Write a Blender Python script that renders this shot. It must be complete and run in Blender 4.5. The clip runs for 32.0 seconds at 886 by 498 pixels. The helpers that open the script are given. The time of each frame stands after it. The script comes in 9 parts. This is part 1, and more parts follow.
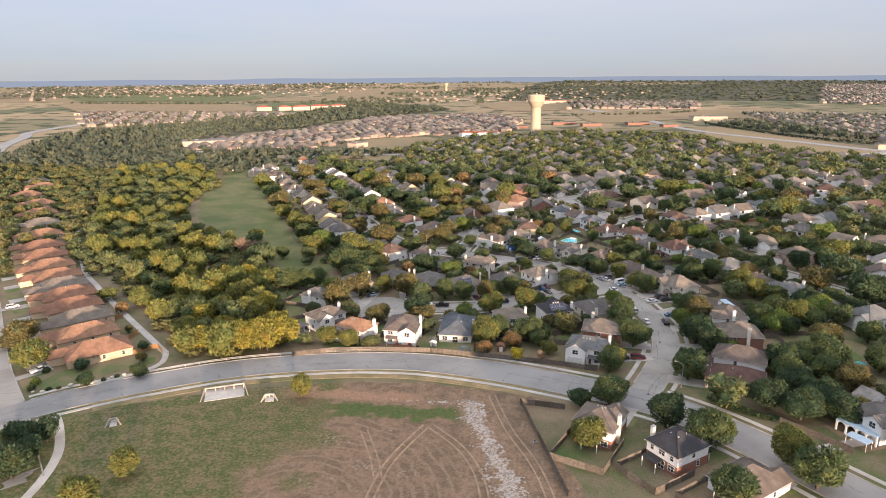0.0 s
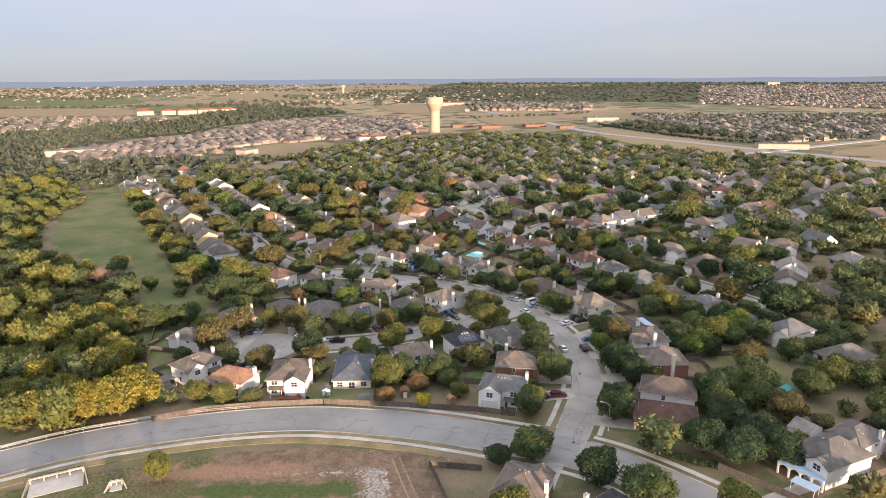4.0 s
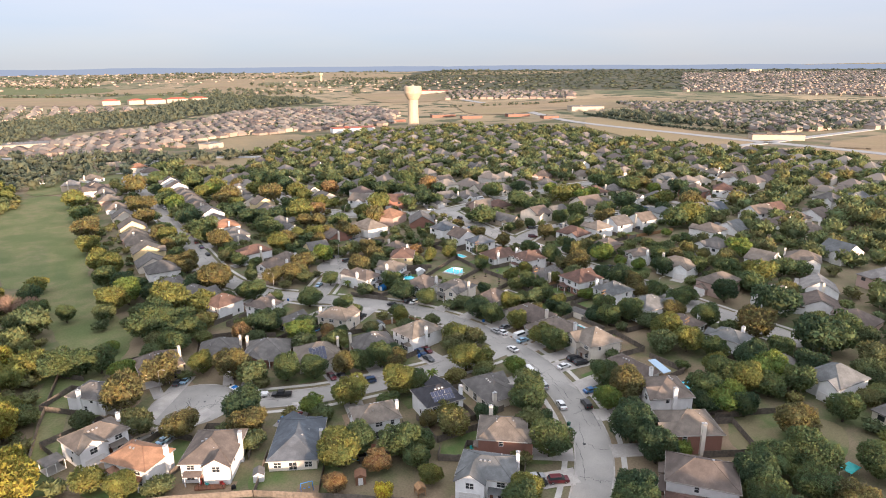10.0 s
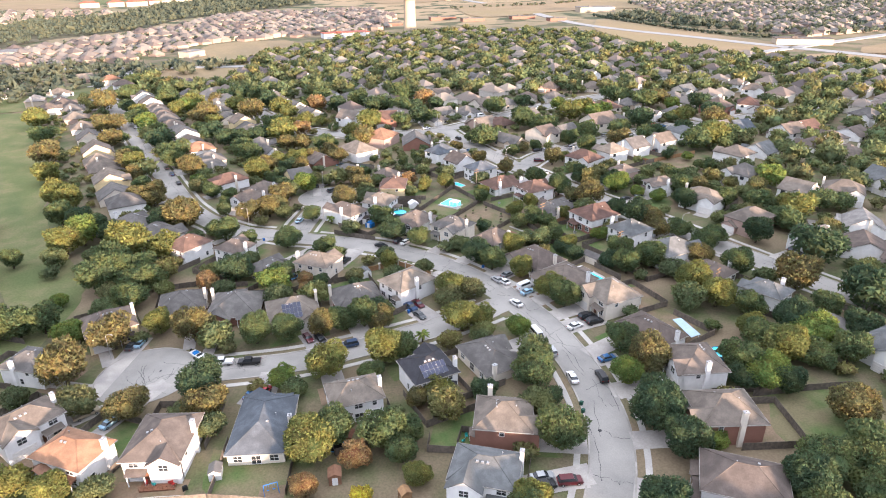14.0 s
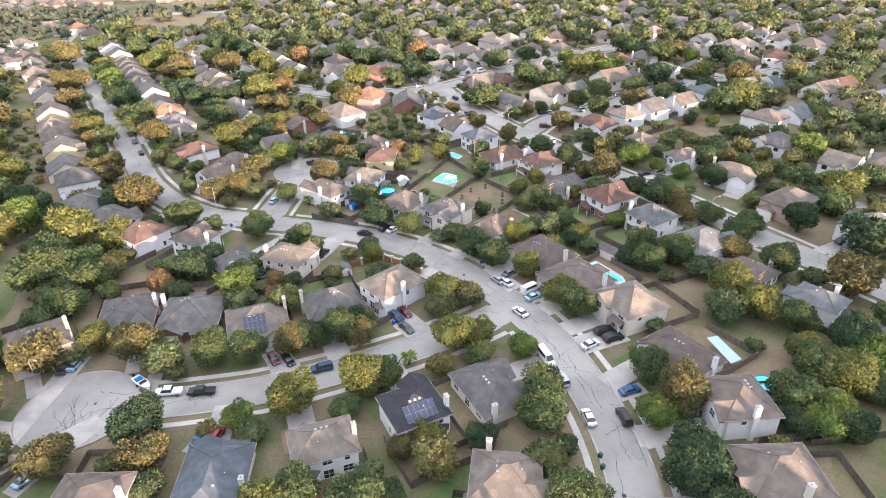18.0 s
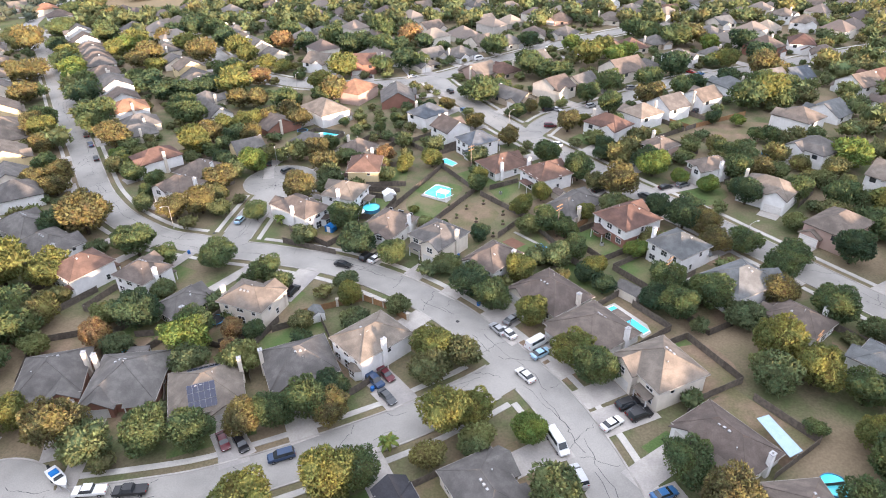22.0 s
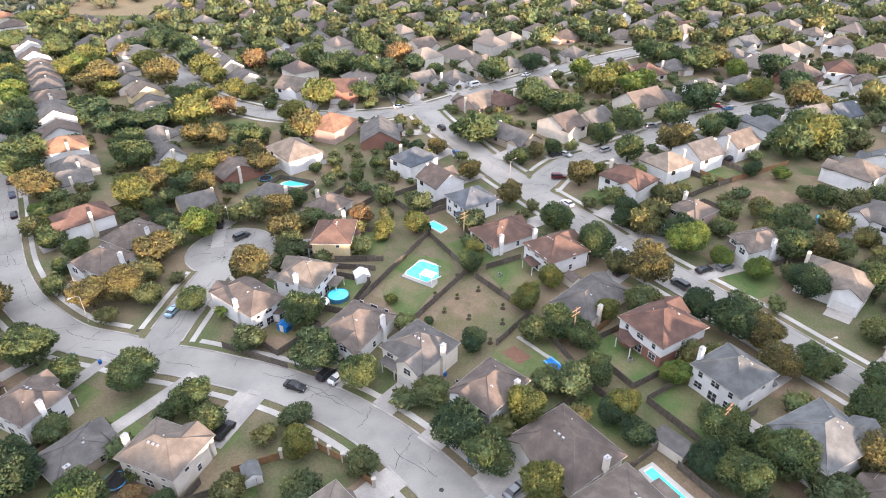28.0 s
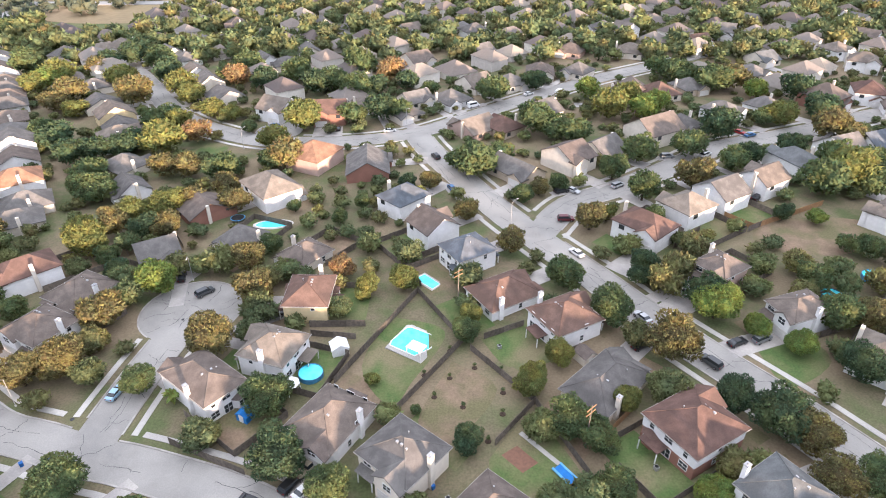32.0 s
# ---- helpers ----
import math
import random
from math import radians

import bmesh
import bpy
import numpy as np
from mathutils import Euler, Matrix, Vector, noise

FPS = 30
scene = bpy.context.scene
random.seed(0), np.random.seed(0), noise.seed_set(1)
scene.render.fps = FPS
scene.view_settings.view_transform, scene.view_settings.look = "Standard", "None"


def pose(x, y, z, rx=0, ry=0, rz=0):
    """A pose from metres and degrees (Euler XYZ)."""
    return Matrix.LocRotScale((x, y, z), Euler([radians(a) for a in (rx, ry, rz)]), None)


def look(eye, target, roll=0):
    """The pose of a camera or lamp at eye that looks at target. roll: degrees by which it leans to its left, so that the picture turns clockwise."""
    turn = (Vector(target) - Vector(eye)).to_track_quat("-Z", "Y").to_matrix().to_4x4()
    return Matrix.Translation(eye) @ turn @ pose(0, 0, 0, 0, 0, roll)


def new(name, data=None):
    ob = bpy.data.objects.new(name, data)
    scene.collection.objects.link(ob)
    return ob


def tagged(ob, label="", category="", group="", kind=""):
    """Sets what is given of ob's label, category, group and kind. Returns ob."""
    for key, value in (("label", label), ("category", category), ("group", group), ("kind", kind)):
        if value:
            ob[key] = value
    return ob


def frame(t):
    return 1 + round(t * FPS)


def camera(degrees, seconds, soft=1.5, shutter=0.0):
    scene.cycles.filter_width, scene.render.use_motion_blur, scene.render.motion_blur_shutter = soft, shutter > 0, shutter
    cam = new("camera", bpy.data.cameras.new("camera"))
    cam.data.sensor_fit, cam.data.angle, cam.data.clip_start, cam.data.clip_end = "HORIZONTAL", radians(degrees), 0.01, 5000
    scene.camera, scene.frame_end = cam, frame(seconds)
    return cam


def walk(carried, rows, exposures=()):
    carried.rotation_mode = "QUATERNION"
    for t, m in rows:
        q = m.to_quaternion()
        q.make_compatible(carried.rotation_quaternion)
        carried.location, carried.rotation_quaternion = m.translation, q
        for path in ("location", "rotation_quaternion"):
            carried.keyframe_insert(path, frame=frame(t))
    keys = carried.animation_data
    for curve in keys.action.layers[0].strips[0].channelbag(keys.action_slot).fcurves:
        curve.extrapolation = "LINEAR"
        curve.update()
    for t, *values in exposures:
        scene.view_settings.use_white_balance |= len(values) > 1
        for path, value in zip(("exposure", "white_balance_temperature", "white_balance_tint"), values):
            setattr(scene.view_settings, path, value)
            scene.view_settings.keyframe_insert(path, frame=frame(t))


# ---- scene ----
cam = camera(69.6, 32.0, soft=1.0)
PATH = [
    (0, (-11.292, -352.657, 90.787), (-11.591, -350.752, 90.256), -0.4),
    (1, (-11.787, -344.991, 90.839), (-12.009, -343.076, 90.308), -0.3),
    (2, (-12.06, -337.299, 90.938), (-12.204, -335.376, 90.408), -0.3),
    (3, (-11.978, -329.6, 91.091), (-12.046, -327.672, 90.563), -0.3),
    (3.5, (-11.8, -325.817, 91.149), (-11.831, -323.888, 90.621), -0.3),
    (5.5, (-10.474, -310.696, 91.649), (-10.426, -308.768, 91.123), -0.4),
    (6, (-10.163, -306.943, 91.678), (-10.108, -305.014, 91.152), -0.4),
    (7, (-9.556, -299.315, 91.807), (-9.501, -297.386, 91.282), -0.4),
    (8, (-8.788, -291.664, 91.882), (-8.734, -289.735, 91.358), -0.4),
    (9, (-8.116, -284.139, 91.869), (-8.061, -282.209, 91.346), -0.4),
    (9.5, (-7.729, -280.376, 91.81), (-7.675, -278.447, 91.284), -0.4),
    (10, (-7.314, -276.544, 91.731), (-7.262, -274.626, 91.167), -0.4),
    (11, (-6.499, -268.688, 91.538), (-6.449, -266.799, 90.881), -0.5),
    (12, (-5.606, -260.901, 91.459), (-5.559, -259.034, 90.743), -0.5),
    (13, (-4.713, -252.88, 91.475), (-4.669, -251.037, 90.701), -0.7),
    (14, (-3.895, -244.866, 91.445), (-3.853, -243.048, 90.613), -0.7),
    (14.5, (-3.507, -240.852, 91.421), (-3.466, -239.047, 90.561), -0.7),
    (16.5, (-2.012, -225.036, 91.191), (-1.972, -223.268, 90.256), -0.8),
    (17, (-1.625, -220.999, 91.149), (-1.586, -219.24, 90.198), -0.8),
    (18, (-0.864, -212.958, 90.965), (-0.825, -211.216, 89.983), -0.8),
    (19, (-0.162, -205.147, 90.796), (-0.123, -203.421, 89.786), -0.9),
    (20, (0.585, -197.223, 90.602), (0.624, -195.512, 89.569), -1.0),
    (21, (1.376, -189.235, 90.412), (1.416, -187.527, 89.372), -0.9),
    (22, (2.117, -181.214, 90.234), (2.158, -179.511, 89.187), -0.9),
    (23, (2.723, -173.304, 90.119), (2.768, -171.603, 89.067), -0.7),
    (24, (3.361, -165.595, 90.112), (3.409, -163.897, 89.056), -0.6),
    (25, (4.041, -158.151, 90.163), (4.092, -156.452, 89.109), -0.5),
    (25.5, (4.426, -154.406, 90.201), (4.478, -152.707, 89.148), -0.5),
    (27.5, (5.94, -139.318, 90.754), (5.992, -137.618, 89.701), -0.4),
    (28, (6.335, -135.81, 90.842), (6.387, -134.111, 89.789), -0.3),
    (29, (7.11, -128.808, 91.022), (7.162, -127.109, 89.968), -0.3),
    (30, (7.874, -122.01, 91.247), (7.925, -120.312, 90.192), -0.3),
    (31, (8.55, -115.438, 91.416), (8.601, -113.74, 90.361), -0.2),
    (32, (9.066, -108.998, 91.622), (9.12, -107.3, 90.566), -0.1),
]
walk(cam, [(t, look(eye, target, roll)) for t, eye, target, roll in PATH],
     exposures=((0, 1.82, 6060, 14), (9.5, 2.04, 5980, 14), (14, 2.58, 5720, 15), (32, 2.60, 5720, 15)))

# ---- light ----
SUN_AZ, SUN_EL = radians(150), radians(4.5)          # azimuth from +y, clockwise
SUN_DIR = Vector((math.sin(SUN_AZ) * math.cos(SUN_EL), math.cos(SUN_AZ) * math.cos(SUN_EL), math.sin(SUN_EL)))
world = bpy.data.worlds.new("sky")
scene.world = world
world.use_nodes = True
wn = world.node_tree
sky = wn.nodes.new("ShaderNodeTexSky")
sky.sky_type = 'NISHITA'
sky.sun_disc = False
sky.sun_elevation, sky.sun_rotation = SUN_EL, SUN_AZ
sky.altitude, sky.air_density, sky.dust_density, sky.ozone_density = 200, 0.6, 0.5, 2.5
clear_sky = wn.nodes["Background"]
wn.links.new(sky.outputs[0], clear_sky.inputs[0])
clear_sky.inputs[1].default_value = 0.010
veil = wn.nodes.new("ShaderNodeBackground")             # thin high cloud
streaks = wn.nodes.new("ShaderNodeTexNoise")                # faint streaks of cirrus
streaks.inputs["Scale"].default_value, streaks.inputs["Detail"].default_value = 2.2, 4.0
lying = wn.nodes.new("ShaderNodeMapping")
lying.inputs["Scale"].default_value = (1.0, 1.0, 7.0)
tone = wn.nodes.new("ShaderNodeMix")
tone.data_type = 'RGBA'
tone.inputs[6].default_value, tone.inputs[7].default_value = (0.90, 0.905, 0.925, 1), (1.0, 0.945, 0.90, 1)
spread = wn.nodes.new("ShaderNodeMapRange")
spread.inputs["From Min"].default_value, spread.inputs["From Max"].default_value = 0.38, 0.66
wn.links.new(wn.nodes.new("ShaderNodeTexCoord").outputs["Generated"], lying.inputs["Vector"])
wn.links.new(lying.outputs["Vector"], streaks.inputs["Vector"])
wn.links.new(streaks.outputs["Fac"], spread.inputs["Value"])
wn.links.new(spread.outputs["Result"], tone.inputs["Factor"])
wn.links.new(tone.outputs[2], veil.inputs[0])
# an overcast sky is three times as bright overhead as at the horizon
way_up = wn.nodes.new("ShaderNodeSeparateXYZ")
wn.links.new(wn.nodes.new("ShaderNodeTexCoord").outputs["Generated"], way_up.inputs[0])
rise_of_light = wn.nodes.new("ShaderNodeMapRange")
rise_of_light.inputs["To Min"].default_value, rise_of_light.inputs["To Max"].default_value = 0.146, 0.49
wn.links.new(way_up.outputs["Z"], rise_of_light.inputs["Value"])
wn.links.new(rise_of_light.outputs["Result"], veil.inputs[1])
both = wn.nodes.new("ShaderNodeAddShader")
wn.links.new(clear_sky.outputs[0], both.inputs[0])
wn.links.new(veil.outputs[0], both.inputs[1])
wn.links.new(both.outputs[0], wn.nodes["World Output"].inputs[0])
sun = new("sun", bpy.data.lights.new("sun", 'SUN'))
sun.data.energy, sun.data.angle, sun.data.color = 3.2, radians(2.5), (1.0, 0.70, 0.46)
sun.matrix_world = look(tuple(SUN_DIR * 100), (0, 0, 0))


# ---- helpers of this scene ----


def ground_z(x, y):
    """Height of the land: falls gently to the creek, rises far away."""
    z = 2.8 * math.tanh((x - 12) / 70)
    d = math.hypot(x, y)
    if d > 600:
        z += -min(1.0, (d - 600) / 600) * 2.0
    if d > 1800:
        z += ((d - 1800) / 3200) ** 1.5 * 40
    return z


def mesh(name, verts, faces, material=None, smooth=False):
    me = bpy.data.meshes.new(name)
    me.from_pydata(verts, [], faces)
    me.update()
    if material:
        me.materials.append(material)
    if smooth:
        me.polygons.foreach_set("use_smooth", [True] * len(me.polygons))
    return me


class Build:
    """Collects boxes and faces into one mesh."""

    def __init__(self):
        self.v, self.f = [], []

    def face(self, *pts):
        n = len(self.v)
        self.v += [tuple(p) for p in pts]
        self.f.append(tuple(range(n, n + len(pts))))
        return self

    def box(self, x0, x1, y0, y1, z0, z1, taper=0.0):
        n, t = len(self.v), taper
        self.v += [(x0, y0, z0), (x1, y0, z0), (x1, y1, z0), (x0, y1, z0),
                   (x0 + t, y0 + t, z1), (x1 - t, y0 + t, z1), (x1 - t, y1 - t, z1), (x0 + t, y1 - t, z1)]
        self.f += [tuple(n + i for i in q) for q in ((3, 2, 1, 0), (4, 5, 6, 7), (0, 1, 5, 4), (1, 2, 6, 5), (2, 3, 7, 6), (3, 0, 4, 7))]
        return self

    def rod(self, p, q, r, r2=None, n=7, cap=True):
        p, q = Vector(p), Vector(q)
        r2 = r if r2 is None else r2
        a = (q - p).normalized()
        s = a.orthogonal().normalized()
        u = a.cross(s)
        k = len(self.v)
        for c, rr in ((p, r), (q, r2)):
            for i in range(n):
                w = 2 * math.pi * i / n
                self.v.append(tuple(c + (s * math.cos(w) + u * math.sin(w)) * rr))
        self.f += [(k + i, k + (i + 1) % n, k + n + (i + 1) % n, k + n + i) for i in range(n)]
        if cap:
            self.f += [tuple(k + n + i for i in range(n)), tuple(k + n - 1 - i for i in range(n))]
        return self

    def done(self, name, material=None, smooth=False):
        return mesh(name, self.v, self.f, material, smooth)


def part(name, data, parent, label="", m=None):
    """Links mesh data as one part under a thing or a part."""
    if isinstance(data, Build):
        data = data.done(name)
    ob = new(name, data)
    ob.parent = parent
    if m is not None:
        ob.matrix_basis = m
    if label:
        tagged(ob, label)
    return ob


def thing(name, x, y, ang=0.0, label="", category="", group="", z=None, s=1.0):
    e = new(name)
    e.empty_display_size = 0.3
    e.matrix_basis = pose(x, y, ground_z(x, y) if z is None else z, 0, 0, ang) @ Matrix.Diagonal((s, s, s, 1))
    return tagged(e, label, category, group)


# ---- materials ----
def surface(name, c1, c2, scale=0.5, c3=None, scale3=0.08, rough=0.9, bump=0.0, fine=6.0, jitter=0.0, island=False, spec=0.2, world_space=True, hue=0.0, metal=0.0, depth=0.45):
    """Two colours mixed by a noise, a third one in large patches, fine grain, relief, and a shift from piece to piece."""
    m = bpy.data.materials.new(name)
    m.use_nodes = True
    nt = m.node_tree
    N, L = nt.nodes, nt.links
    b = N["Principled BSDF"]
    b.inputs["Roughness"].default_value = rough
    b.inputs["Metallic"].default_value = metal
    b.inputs["Specular IOR Level"].default_value = spec
    pos = N.new("ShaderNodeNewGeometry").outputs["Position"] if world_space else N.new("ShaderNodeTexCoord").outputs["Object"]

    def noise_tex(s, detail=4.0):
        n = N.new("ShaderNodeTexNoise")
        n.inputs["Scale"].default_value, n.inputs["Detail"].default_value = s, detail
        L.new(pos, n.inputs["Vector"])
        return n.outputs["Fac"]

    def ramp(fac, lo, hi):
        r = N.new("ShaderNodeMapRange")
        r.inputs["From Min"].default_value, r.inputs["From Max"].default_value = lo, hi
        L.new(fac, r.inputs["Value"])
        return r.outputs["Result"]

    def mix(fac, a, b_, kind='MIX'):
        x = N.new("ShaderNodeMix")
        x.data_type, x.blend_type = 'RGBA', kind
        for sock, v in ((x.inputs["Factor"], fac), (x.inputs[6], a), (x.inputs[7], b_)):
            if isinstance(v, (int, float)):
                sock.default_value = v
            elif isinstance(v, tuple):
                sock.default_value = (*v, 1)
            else:
                L.new(v, sock)
        return x.outputs[2]

    col = mix(ramp(noise_tex(scale), 0.38, 0.62), c1, c2)
    if c3:
        col = mix(ramp(noise_tex(scale3), 0.45, 0.62), col, c3)
    grain = noise_tex(fine, 6.0)
    g = ramp(grain, 0.2, 0.8)
    dark = mix(0.5, (1.0, 1.0, 1.0), g)
    col = mix(depth, col, dark, 'MULTIPLY')
    if jitter or hue:
        if island:
            rv = N.new("ShaderNodeNewGeometry").outputs["Random Per Island"]
        else:
            rv = N.new("ShaderNodeObjectInfo").outputs["Random"]
        h = N.new("ShaderNodeHueSaturation")
        mr = N.new("ShaderNodeMapRange")
        mr.inputs["To Min"].default_value, mr.inputs["To Max"].default_value = 1 - jitter, 1 + jitter
        L.new(rv, mr.inputs["Value"])
        L.new(mr.outputs["Result"], h.inputs["Value"])
        if hue:
            mh = N.new("ShaderNodeMapRange")
            mh.inputs["To Min"].default_value, mh.inputs["To Max"].default_value = 0.5 - hue, 0.5 + hue
            L.new(rv, mh.inputs["Value"])
            L.new(mh.outputs["Result"], h.inputs["Hue"])
        L.new(col, h.inputs["Color"])
        col = h.outputs["Color"]
    L.new(col, b.inputs["Base Color"])
    if bump:
        bp = N.new("ShaderNodeBump")
        bp.inputs["Strength"].default_value, bp.inputs["Distance"].default_value = 0.6, bump
        L.new(grain, bp.inputs["Height"])
        L.new(bp.outputs["Normal"], b.inputs["Normal"])
    return m


def shingles(name, c):
    """Asphalt shingles: courses, mottling, dark streaks."""
    m = surface(name, c, tuple(v * 0.78 for v in c), 0.7, tuple(v * 0.62 + 0.01 for v in c), 0.25, rough=0.95, bump=0.03, fine=6.0, jitter=0.12, hue=0.006, world_space=False, spec=0.1, depth=0.75)
    return m


ROOF = {k: shingles("shingles_" + k, c) for k, c in dict(
    red=(0.174, 0.111, 0.0899), brown=(0.192, 0.159, 0.137), grey=(0.185, 0.174, 0.163), tan=(0.237, 0.203, 0.17), slate=(0.181, 0.188, 0.188),
    blue=(0.135, 0.152, 0.172), black=(0.0628, 0.0628, 0.0702), orange=(0.35, 0.2, 0.13), white=(0.34, 0.318, 0.296)).items()}


def siding(name, c, s=1.2, bump=0.01, dirt=0.88):
    return surface(name, c, tuple(v * 0.93 for v in c), s, tuple(v * dirt for v in c), 0.35, rough=0.75, bump=bump, fine=5.0, jitter=0.05, world_space=False, depth=0.15)


WALL = dict(estate=siding("stucco_tan", (0.62, 0.48, 0.33)), white=siding("siding_white", (0.8, 0.795, 0.785)), cream=siding("siding_cream", (0.72, 0.66, 0.57)), tan=siding("siding_tan", (0.50, 0.42, 0.33)),
            yellow=siding("siding_yellow", (0.72, 0.60, 0.36)), pink=siding("brick_pale", (0.46, 0.34, 0.29), 3.0), brick=siding("brick_red", (0.27, 0.14, 0.105), 3.0, 0.02))
M_TRIM = surface("white_trim", (0.8, 0.8, 0.79), (0.74, 0.74, 0.73), 1.0, rough=0.6, world_space=False)
M_FASCIA = surface("eaves_paint", (0.46, 0.43, 0.39), (0.40, 0.375, 0.34), 1.0, rough=0.7, world_space=False)
M_GARAGE = surface("garage_door", (0.72, 0.70, 0.67), (0.66, 0.64, 0.61), 1.0, rough=0.6, world_space=False, jitter=0.12)
M_DOOR = surface("door_paint", (0.16, 0.08, 0.05), (0.12, 0.06, 0.04), 1.0, rough=0.5, world_space=False, jitter=0.3)
M_GLASS = surface("window_glass", (0.03, 0.035, 0.04), (0.05, 0.055, 0.06), 0.4, rough=0.08, spec=0.6, world_space=False)
M_METAL = surface("galvanised", (0.5, 0.5, 0.5), (0.42, 0.42, 0.42), 2.0, rough=0.5, metal=0.6, world_space=False)
M_CONC = surface("concrete_walk", (0.56, 0.53, 0.48), (0.48, 0.46, 0.42), 0.3, (0.40, 0.38, 0.35), 0.1, rough=0.9, bump=0.01, fine=3.0)
M_DRIVE = surface("concrete_drive", (0.49, 0.455, 0.41), (0.42, 0.39, 0.355), 0.35, (0.34, 0.32, 0.30), 0.12, rough=0.9, bump=0.01, fine=3.0)
M_ROAD = surface("worn_asphalt", (0.317, 0.302, 0.274), (0.276, 0.265, 0.245), 0.25, (0.375, 0.357, 0.325), 0.05, rough=0.9, bump=0.01, fine=4.0)
M_ROADGREY = surface("grey_asphalt", (0.275, 0.27, 0.262), (0.24, 0.237, 0.232), 0.25, (0.31, 0.302, 0.29), 0.05, rough=0.9, bump=0.01, fine=4.0)
M_TAR = surface("tar_seal", (0.045, 0.045, 0.048), (0.09, 0.09, 0.09), 0.8, rough=0.8)
M_GROUND = surface("dry_grass", (0.19, 0.16, 0.10), (0.118, 0.14, 0.06), 0.16, (0.255, 0.2, 0.13), 0.035, rough=1.0, bump=0.06, fine=2.2, depth=0.85)
M_LAWN = surface("lawn", (0.101, 0.155, 0.050), (0.149, 0.176, 0.070), 0.3, (0.216, 0.189, 0.105), 0.09, rough=1.0, bump=0.05, fine=2.6, depth=0.8)
M_MEADOW = surface("meadow", (0.165, 0.182, 0.075), (0.205, 0.195, 0.095), 0.22, (0.125, 0.155, 0.06), 0.045, rough=1.0, bump=0.08, fine=1.5, depth=0.8)
M_DRY = surface("dead_lawn", (0.285, 0.205, 0.138), (0.225, 0.168, 0.112), 0.35, (0.17, 0.155, 0.08), 0.12, rough=1.0, bump=0.05, fine=2.6, depth=0.8)
M_EARTH = surface("bare_earth", (0.311, 0.223, 0.155), (0.230, 0.176, 0.121), 0.3, (0.155, 0.142, 0.078), 0.05, rough=1.0, bump=0.08, fine=1.6, depth=0.8)
M_FIELD = surface("straw_field", (0.34, 0.25, 0.15), (0.28, 0.21, 0.125), 0.02, (0.30, 0.235, 0.13), 0.006, rough=1.0, fine=0.3)
M_WOOD = surface("weathered_cedar", (0.168, 0.143, 0.118), (0.115, 0.1, 0.084), 1.5, rough=0.95, jitter=0.25, bump=0.01)
M_NEWWOOD = surface("new_cedar", (0.33, 0.20, 0.10), (0.27, 0.16, 0.085), 1.5, rough=0.9, jitter=0.2)
M_BARK = surface("bark", (0.09, 0.07, 0.055), (0.06, 0.048, 0.04), 3.0, rough=1.0, bump=0.03, world_space=False)
M_POOL = surface("pool_water", (0.10, 0.66, 0.74), (0.16, 0.72, 0.79), 0.5, rough=0.08, spec=0.3, fine=0.8, depth=0.2)
M_RUBBER = surface("tyre_rubber", (0.02, 0.02, 0.02), (0.03, 0.03, 0.03), 2.0, rough=0.9, world_space=False)


def foliage(name, c, j=0.3, hue=0.03, island=True, stuff=False):
    """Leaves that let a third of the light through."""
    c = (c[0] * 1.28, c[1] * 1.38, c[2] * 1.64)
    m = surface(name, c, (c[0] * 0.62, c[1] * 0.70, c[2] * 0.76), 3.2 if not stuff else 1.6, (c[0] * 1.26, c[1] * 1.14, c[2] * 0.96), 0.3 if not stuff else 0.1,
                rough=0.85, fine=8.0 if not stuff else 3.0, jitter=j, hue=hue, island=island, spec=0.04, depth=0.95)
    N, L = m.node_tree.nodes, m.node_tree.links
    b = N["Principled BSDF"]
    glow = N.new("ShaderNodeBsdfTranslucent")
    both_ways = N.new("ShaderNodeMixShader")
    both_ways.inputs[0].default_value = 0.38
    L.new(b.inputs["Base Color"].links[0].from_socket, glow.inputs["Color"])
    L.new(b.outputs[0], both_ways.inputs[1])
    L.new(glow.outputs[0], both_ways.inputs[2])
    L.new(both_ways.outputs[0], N["Material Output"].inputs[0])
    return m


# olive: creekside leaves with warm low sunlight mixed into their yellow
LEAF = {k: foliage("leaf_" + k, c) for k, c in dict(
    green=(0.118, 0.142, 0.056), yellowing=(0.188, 0.184, 0.054), autumn=(0.176, 0.147, 0.058), dark=(0.08, 0.107, 0.05), bright=(0.175, 0.21, 0.052),
    orange=(0.28, 0.18, 0.08), gold=(0.42, 0.33, 0.05), olive=(0.28, 0.24, 0.05)).items()}
# creek crowns in sun: the yellow light is put into the leaf colour
M_WOODS = foliage("leaf_woods_sunlit", (0.205, 0.20, 0.055), 0.2, 0.025, stuff=True)
M_FARLEAF = foliage("leaf_far", (0.122, 0.132, 0.082), 0.2, 0.025, stuff=True)
M_GARDENLEAF = foliage("leaf_garden", (0.16, 0.174, 0.069), 0.34, 0.03, stuff=True)
M_GARDENDARK = foliage("leaf_garden_dark", (0.138, 0.15, 0.063), 0.34, 0.02, stuff=True)
M_GARDENOLIVE = foliage("leaf_garden_olive", (0.178, 0.165, 0.064), 0.34, 0.03, stuff=True)



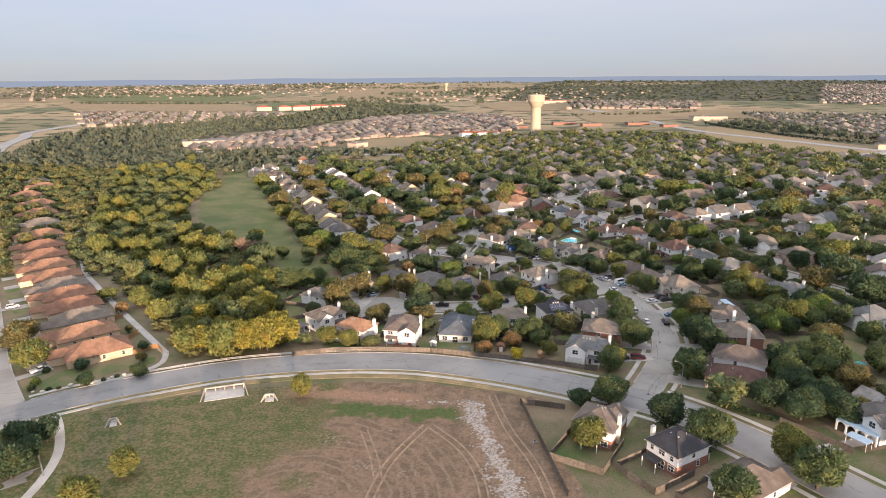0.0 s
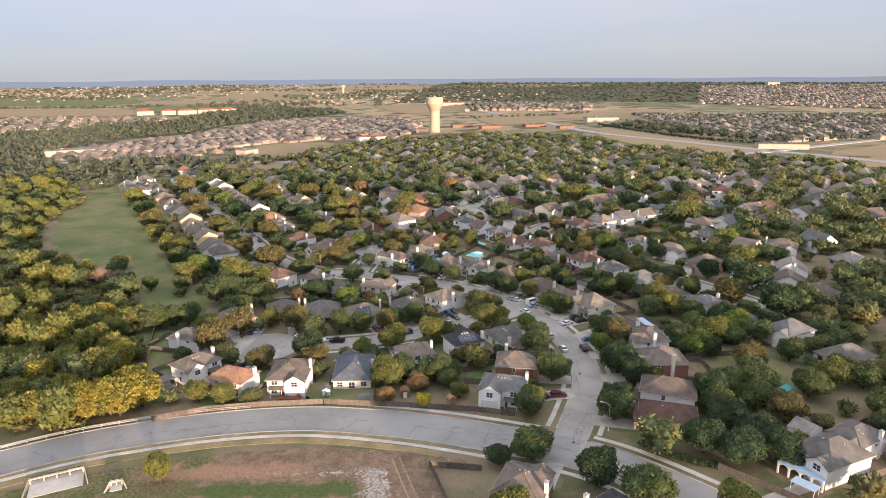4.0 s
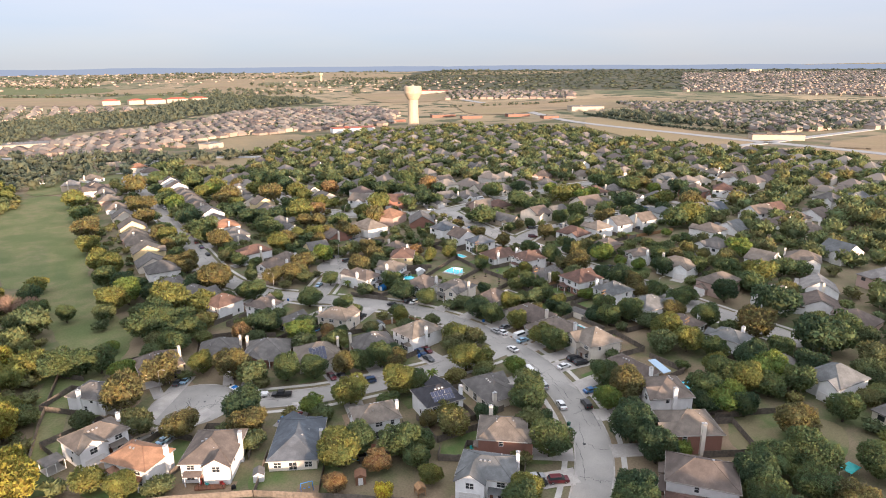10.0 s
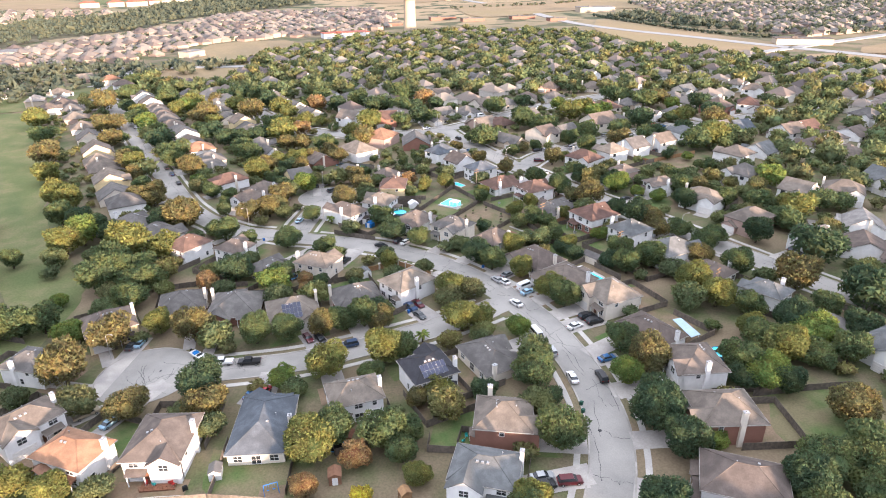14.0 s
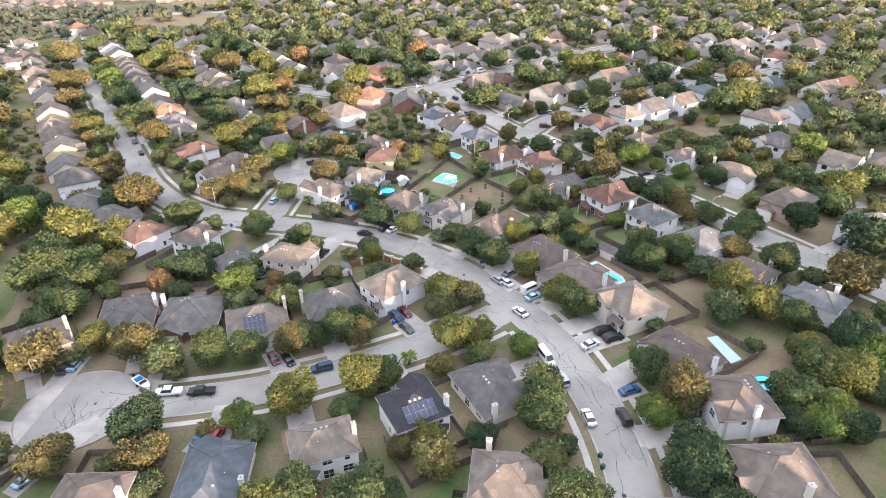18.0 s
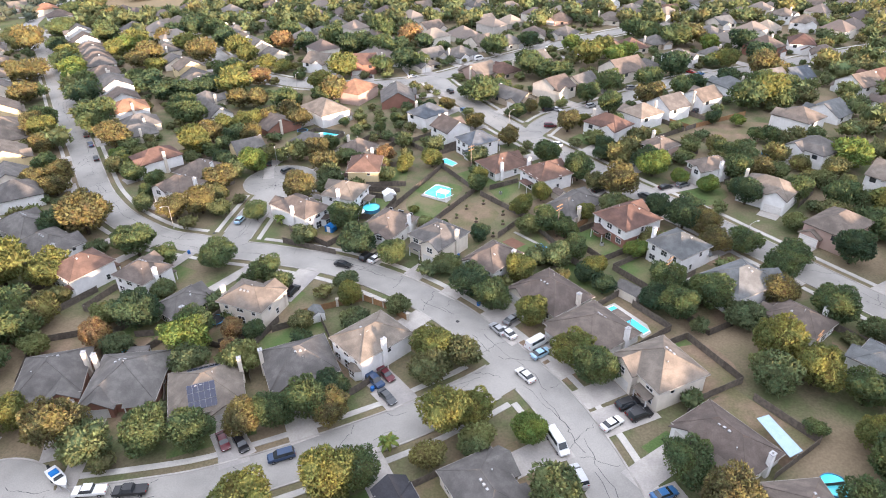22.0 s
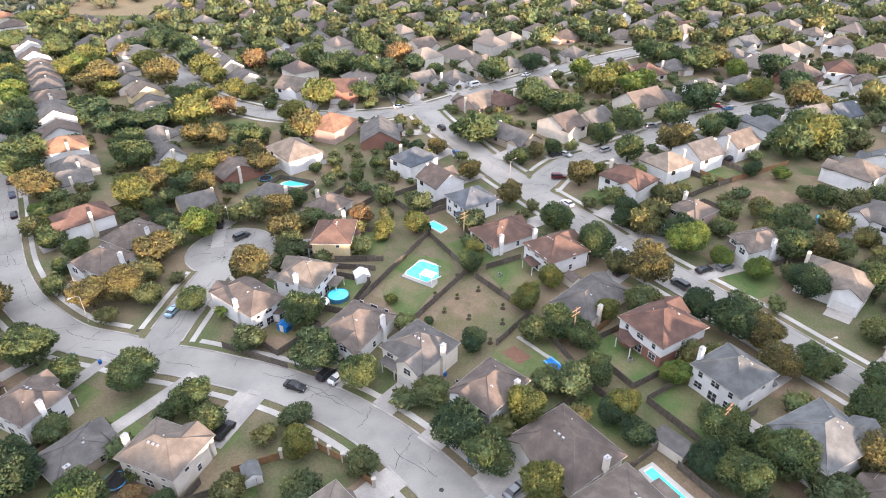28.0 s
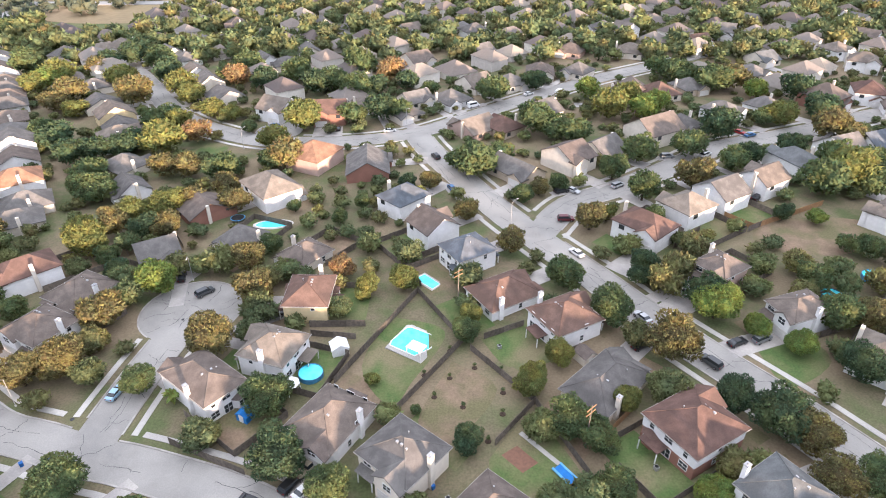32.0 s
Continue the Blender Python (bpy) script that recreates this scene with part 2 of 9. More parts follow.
def far_patchwork(m):
    """Beyond the neighbourhood the land turns into a patchwork of straw fields, pasture and scrub with dark hedges."""
    N, L = m.node_tree.nodes, m.node_tree.links
    b = N["Principled BSDF"]
    near = b.inputs["Base Color"].links[0].from_socket
    pos = N.new("ShaderNodeNewGeometry").outputs["Position"]
    flat = N.new("ShaderNodeMapping")
    flat.inputs["Rotation"].default_value = (0, 0, 0.25)
    flat.inputs["Scale"].default_value = (1 / 210, 1 / 330, 0.0)
    L.new(pos, flat.inputs["Vector"])
    cell = N.new("ShaderNodeTexVoronoi")
    cell.inputs["Scale"].default_value, cell.inputs["Randomness"].default_value = 1.0, 0.8
    L.new(flat.outputs["Vector"], cell.inputs["Vector"])
    one = N.new("ShaderNodeSeparateColor")
    L.new(cell.outputs["Color"], one.inputs[0])
    crop = N.new("ShaderNodeValToRGB")
    crop.color_ramp.interpolation = 'CONSTANT'
    e = crop.color_ramp.elements
    e[0].position, e[0].color = 0.0, (0.33, 0.25, 0.15, 1)
    e[1].position, e[1].color = 0.3, (0.30, 0.235, 0.145, 1)
    for p, c in ((0.5, (0.15, 0.15, 0.08, 1)), (0.66, (0.22, 0.19, 0.11, 1)), (0.82, (0.37, 0.28, 0.165, 1))):
        e.new(p).color = c
    L.new(one.outputs[0], crop.inputs[0])
    clump = N.new("ShaderNodeTexNoise")
    clump.inputs["Scale"].default_value, clump.inputs["Detail"].default_value = 0.018, 6.0
    L.new(pos, clump.inputs["Vector"])
    scrub = N.new("ShaderNodeMapRange")
    scrub.inputs["From Min"].default_value, scrub.inputs["From Max"].default_value = 0.53, 0.58
    L.new(clump.outputs["Fac"], scrub.inputs["Value"])
    dist = N.new("ShaderNodeVectorMath")
    dist.operation = 'LENGTH'
    L.new(pos, dist.inputs[0])
    away = N.new("ShaderNodeMapRange")
    away.inputs["From Min"].default_value, away.inputs["From Max"].default_value = 560, 900
    L.new(dist.outputs["Value"], away.inputs["Value"])
    col = crop.outputs["Color"]
    for fac, other, first in ((scrub.outputs["Result"], (0.075, 0.085, 0.045, 1), None), (away.outputs["Result"], None, near)):
        x = N.new("ShaderNodeMix")
        x.data_type = 'RGBA'
        L.new(fac, x.inputs["Factor"])
        L.new(first or col, x.inputs[6])
        if other:
            x.inputs[7].default_value = other
        else:
            L.new(col, x.inputs[7])
        col = x.outputs[2]
    L.new(col, b.inputs["Base Color"])


far_patchwork(M_GROUND)


# ---- land ----
def axis(near, step, far):
    a, out = 0.0, [0.0]
    s = step
    while a < far:
        if a > near:
            s *= 1.09
        a = min(far, a + s)
        out.append(a)
    return [-v for v in reversed(out[1:])] + out


gx = axis(330, 6, 4900)
gy = axis(330, 6, 4900)
nx = len(gx)
land = mesh("ground", [(x, y, ground_z(x, y)) for y in gy for x in gx],
            [(j * nx + i, j * nx + i + 1, (j + 1) * nx + i + 1, (j + 1) * nx + i) for j in range(len(gy) - 1) for i in range(nx - 1)], M_GROUND, True)
tagged(new("ground", land), "gently sloping land of dry and green grass", "ground", kind="structure")


def smooth_line(pts, step=3.0, closed=False):
    """A Catmull-Rom line through the points, with even steps."""
    p = [Vector((a, b)) for a, b in pts]
    q = [p[0] * 2 - p[1]] + p + [p[-1] * 2 - p[-2]]
    out = []
    for i in range(1, len(q) - 2):
        n = max(1, int((q[i + 1] - q[i]).length / step))
        for k in range(n):
            t = k / n
            out.append(0.5 * (2 * q[i] + (q[i + 1] - q[i - 1]) * t + (2 * q[i - 1] - 5 * q[i] + 4 * q[i + 1] - q[i + 2]) * t * t + (3 * q[i] - q[i - 1] - 3 * q[i + 1] + q[i + 2]) * t ** 3))
    out.append(p[-1])
    return out


def side_line(line, off):
    out = []
    for i, p in enumerate(line):
        d = (line[min(i + 1, len(line) - 1)] - line[max(i - 1, 0)]).normalized()
        out.append(p + Vector((-d.y, d.x)) * off)
    return out


def ribbon(line, left, right, top, deep=0.3, skip=None):
    """A strip along the line between two offsets, top above the land, with sides that go down into it."""
    b = Build()
    l, r = side_line(line, left), side_line(line, right)
    for i in range(len(line) - 1):
        if skip and (skip(l[i]) or skip(l[i + 1]) or skip(r[i])):
            continue
        c = [(p.x, p.y, ground_z(p.x, p.y) + top) for p in (l[i], r[i], r[i + 1], l[i + 1])]
        lo = [(x, y, z - deep) for x, y, z in c]
        b.face(*c)
        b.face(c[0], c[3], lo[3], lo[0])
        b.face(c[2], c[1], lo[1], lo[2])
    return b


def patch(name, pts, top, material, label, category, step=None, kind="structure", rough_edge=0.0):
    """A flat-lying area draped over the land."""
    cx, cy = sum(p[0] for p in pts) / len(pts), sum(p[1] for p in pts) / len(pts)
    loop = smooth_line(list(pts) + [pts[0]], step or 4.0)[:-1]
    if rough_edge:
        loop = [p + (p - Vector((cx, cy))).normalized() * ((noise.noise((p.x * 0.15, p.y * 0.15, 3.0)) + 0.5 * noise.noise((p.x * 0.6, p.y * 0.6, 7.0))) * rough_edge) for p in loop]
    rings = 10
    v, f, n = [], [], len(loop)
    for k in range(rings):
        s = 1 - k / rings
        for p in loop:
            x, y = cx + (p.x - cx) * s, cy + (p.y - cy) * s
            v.append((x, y, ground_z(x, y) + top))
    v.append((cx, cy, ground_z(cx, cy) + top))
    for k in range(rings - 1):
        f += [(k * n + i, k * n + (i + 1) % n, (k + 1) * n + (i + 1) % n, (k + 1) * n + i) for i in range(n)]
    f += [((rings - 1) * n + i, (rings - 1) * n + (i + 1) % n, rings * n) for i in range(n)]
    return tagged(new(name, mesh(name, v, f, material)), label, category, kind=kind)


# ---- streets ----
COLLECTOR = [(-205, -247), (-182, -230), (-161.1, -211.1), (-149.6, -199.6), (-133.5, -187.5), (-111.7, -174.6), (-91.2, -167.2), (-69.1, -162.4), (-48.0, -161.5), (-27.0, -165.1),
             (-9.0, -170.5), (7.6, -176.8), (19.9, -182.1), (30.6, -189.1), (41.9, -200.2), (52.1, -212.2), (68, -232), (90, -262)]
WEST = [(-132, -239), (-147.5, -224), (-163.4, -208.6), (-185, -189.5), (-210, -165.2), (-263, -111), (-333, -38), (-423, 47)]
MAIN = [(18.4, -181.5), (26.0, -164), (31.5, -147.9), (33.4, -132.7), (31.2, -113.5), (24.9, -92.2), (12.4, -70.6), (-2.5, -53.3), (-21.0, -40.0), (-42.2, -31.3),
        (-53.6, -27.9), (-64.6, -23.7), (-74.6, -20.3), (-84.9, -13.1), (-93.5, -5.4), (-101.3, 3.9), (-107.9, 13.3), (-117.0, 28.7), (-129.8, 51.0), (-137.4, 63.2), (-146.2, 77.8), (-168.5, 116.4), (-188.9, 152.1), (-219.9, 203.7), (-250.7, 250.4)]
CUL_A = [(18.5, -83), (10.1, -88.6), (2.8, -92.4), (-3.5, -95.7), (-20.3, -102.3), (-37.0, -107.8), (-50.1, -109.9), (-66, -111.5)]
CUL_B = [(-54, -26), (-52.2, -12.5), (-50.6, -2.4), (-48.8, 7.0), (-47.8, 14)]
EAST = [(120, -95), (102, -66), (86.1, -38.9), (77.8, -24.4), (67.7, -8.7), (59.8, 4.5), (50.9, 21.6), (41.0, 39.4), (30.7, 59.4), (20.2, 84.4), (12.0, 104.3), (6.9, 121)]
NORTH = [(-160, 256), (-144.5, 231.7), (-121.9, 197.0), (-106.7, 171.7), (-89.5, 148.0), (-68.9, 131.6), (-51.5, 122.2), (-31.6, 119.2), (-10.2, 119.5), (6.9, 124.2), (20.4, 132.6), (37.4, 145.2), (58.6, 160.6), (90, 182), (130, 205)]
NORTHEAST = [(39.7, 42), (53.0, 60.1), (69.1, 69.0), (89.5, 82.2), (113.3, 98.9), (135.3, 106.7), (161.9, 116.9), (186.3, 128.1), (230, 146), (290, 168)]
ROADS = [("collector", COLLECTOR, 12.6), ("west", WEST, 11.0), ("main", MAIN, 8.6), ("cul_a", CUL_A, 8.6), ("cul_b", CUL_B, 8.8), ("east", EAST, 9.6), ("north", NORTH, 9.6), ("northeast", NORTHEAST, 9.0)]
BULBS = [(-75.0, -111.5, 11.8, "cul_a"), (-47.5, 15.5, 12.0, "cul_b"), (-48, 132, 9.0, "north")]
LINES = {n: (smooth_line(p), w) for n, p, w in ROADS}


def road_gap(p, own, margin=0.0):
    for n, (line, w) in LINES.items():
        if n != own and any((q - p).length < w / 2 + margin for q in line):
            return True
    return any(math.hypot(p.x - bx, p.y - by) < r + margin for bx, by, r, o in BULBS)


def crack_lines(line, w, seed, every=11.0):
    """Sealed cracks: ragged dark lines across and along the street."""
    r = random.Random(seed)
    b = Build()

    def run(i, off, along, across, n):
        x = None
        for _ in range(n):
            if not 1 <= i < len(line) - 2:
                return
            k = int(i)
            d = (line[k + 1] - line[k]).normalized()
            q = line[k] + d * (i - k) * 3 + Vector((-d.y, d.x)) * off
            if x is not None and abs(off) < w / 2 - 0.3:
                t = (q - x)
                if t.length > 0.01:
                    s = Vector((-t.y, t.x)).normalized() * r.uniform(0.018, 0.055)
                    b.face(*[(p.x, p.y, ground_z(p.x, p.y) + 0.064) for p in (x - s, q - s, q + s, x + s)])
            x = q
            i += along * r.uniform(0.2, 1.2) / 3 + r.uniform(-0.16, 0.16)
            off += across * r.uniform(0.3, 1.2) + r.uniform(-0.4, 0.4)

    i = 2.0
    while i < len(line) - 3:
        run(i, -w / 2 + 0.4, r.uniform(-0.6, 0.6), 0.7, r.choice((6, 12, 18)))
        if r.random() < 0.75:
            run(i, r.uniform(-2.5, 2.5), r.choice((-1, 1)) * 1.6, 0.0, r.randint(6, 18))
        i += r.uniform(0.5, 1.5) * every / 3
    return b


M_KERB = surface("kerb_concrete", (0.46, 0.43, 0.39), (0.38, 0.36, 0.33), 0.6, (0.3, 0.28, 0.25), 0.2, rough=0.9, fine=4.0)
for n, pts, w in ROADS:
    line = LINES[n][0]
    road = tagged(new("road", ribbon(line, w / 2, -w / 2, 0.05).done("road", M_ROADGREY if n == "collector" else M_ROAD)), "pale worn asphalt street with sealed cracks", "road", kind="structure")
    for o in (w / 2, -w / 2):
        a, c = (o + 0.35, o) if o > 0 else (o, o - 0.35)
        part("kerb", ribbon(line, a, c, 0.17, 0.3, lambda p: road_gap(p, n, 0.3)).done("kerb", M_KERB), road)
        if n != "west":
            a, c = (o + 3.2, o + 1.9) if o > 0 else (o - 1.9, o - 3.2)
            part("sidewalk", ribbon(line, a, c, 0.12, 0.3, lambda p: road_gap(p, n, 1.2)).done("sidewalk", M_CONC), road, "concrete sidewalk")
    tagged(part("crack", crack_lines(line, w, len(pts) * 7 + 1, 13 if n == "collector" else 9).done("crack", M_TAR), road, "dark tar-sealed cracks"), kind="stuff")
for bx, by, r, o in BULBS:
    b = Build()
    ring = [(bx + r * math.cos(i * math.pi / 20), by + r * math.sin(i * math.pi / 20)) for i in range(40)]
    for (x0, y0), (x1, y1) in zip(ring, ring[1:] + ring[:1]):
        b.face(*[(x, y, ground_z(x, y) + 0.07) for x, y in ((bx, by), (x0, y0), (x1, y1))])
    bulb = tagged(new("road", b.done("road", M_ROAD)), "round cul-de-sac turning circle of worn asphalt", "road", kind="structure")
    k = Build()
    for i in range(40):
        (x0, y0), (x1, y1) = ring[i], ring[(i + 1) % 40]
        if min((Vector(((x0 + x1) / 2, (y0 + y1) / 2)) - q).length for q in LINES[o][0]) < LINES[o][1] / 2 + 0.4:
            continue
        s = (r + 0.35) / r
        c = [(x0, y0), (bx + (x0 - bx) * s, by + (y0 - by) * s), (bx + (x1 - bx) * s, by + (y1 - by) * s), (x1, y1)]
        top = [(x, y, ground_z(x, y) + 0.17) for x, y in c]
        k.face(*top)
        k.face((c[0][0], c[0][1], top[0][2] - 0.2), top[0], top[3], (c[3][0], c[3][1], top[3][2] - 0.2))
    part("kerb", k.done("kerb", M_KERB), bulb)
    q, web = random.Random(int(r * 10)), Build()
    for _ in range(16):
        p, a = Vector((bx, by)) + Vector((q.uniform(-1, 1), q.uniform(-1, 1))) * r * 0.6, q.uniform(0, 6.28)
        for _ in range(q.randint(6, 15)):
            n2 = p + Vector((math.cos(a), math.sin(a))) * q.uniform(0.5, 1.1)
            if (n2 - Vector((bx, by))).length > r - 0.3:
                break
            side = Vector((-math.sin(a), math.cos(a))) * q.uniform(0.02, 0.06)
            web.face(*[(c.x, c.y, ground_z(c.x, c.y) + 0.125) for c in (p - side, n2 - side, n2 + side, p + side)])
            p, a = n2, a + q.uniform(-0.55, 0.55)
    tagged(part("crack", web.done("crack", M_TAR), bulb, "dark tar-sealed cracks"), kind="stuff")

# ---- open ground ----
patch("meadow", [(-232, 26), (-257, 69), (-300, 165), (-290, 200), (-258, 178), (-219, 108), (-172, 23), (-143, -26), (-113, -62), (-126, -78), (-150, -50), (-178, -17)], 0.05, M_MEADOW, "mown meadow, greyish green grass", "meadow", rough_edge=5)


def lot_material():
    """Bare brown earth with turning ruts, olive grass to the west, and washed-out chalky rubble, all with ragged edges."""
    m = bpy.data.materials.new("vacant_lot")
    m.use_nodes = True
    N, L = m.node_tree.nodes, m.node_tree.links
    b = N["Principled BSDF"]
    b.inputs["Roughness"].default_value, b.inputs["Specular IOR Level"].default_value = 1.0, 0.1
    pos = N.new("ShaderNodeNewGeometry").outputs["Position"]
    sep = N.new("ShaderNodeSeparateXYZ")
    L.new(pos, sep.inputs[0])
    x, y = sep.outputs["X"], sep.outputs["Y"]

    def calc(op, a, c=0.0):
        n = N.new("ShaderNodeMath")
        n.operation = op
        for k, v in ((0, a), (1, c)):
            if isinstance(v, (int, float)):
                n.inputs[k].default_value = v
            else:
                L.new(v, n.inputs[k])
        return n.outputs[0]

    def grain(scale, detail=5.0):
        n = N.new("ShaderNodeTexNoise")
        n.inputs["Scale"].default_value, n.inputs["Detail"].default_value = scale, detail
        L.new(pos, n.inputs["Vector"])
        return calc('SUBTRACT', n.outputs["Fac"], 0.5)

    def step(v, lo, hi):
        n = N.new("ShaderNodeMapRange")
        n.interpolation_type = 'SMOOTHSTEP'
        n.inputs["From Min"].default_value, n.inputs["From Max"].default_value = lo, hi
        L.new(v, n.inputs["Value"])
        return n.outputs["Result"]

    def mix(f, a, c):
        n = N.new("ShaderNodeMix")
        n.data_type = 'RGBA'
        for sock, v in ((n.inputs["Factor"], f), (n.inputs[6], a), (n.inputs[7], c)):
            if isinstance(v, tuple):
                sock.default_value = (*v, 1)
            elif isinstance(v, (int, float)):
                sock.default_value = v
            else:
                L.new(v, sock)
        return n.outputs[2]

    big, mid, fine, tiny = grain(0.06), grain(0.3), grain(1.3), grain(4.0)
    earth = mix(step(mid, -0.15, 0.15), (0.235, 0.165, 0.113), (0.165, 0.122, 0.084))
    # turning ruts round the middle of the lot
    dx, dy = calc('ADD', x, 64.0), calc('ADD', y, 238.0)
    rad = calc('SQRT', calc('ADD', calc('MULTIPLY', dx, dx), calc('MULTIPLY', dy, dy)))
    rut = calc('SINE', calc('ADD', calc('MULTIPLY', rad, 2.3), calc('MULTIPLY', big, 14.0)))
    rut = calc('MULTIPLY', step(rut, 0.2, 1.0), calc('MULTIPLY', step(rad, 46.0, 36.0), step(mid, -0.12, 0.1)))
    earth = mix(calc('MULTIPLY', rut, 0.42), earth, (0.33, 0.245, 0.165))
    # grass to the west, a green band by the road
    g = step(calc('ADD', calc('SUBTRACT', -71.0, x), calc('ADD', calc('MULTIPLY', big, 60.0), calc('ADD', calc('MULTIPLY', mid, 26.0), calc('MULTIPLY', fine, 10.0)))), -5.0, 6.0)
    grass = mix(step(calc('ADD', mid, fine), -0.2, 0.2), (0.092, 0.112, 0.043), (0.168, 0.14, 0.078))
    col = mix(g, earth, grass)
    band = calc('SUBTRACT', 4.0, calc('ABSOLUTE', calc('ADD', y, 194.0)))
    band = step(calc('ADD', band, calc('ADD', calc('MULTIPLY', mid, 12.0), calc('MULTIPLY', fine, 5.0))), -0.6, 2.2)
    band = calc('MULTIPLY', band, calc('MULTIPLY', step(x, -76.0, -66.0), step(x, -29.0, -35.0)))
    col = mix(band, col, (0.088, 0.115, 0.042))
    # chalky wash
    line = calc('ADD', calc('MULTIPLY', calc('ADD', y, 188.0), -0.36), -29.5)
    off = calc('SUBTRACT', 3.6, calc('ABSOLUTE', calc('SUBTRACT', x, line)))
    wash = step(calc('ADD', off, calc('ADD', calc('MULTIPLY', mid, 14.0), calc('MULTIPLY', fine, 9.0))), 0.0, 2.2)
    wash = calc('MULTIPLY', wash, step(y, -184.0, -188.0))
    arm = calc('SUBTRACT', 1.0, calc('ABSOLUTE', calc('ADD', y, 187.4)))
    arm = step(calc('ADD', arm, calc('ADD', calc('MULTIPLY', mid, 8.0), calc('MULTIPLY', fine, 8.0))), 0.3, 2.2)
    arm = calc('MULTIPLY', arm, calc('MULTIPLY', step(x, -58.0, -48.0), step(x, -26.0, -30.0)))
    spots = calc('MULTIPLY', step(calc('ADD', big, calc('MULTIPLY', fine, 0.5)), 0.17, 0.26), step(x, -70.0, -60.0))
    white = calc('MINIMUM', calc('ADD', calc('ADD', wash, arm), calc('MULTIPLY', spots, 0.6)), 1.0)
    col = mix(calc('MULTIPLY', calc('MULTIPLY', white, 0.8), step(calc('ADD', fine, tiny), -0.5, 0.3)), col, (0.44, 0.41, 0.375))
    # scraped red earth and straw beside the road
    red = step(calc('ADD', calc('SUBTRACT', 3.2, calc('ABSOLUTE', calc('ADD', y, 186.0))), calc('MULTIPLY', mid, 10.0)), -0.5, 2.0)
    red = calc('MULTIPLY', red, calc('MULTIPLY', step(x, -92.0, -78.0), step(x, -40.0, -50.0)))
    col = mix(calc('MULTIPLY', red, 0.75), col, (0.33, 0.205, 0.138))
    shade = mix(step(calc('ADD', fine, tiny), -0.35, 0.3), (0.55, 0.55, 0.55), (1.1, 1.1, 1.1))
    mul = N.new("ShaderNodeMix")
    mul.data_type, mul.blend_type = 'RGBA', 'MULTIPLY'
    mul.inputs["Factor"].default_value = 0.8
    L.new(col, mul.inputs[6])
    L.new(shade, mul.inputs[7])
    L.new(mul.outputs[2], b.inputs["Base Color"])
    bump = N.new("ShaderNodeBump")
    bump.inputs["Strength"].default_value, bump.inputs["Distance"].default_value = 0.7, 0.12
    L.new(calc('ADD', fine, tiny), bump.inputs["Height"])
    L.new(bump.outputs["Normal"], b.inputs["Normal"])
    return m


patch("vacant_lot", [(-146, -211), (-121, -195.5), (-91, -184), (-65, -177.5), (-43, -176.5), (-19, -180), (-6, -184.5), (-14, -190), (2, -240), (-20, -300), (-126, -290), (-140, -250), (-138, -225)], 0.05, lot_material(),
      "vacant lot of bare brown earth, olive grass and chalky rubble", "vacant lot", rough_edge=2)
for n, pts, w in (("trail", [(-139, -165), (-157, -149.6), (-178, -131.7), (-195, -117), (-214, -100), (-236, -79), (-276, -31), (-308, 8), (-349, 57), (-394, 96), (-408, 134)], 2.4),
                  ("trail", [(-126, -262), (-126, -243), (-131, -227), (-140, -215), (-147, -208)], 2.4), ("trail", [(-139, -165), (-136, -172), (-139, -180), (-150, -190)], 2.0)):
    tagged(new("footpath", ribbon(smooth_line(pts), w / 2, -w / 2, 0.07).done("footpath", M_CONC)), "pale concrete footpath", "footpath", kind="structure")


# ---- houses ----
ROOFS = {}


def hip_roof(w, d, z, rise, over=0.45, thick=0.22):
    """A hip roof over w x d, its eaves at z."""
    b = Build()
    x, y = w / 2 + over, d / 2 + over
    r = max(0.3, abs(w - d) / 2)
    ends = [(-r, 0, z + rise), (r, 0, z + rise)] if w >= d else [(0, -r, z + rise), (0, r, z + rise)]
    e = [(-x, -y, z), (x, -y, z), (x, y, z), (-x, y, z)]
    lo = [(a, c, z - thick) for a, c, _ in e]
    p, q = ends
    if w >= d:
        fs = ((e[0], e[1], q, p), (e[1], e[2], q), (e[2], e[3], p, q), (e[3], e[0], p))
    else:
        fs = ((e[0], e[1], p), (e[1], e[2], q, p), (e[2], e[3], q), (e[3], e[0], p, q))
    for f in fs:
        b.face(*f)
    for i in range(4):
        b.face(lo[i], lo[(i + 1) % 4], e[(i + 1) % 4], e[i])
    b.face(*reversed(lo))
    return b, ends


def gable_roof(x0, x1, y0, y1, z, rise, over=0.4, thick=0.2):
    """A gable roof with its ridge along y."""
    b = Build()
    m = (x0 + x1) / 2
    s = rise / ((x1 - x0) / 2)
    a, c = x0 - over, x1 + over
    ze = z - over * s
    f, k = y0 - over, y1
    for t in (0, -thick):
        P = [(a, f, ze + t), (m, f, z + rise + t), (c, f, ze + t), (a, k, ze + t), (m, k, z + rise + t), (c, k, ze + t)]
        if t == 0:
            T = P
            b.face(P[0], P[1], P[4], P[3])
            b.face(P[1], P[2], P[5], P[4])
        else:
            b.face(P[3], P[4], P[1], P[0])
            b.face(P[4], P[5], P[2], P[1])
            for i, j in ((0, 1), (1, 2), (2, 5), (3, 0)):
                b.face(P[i], P[j], T[j], T[i])
    return b


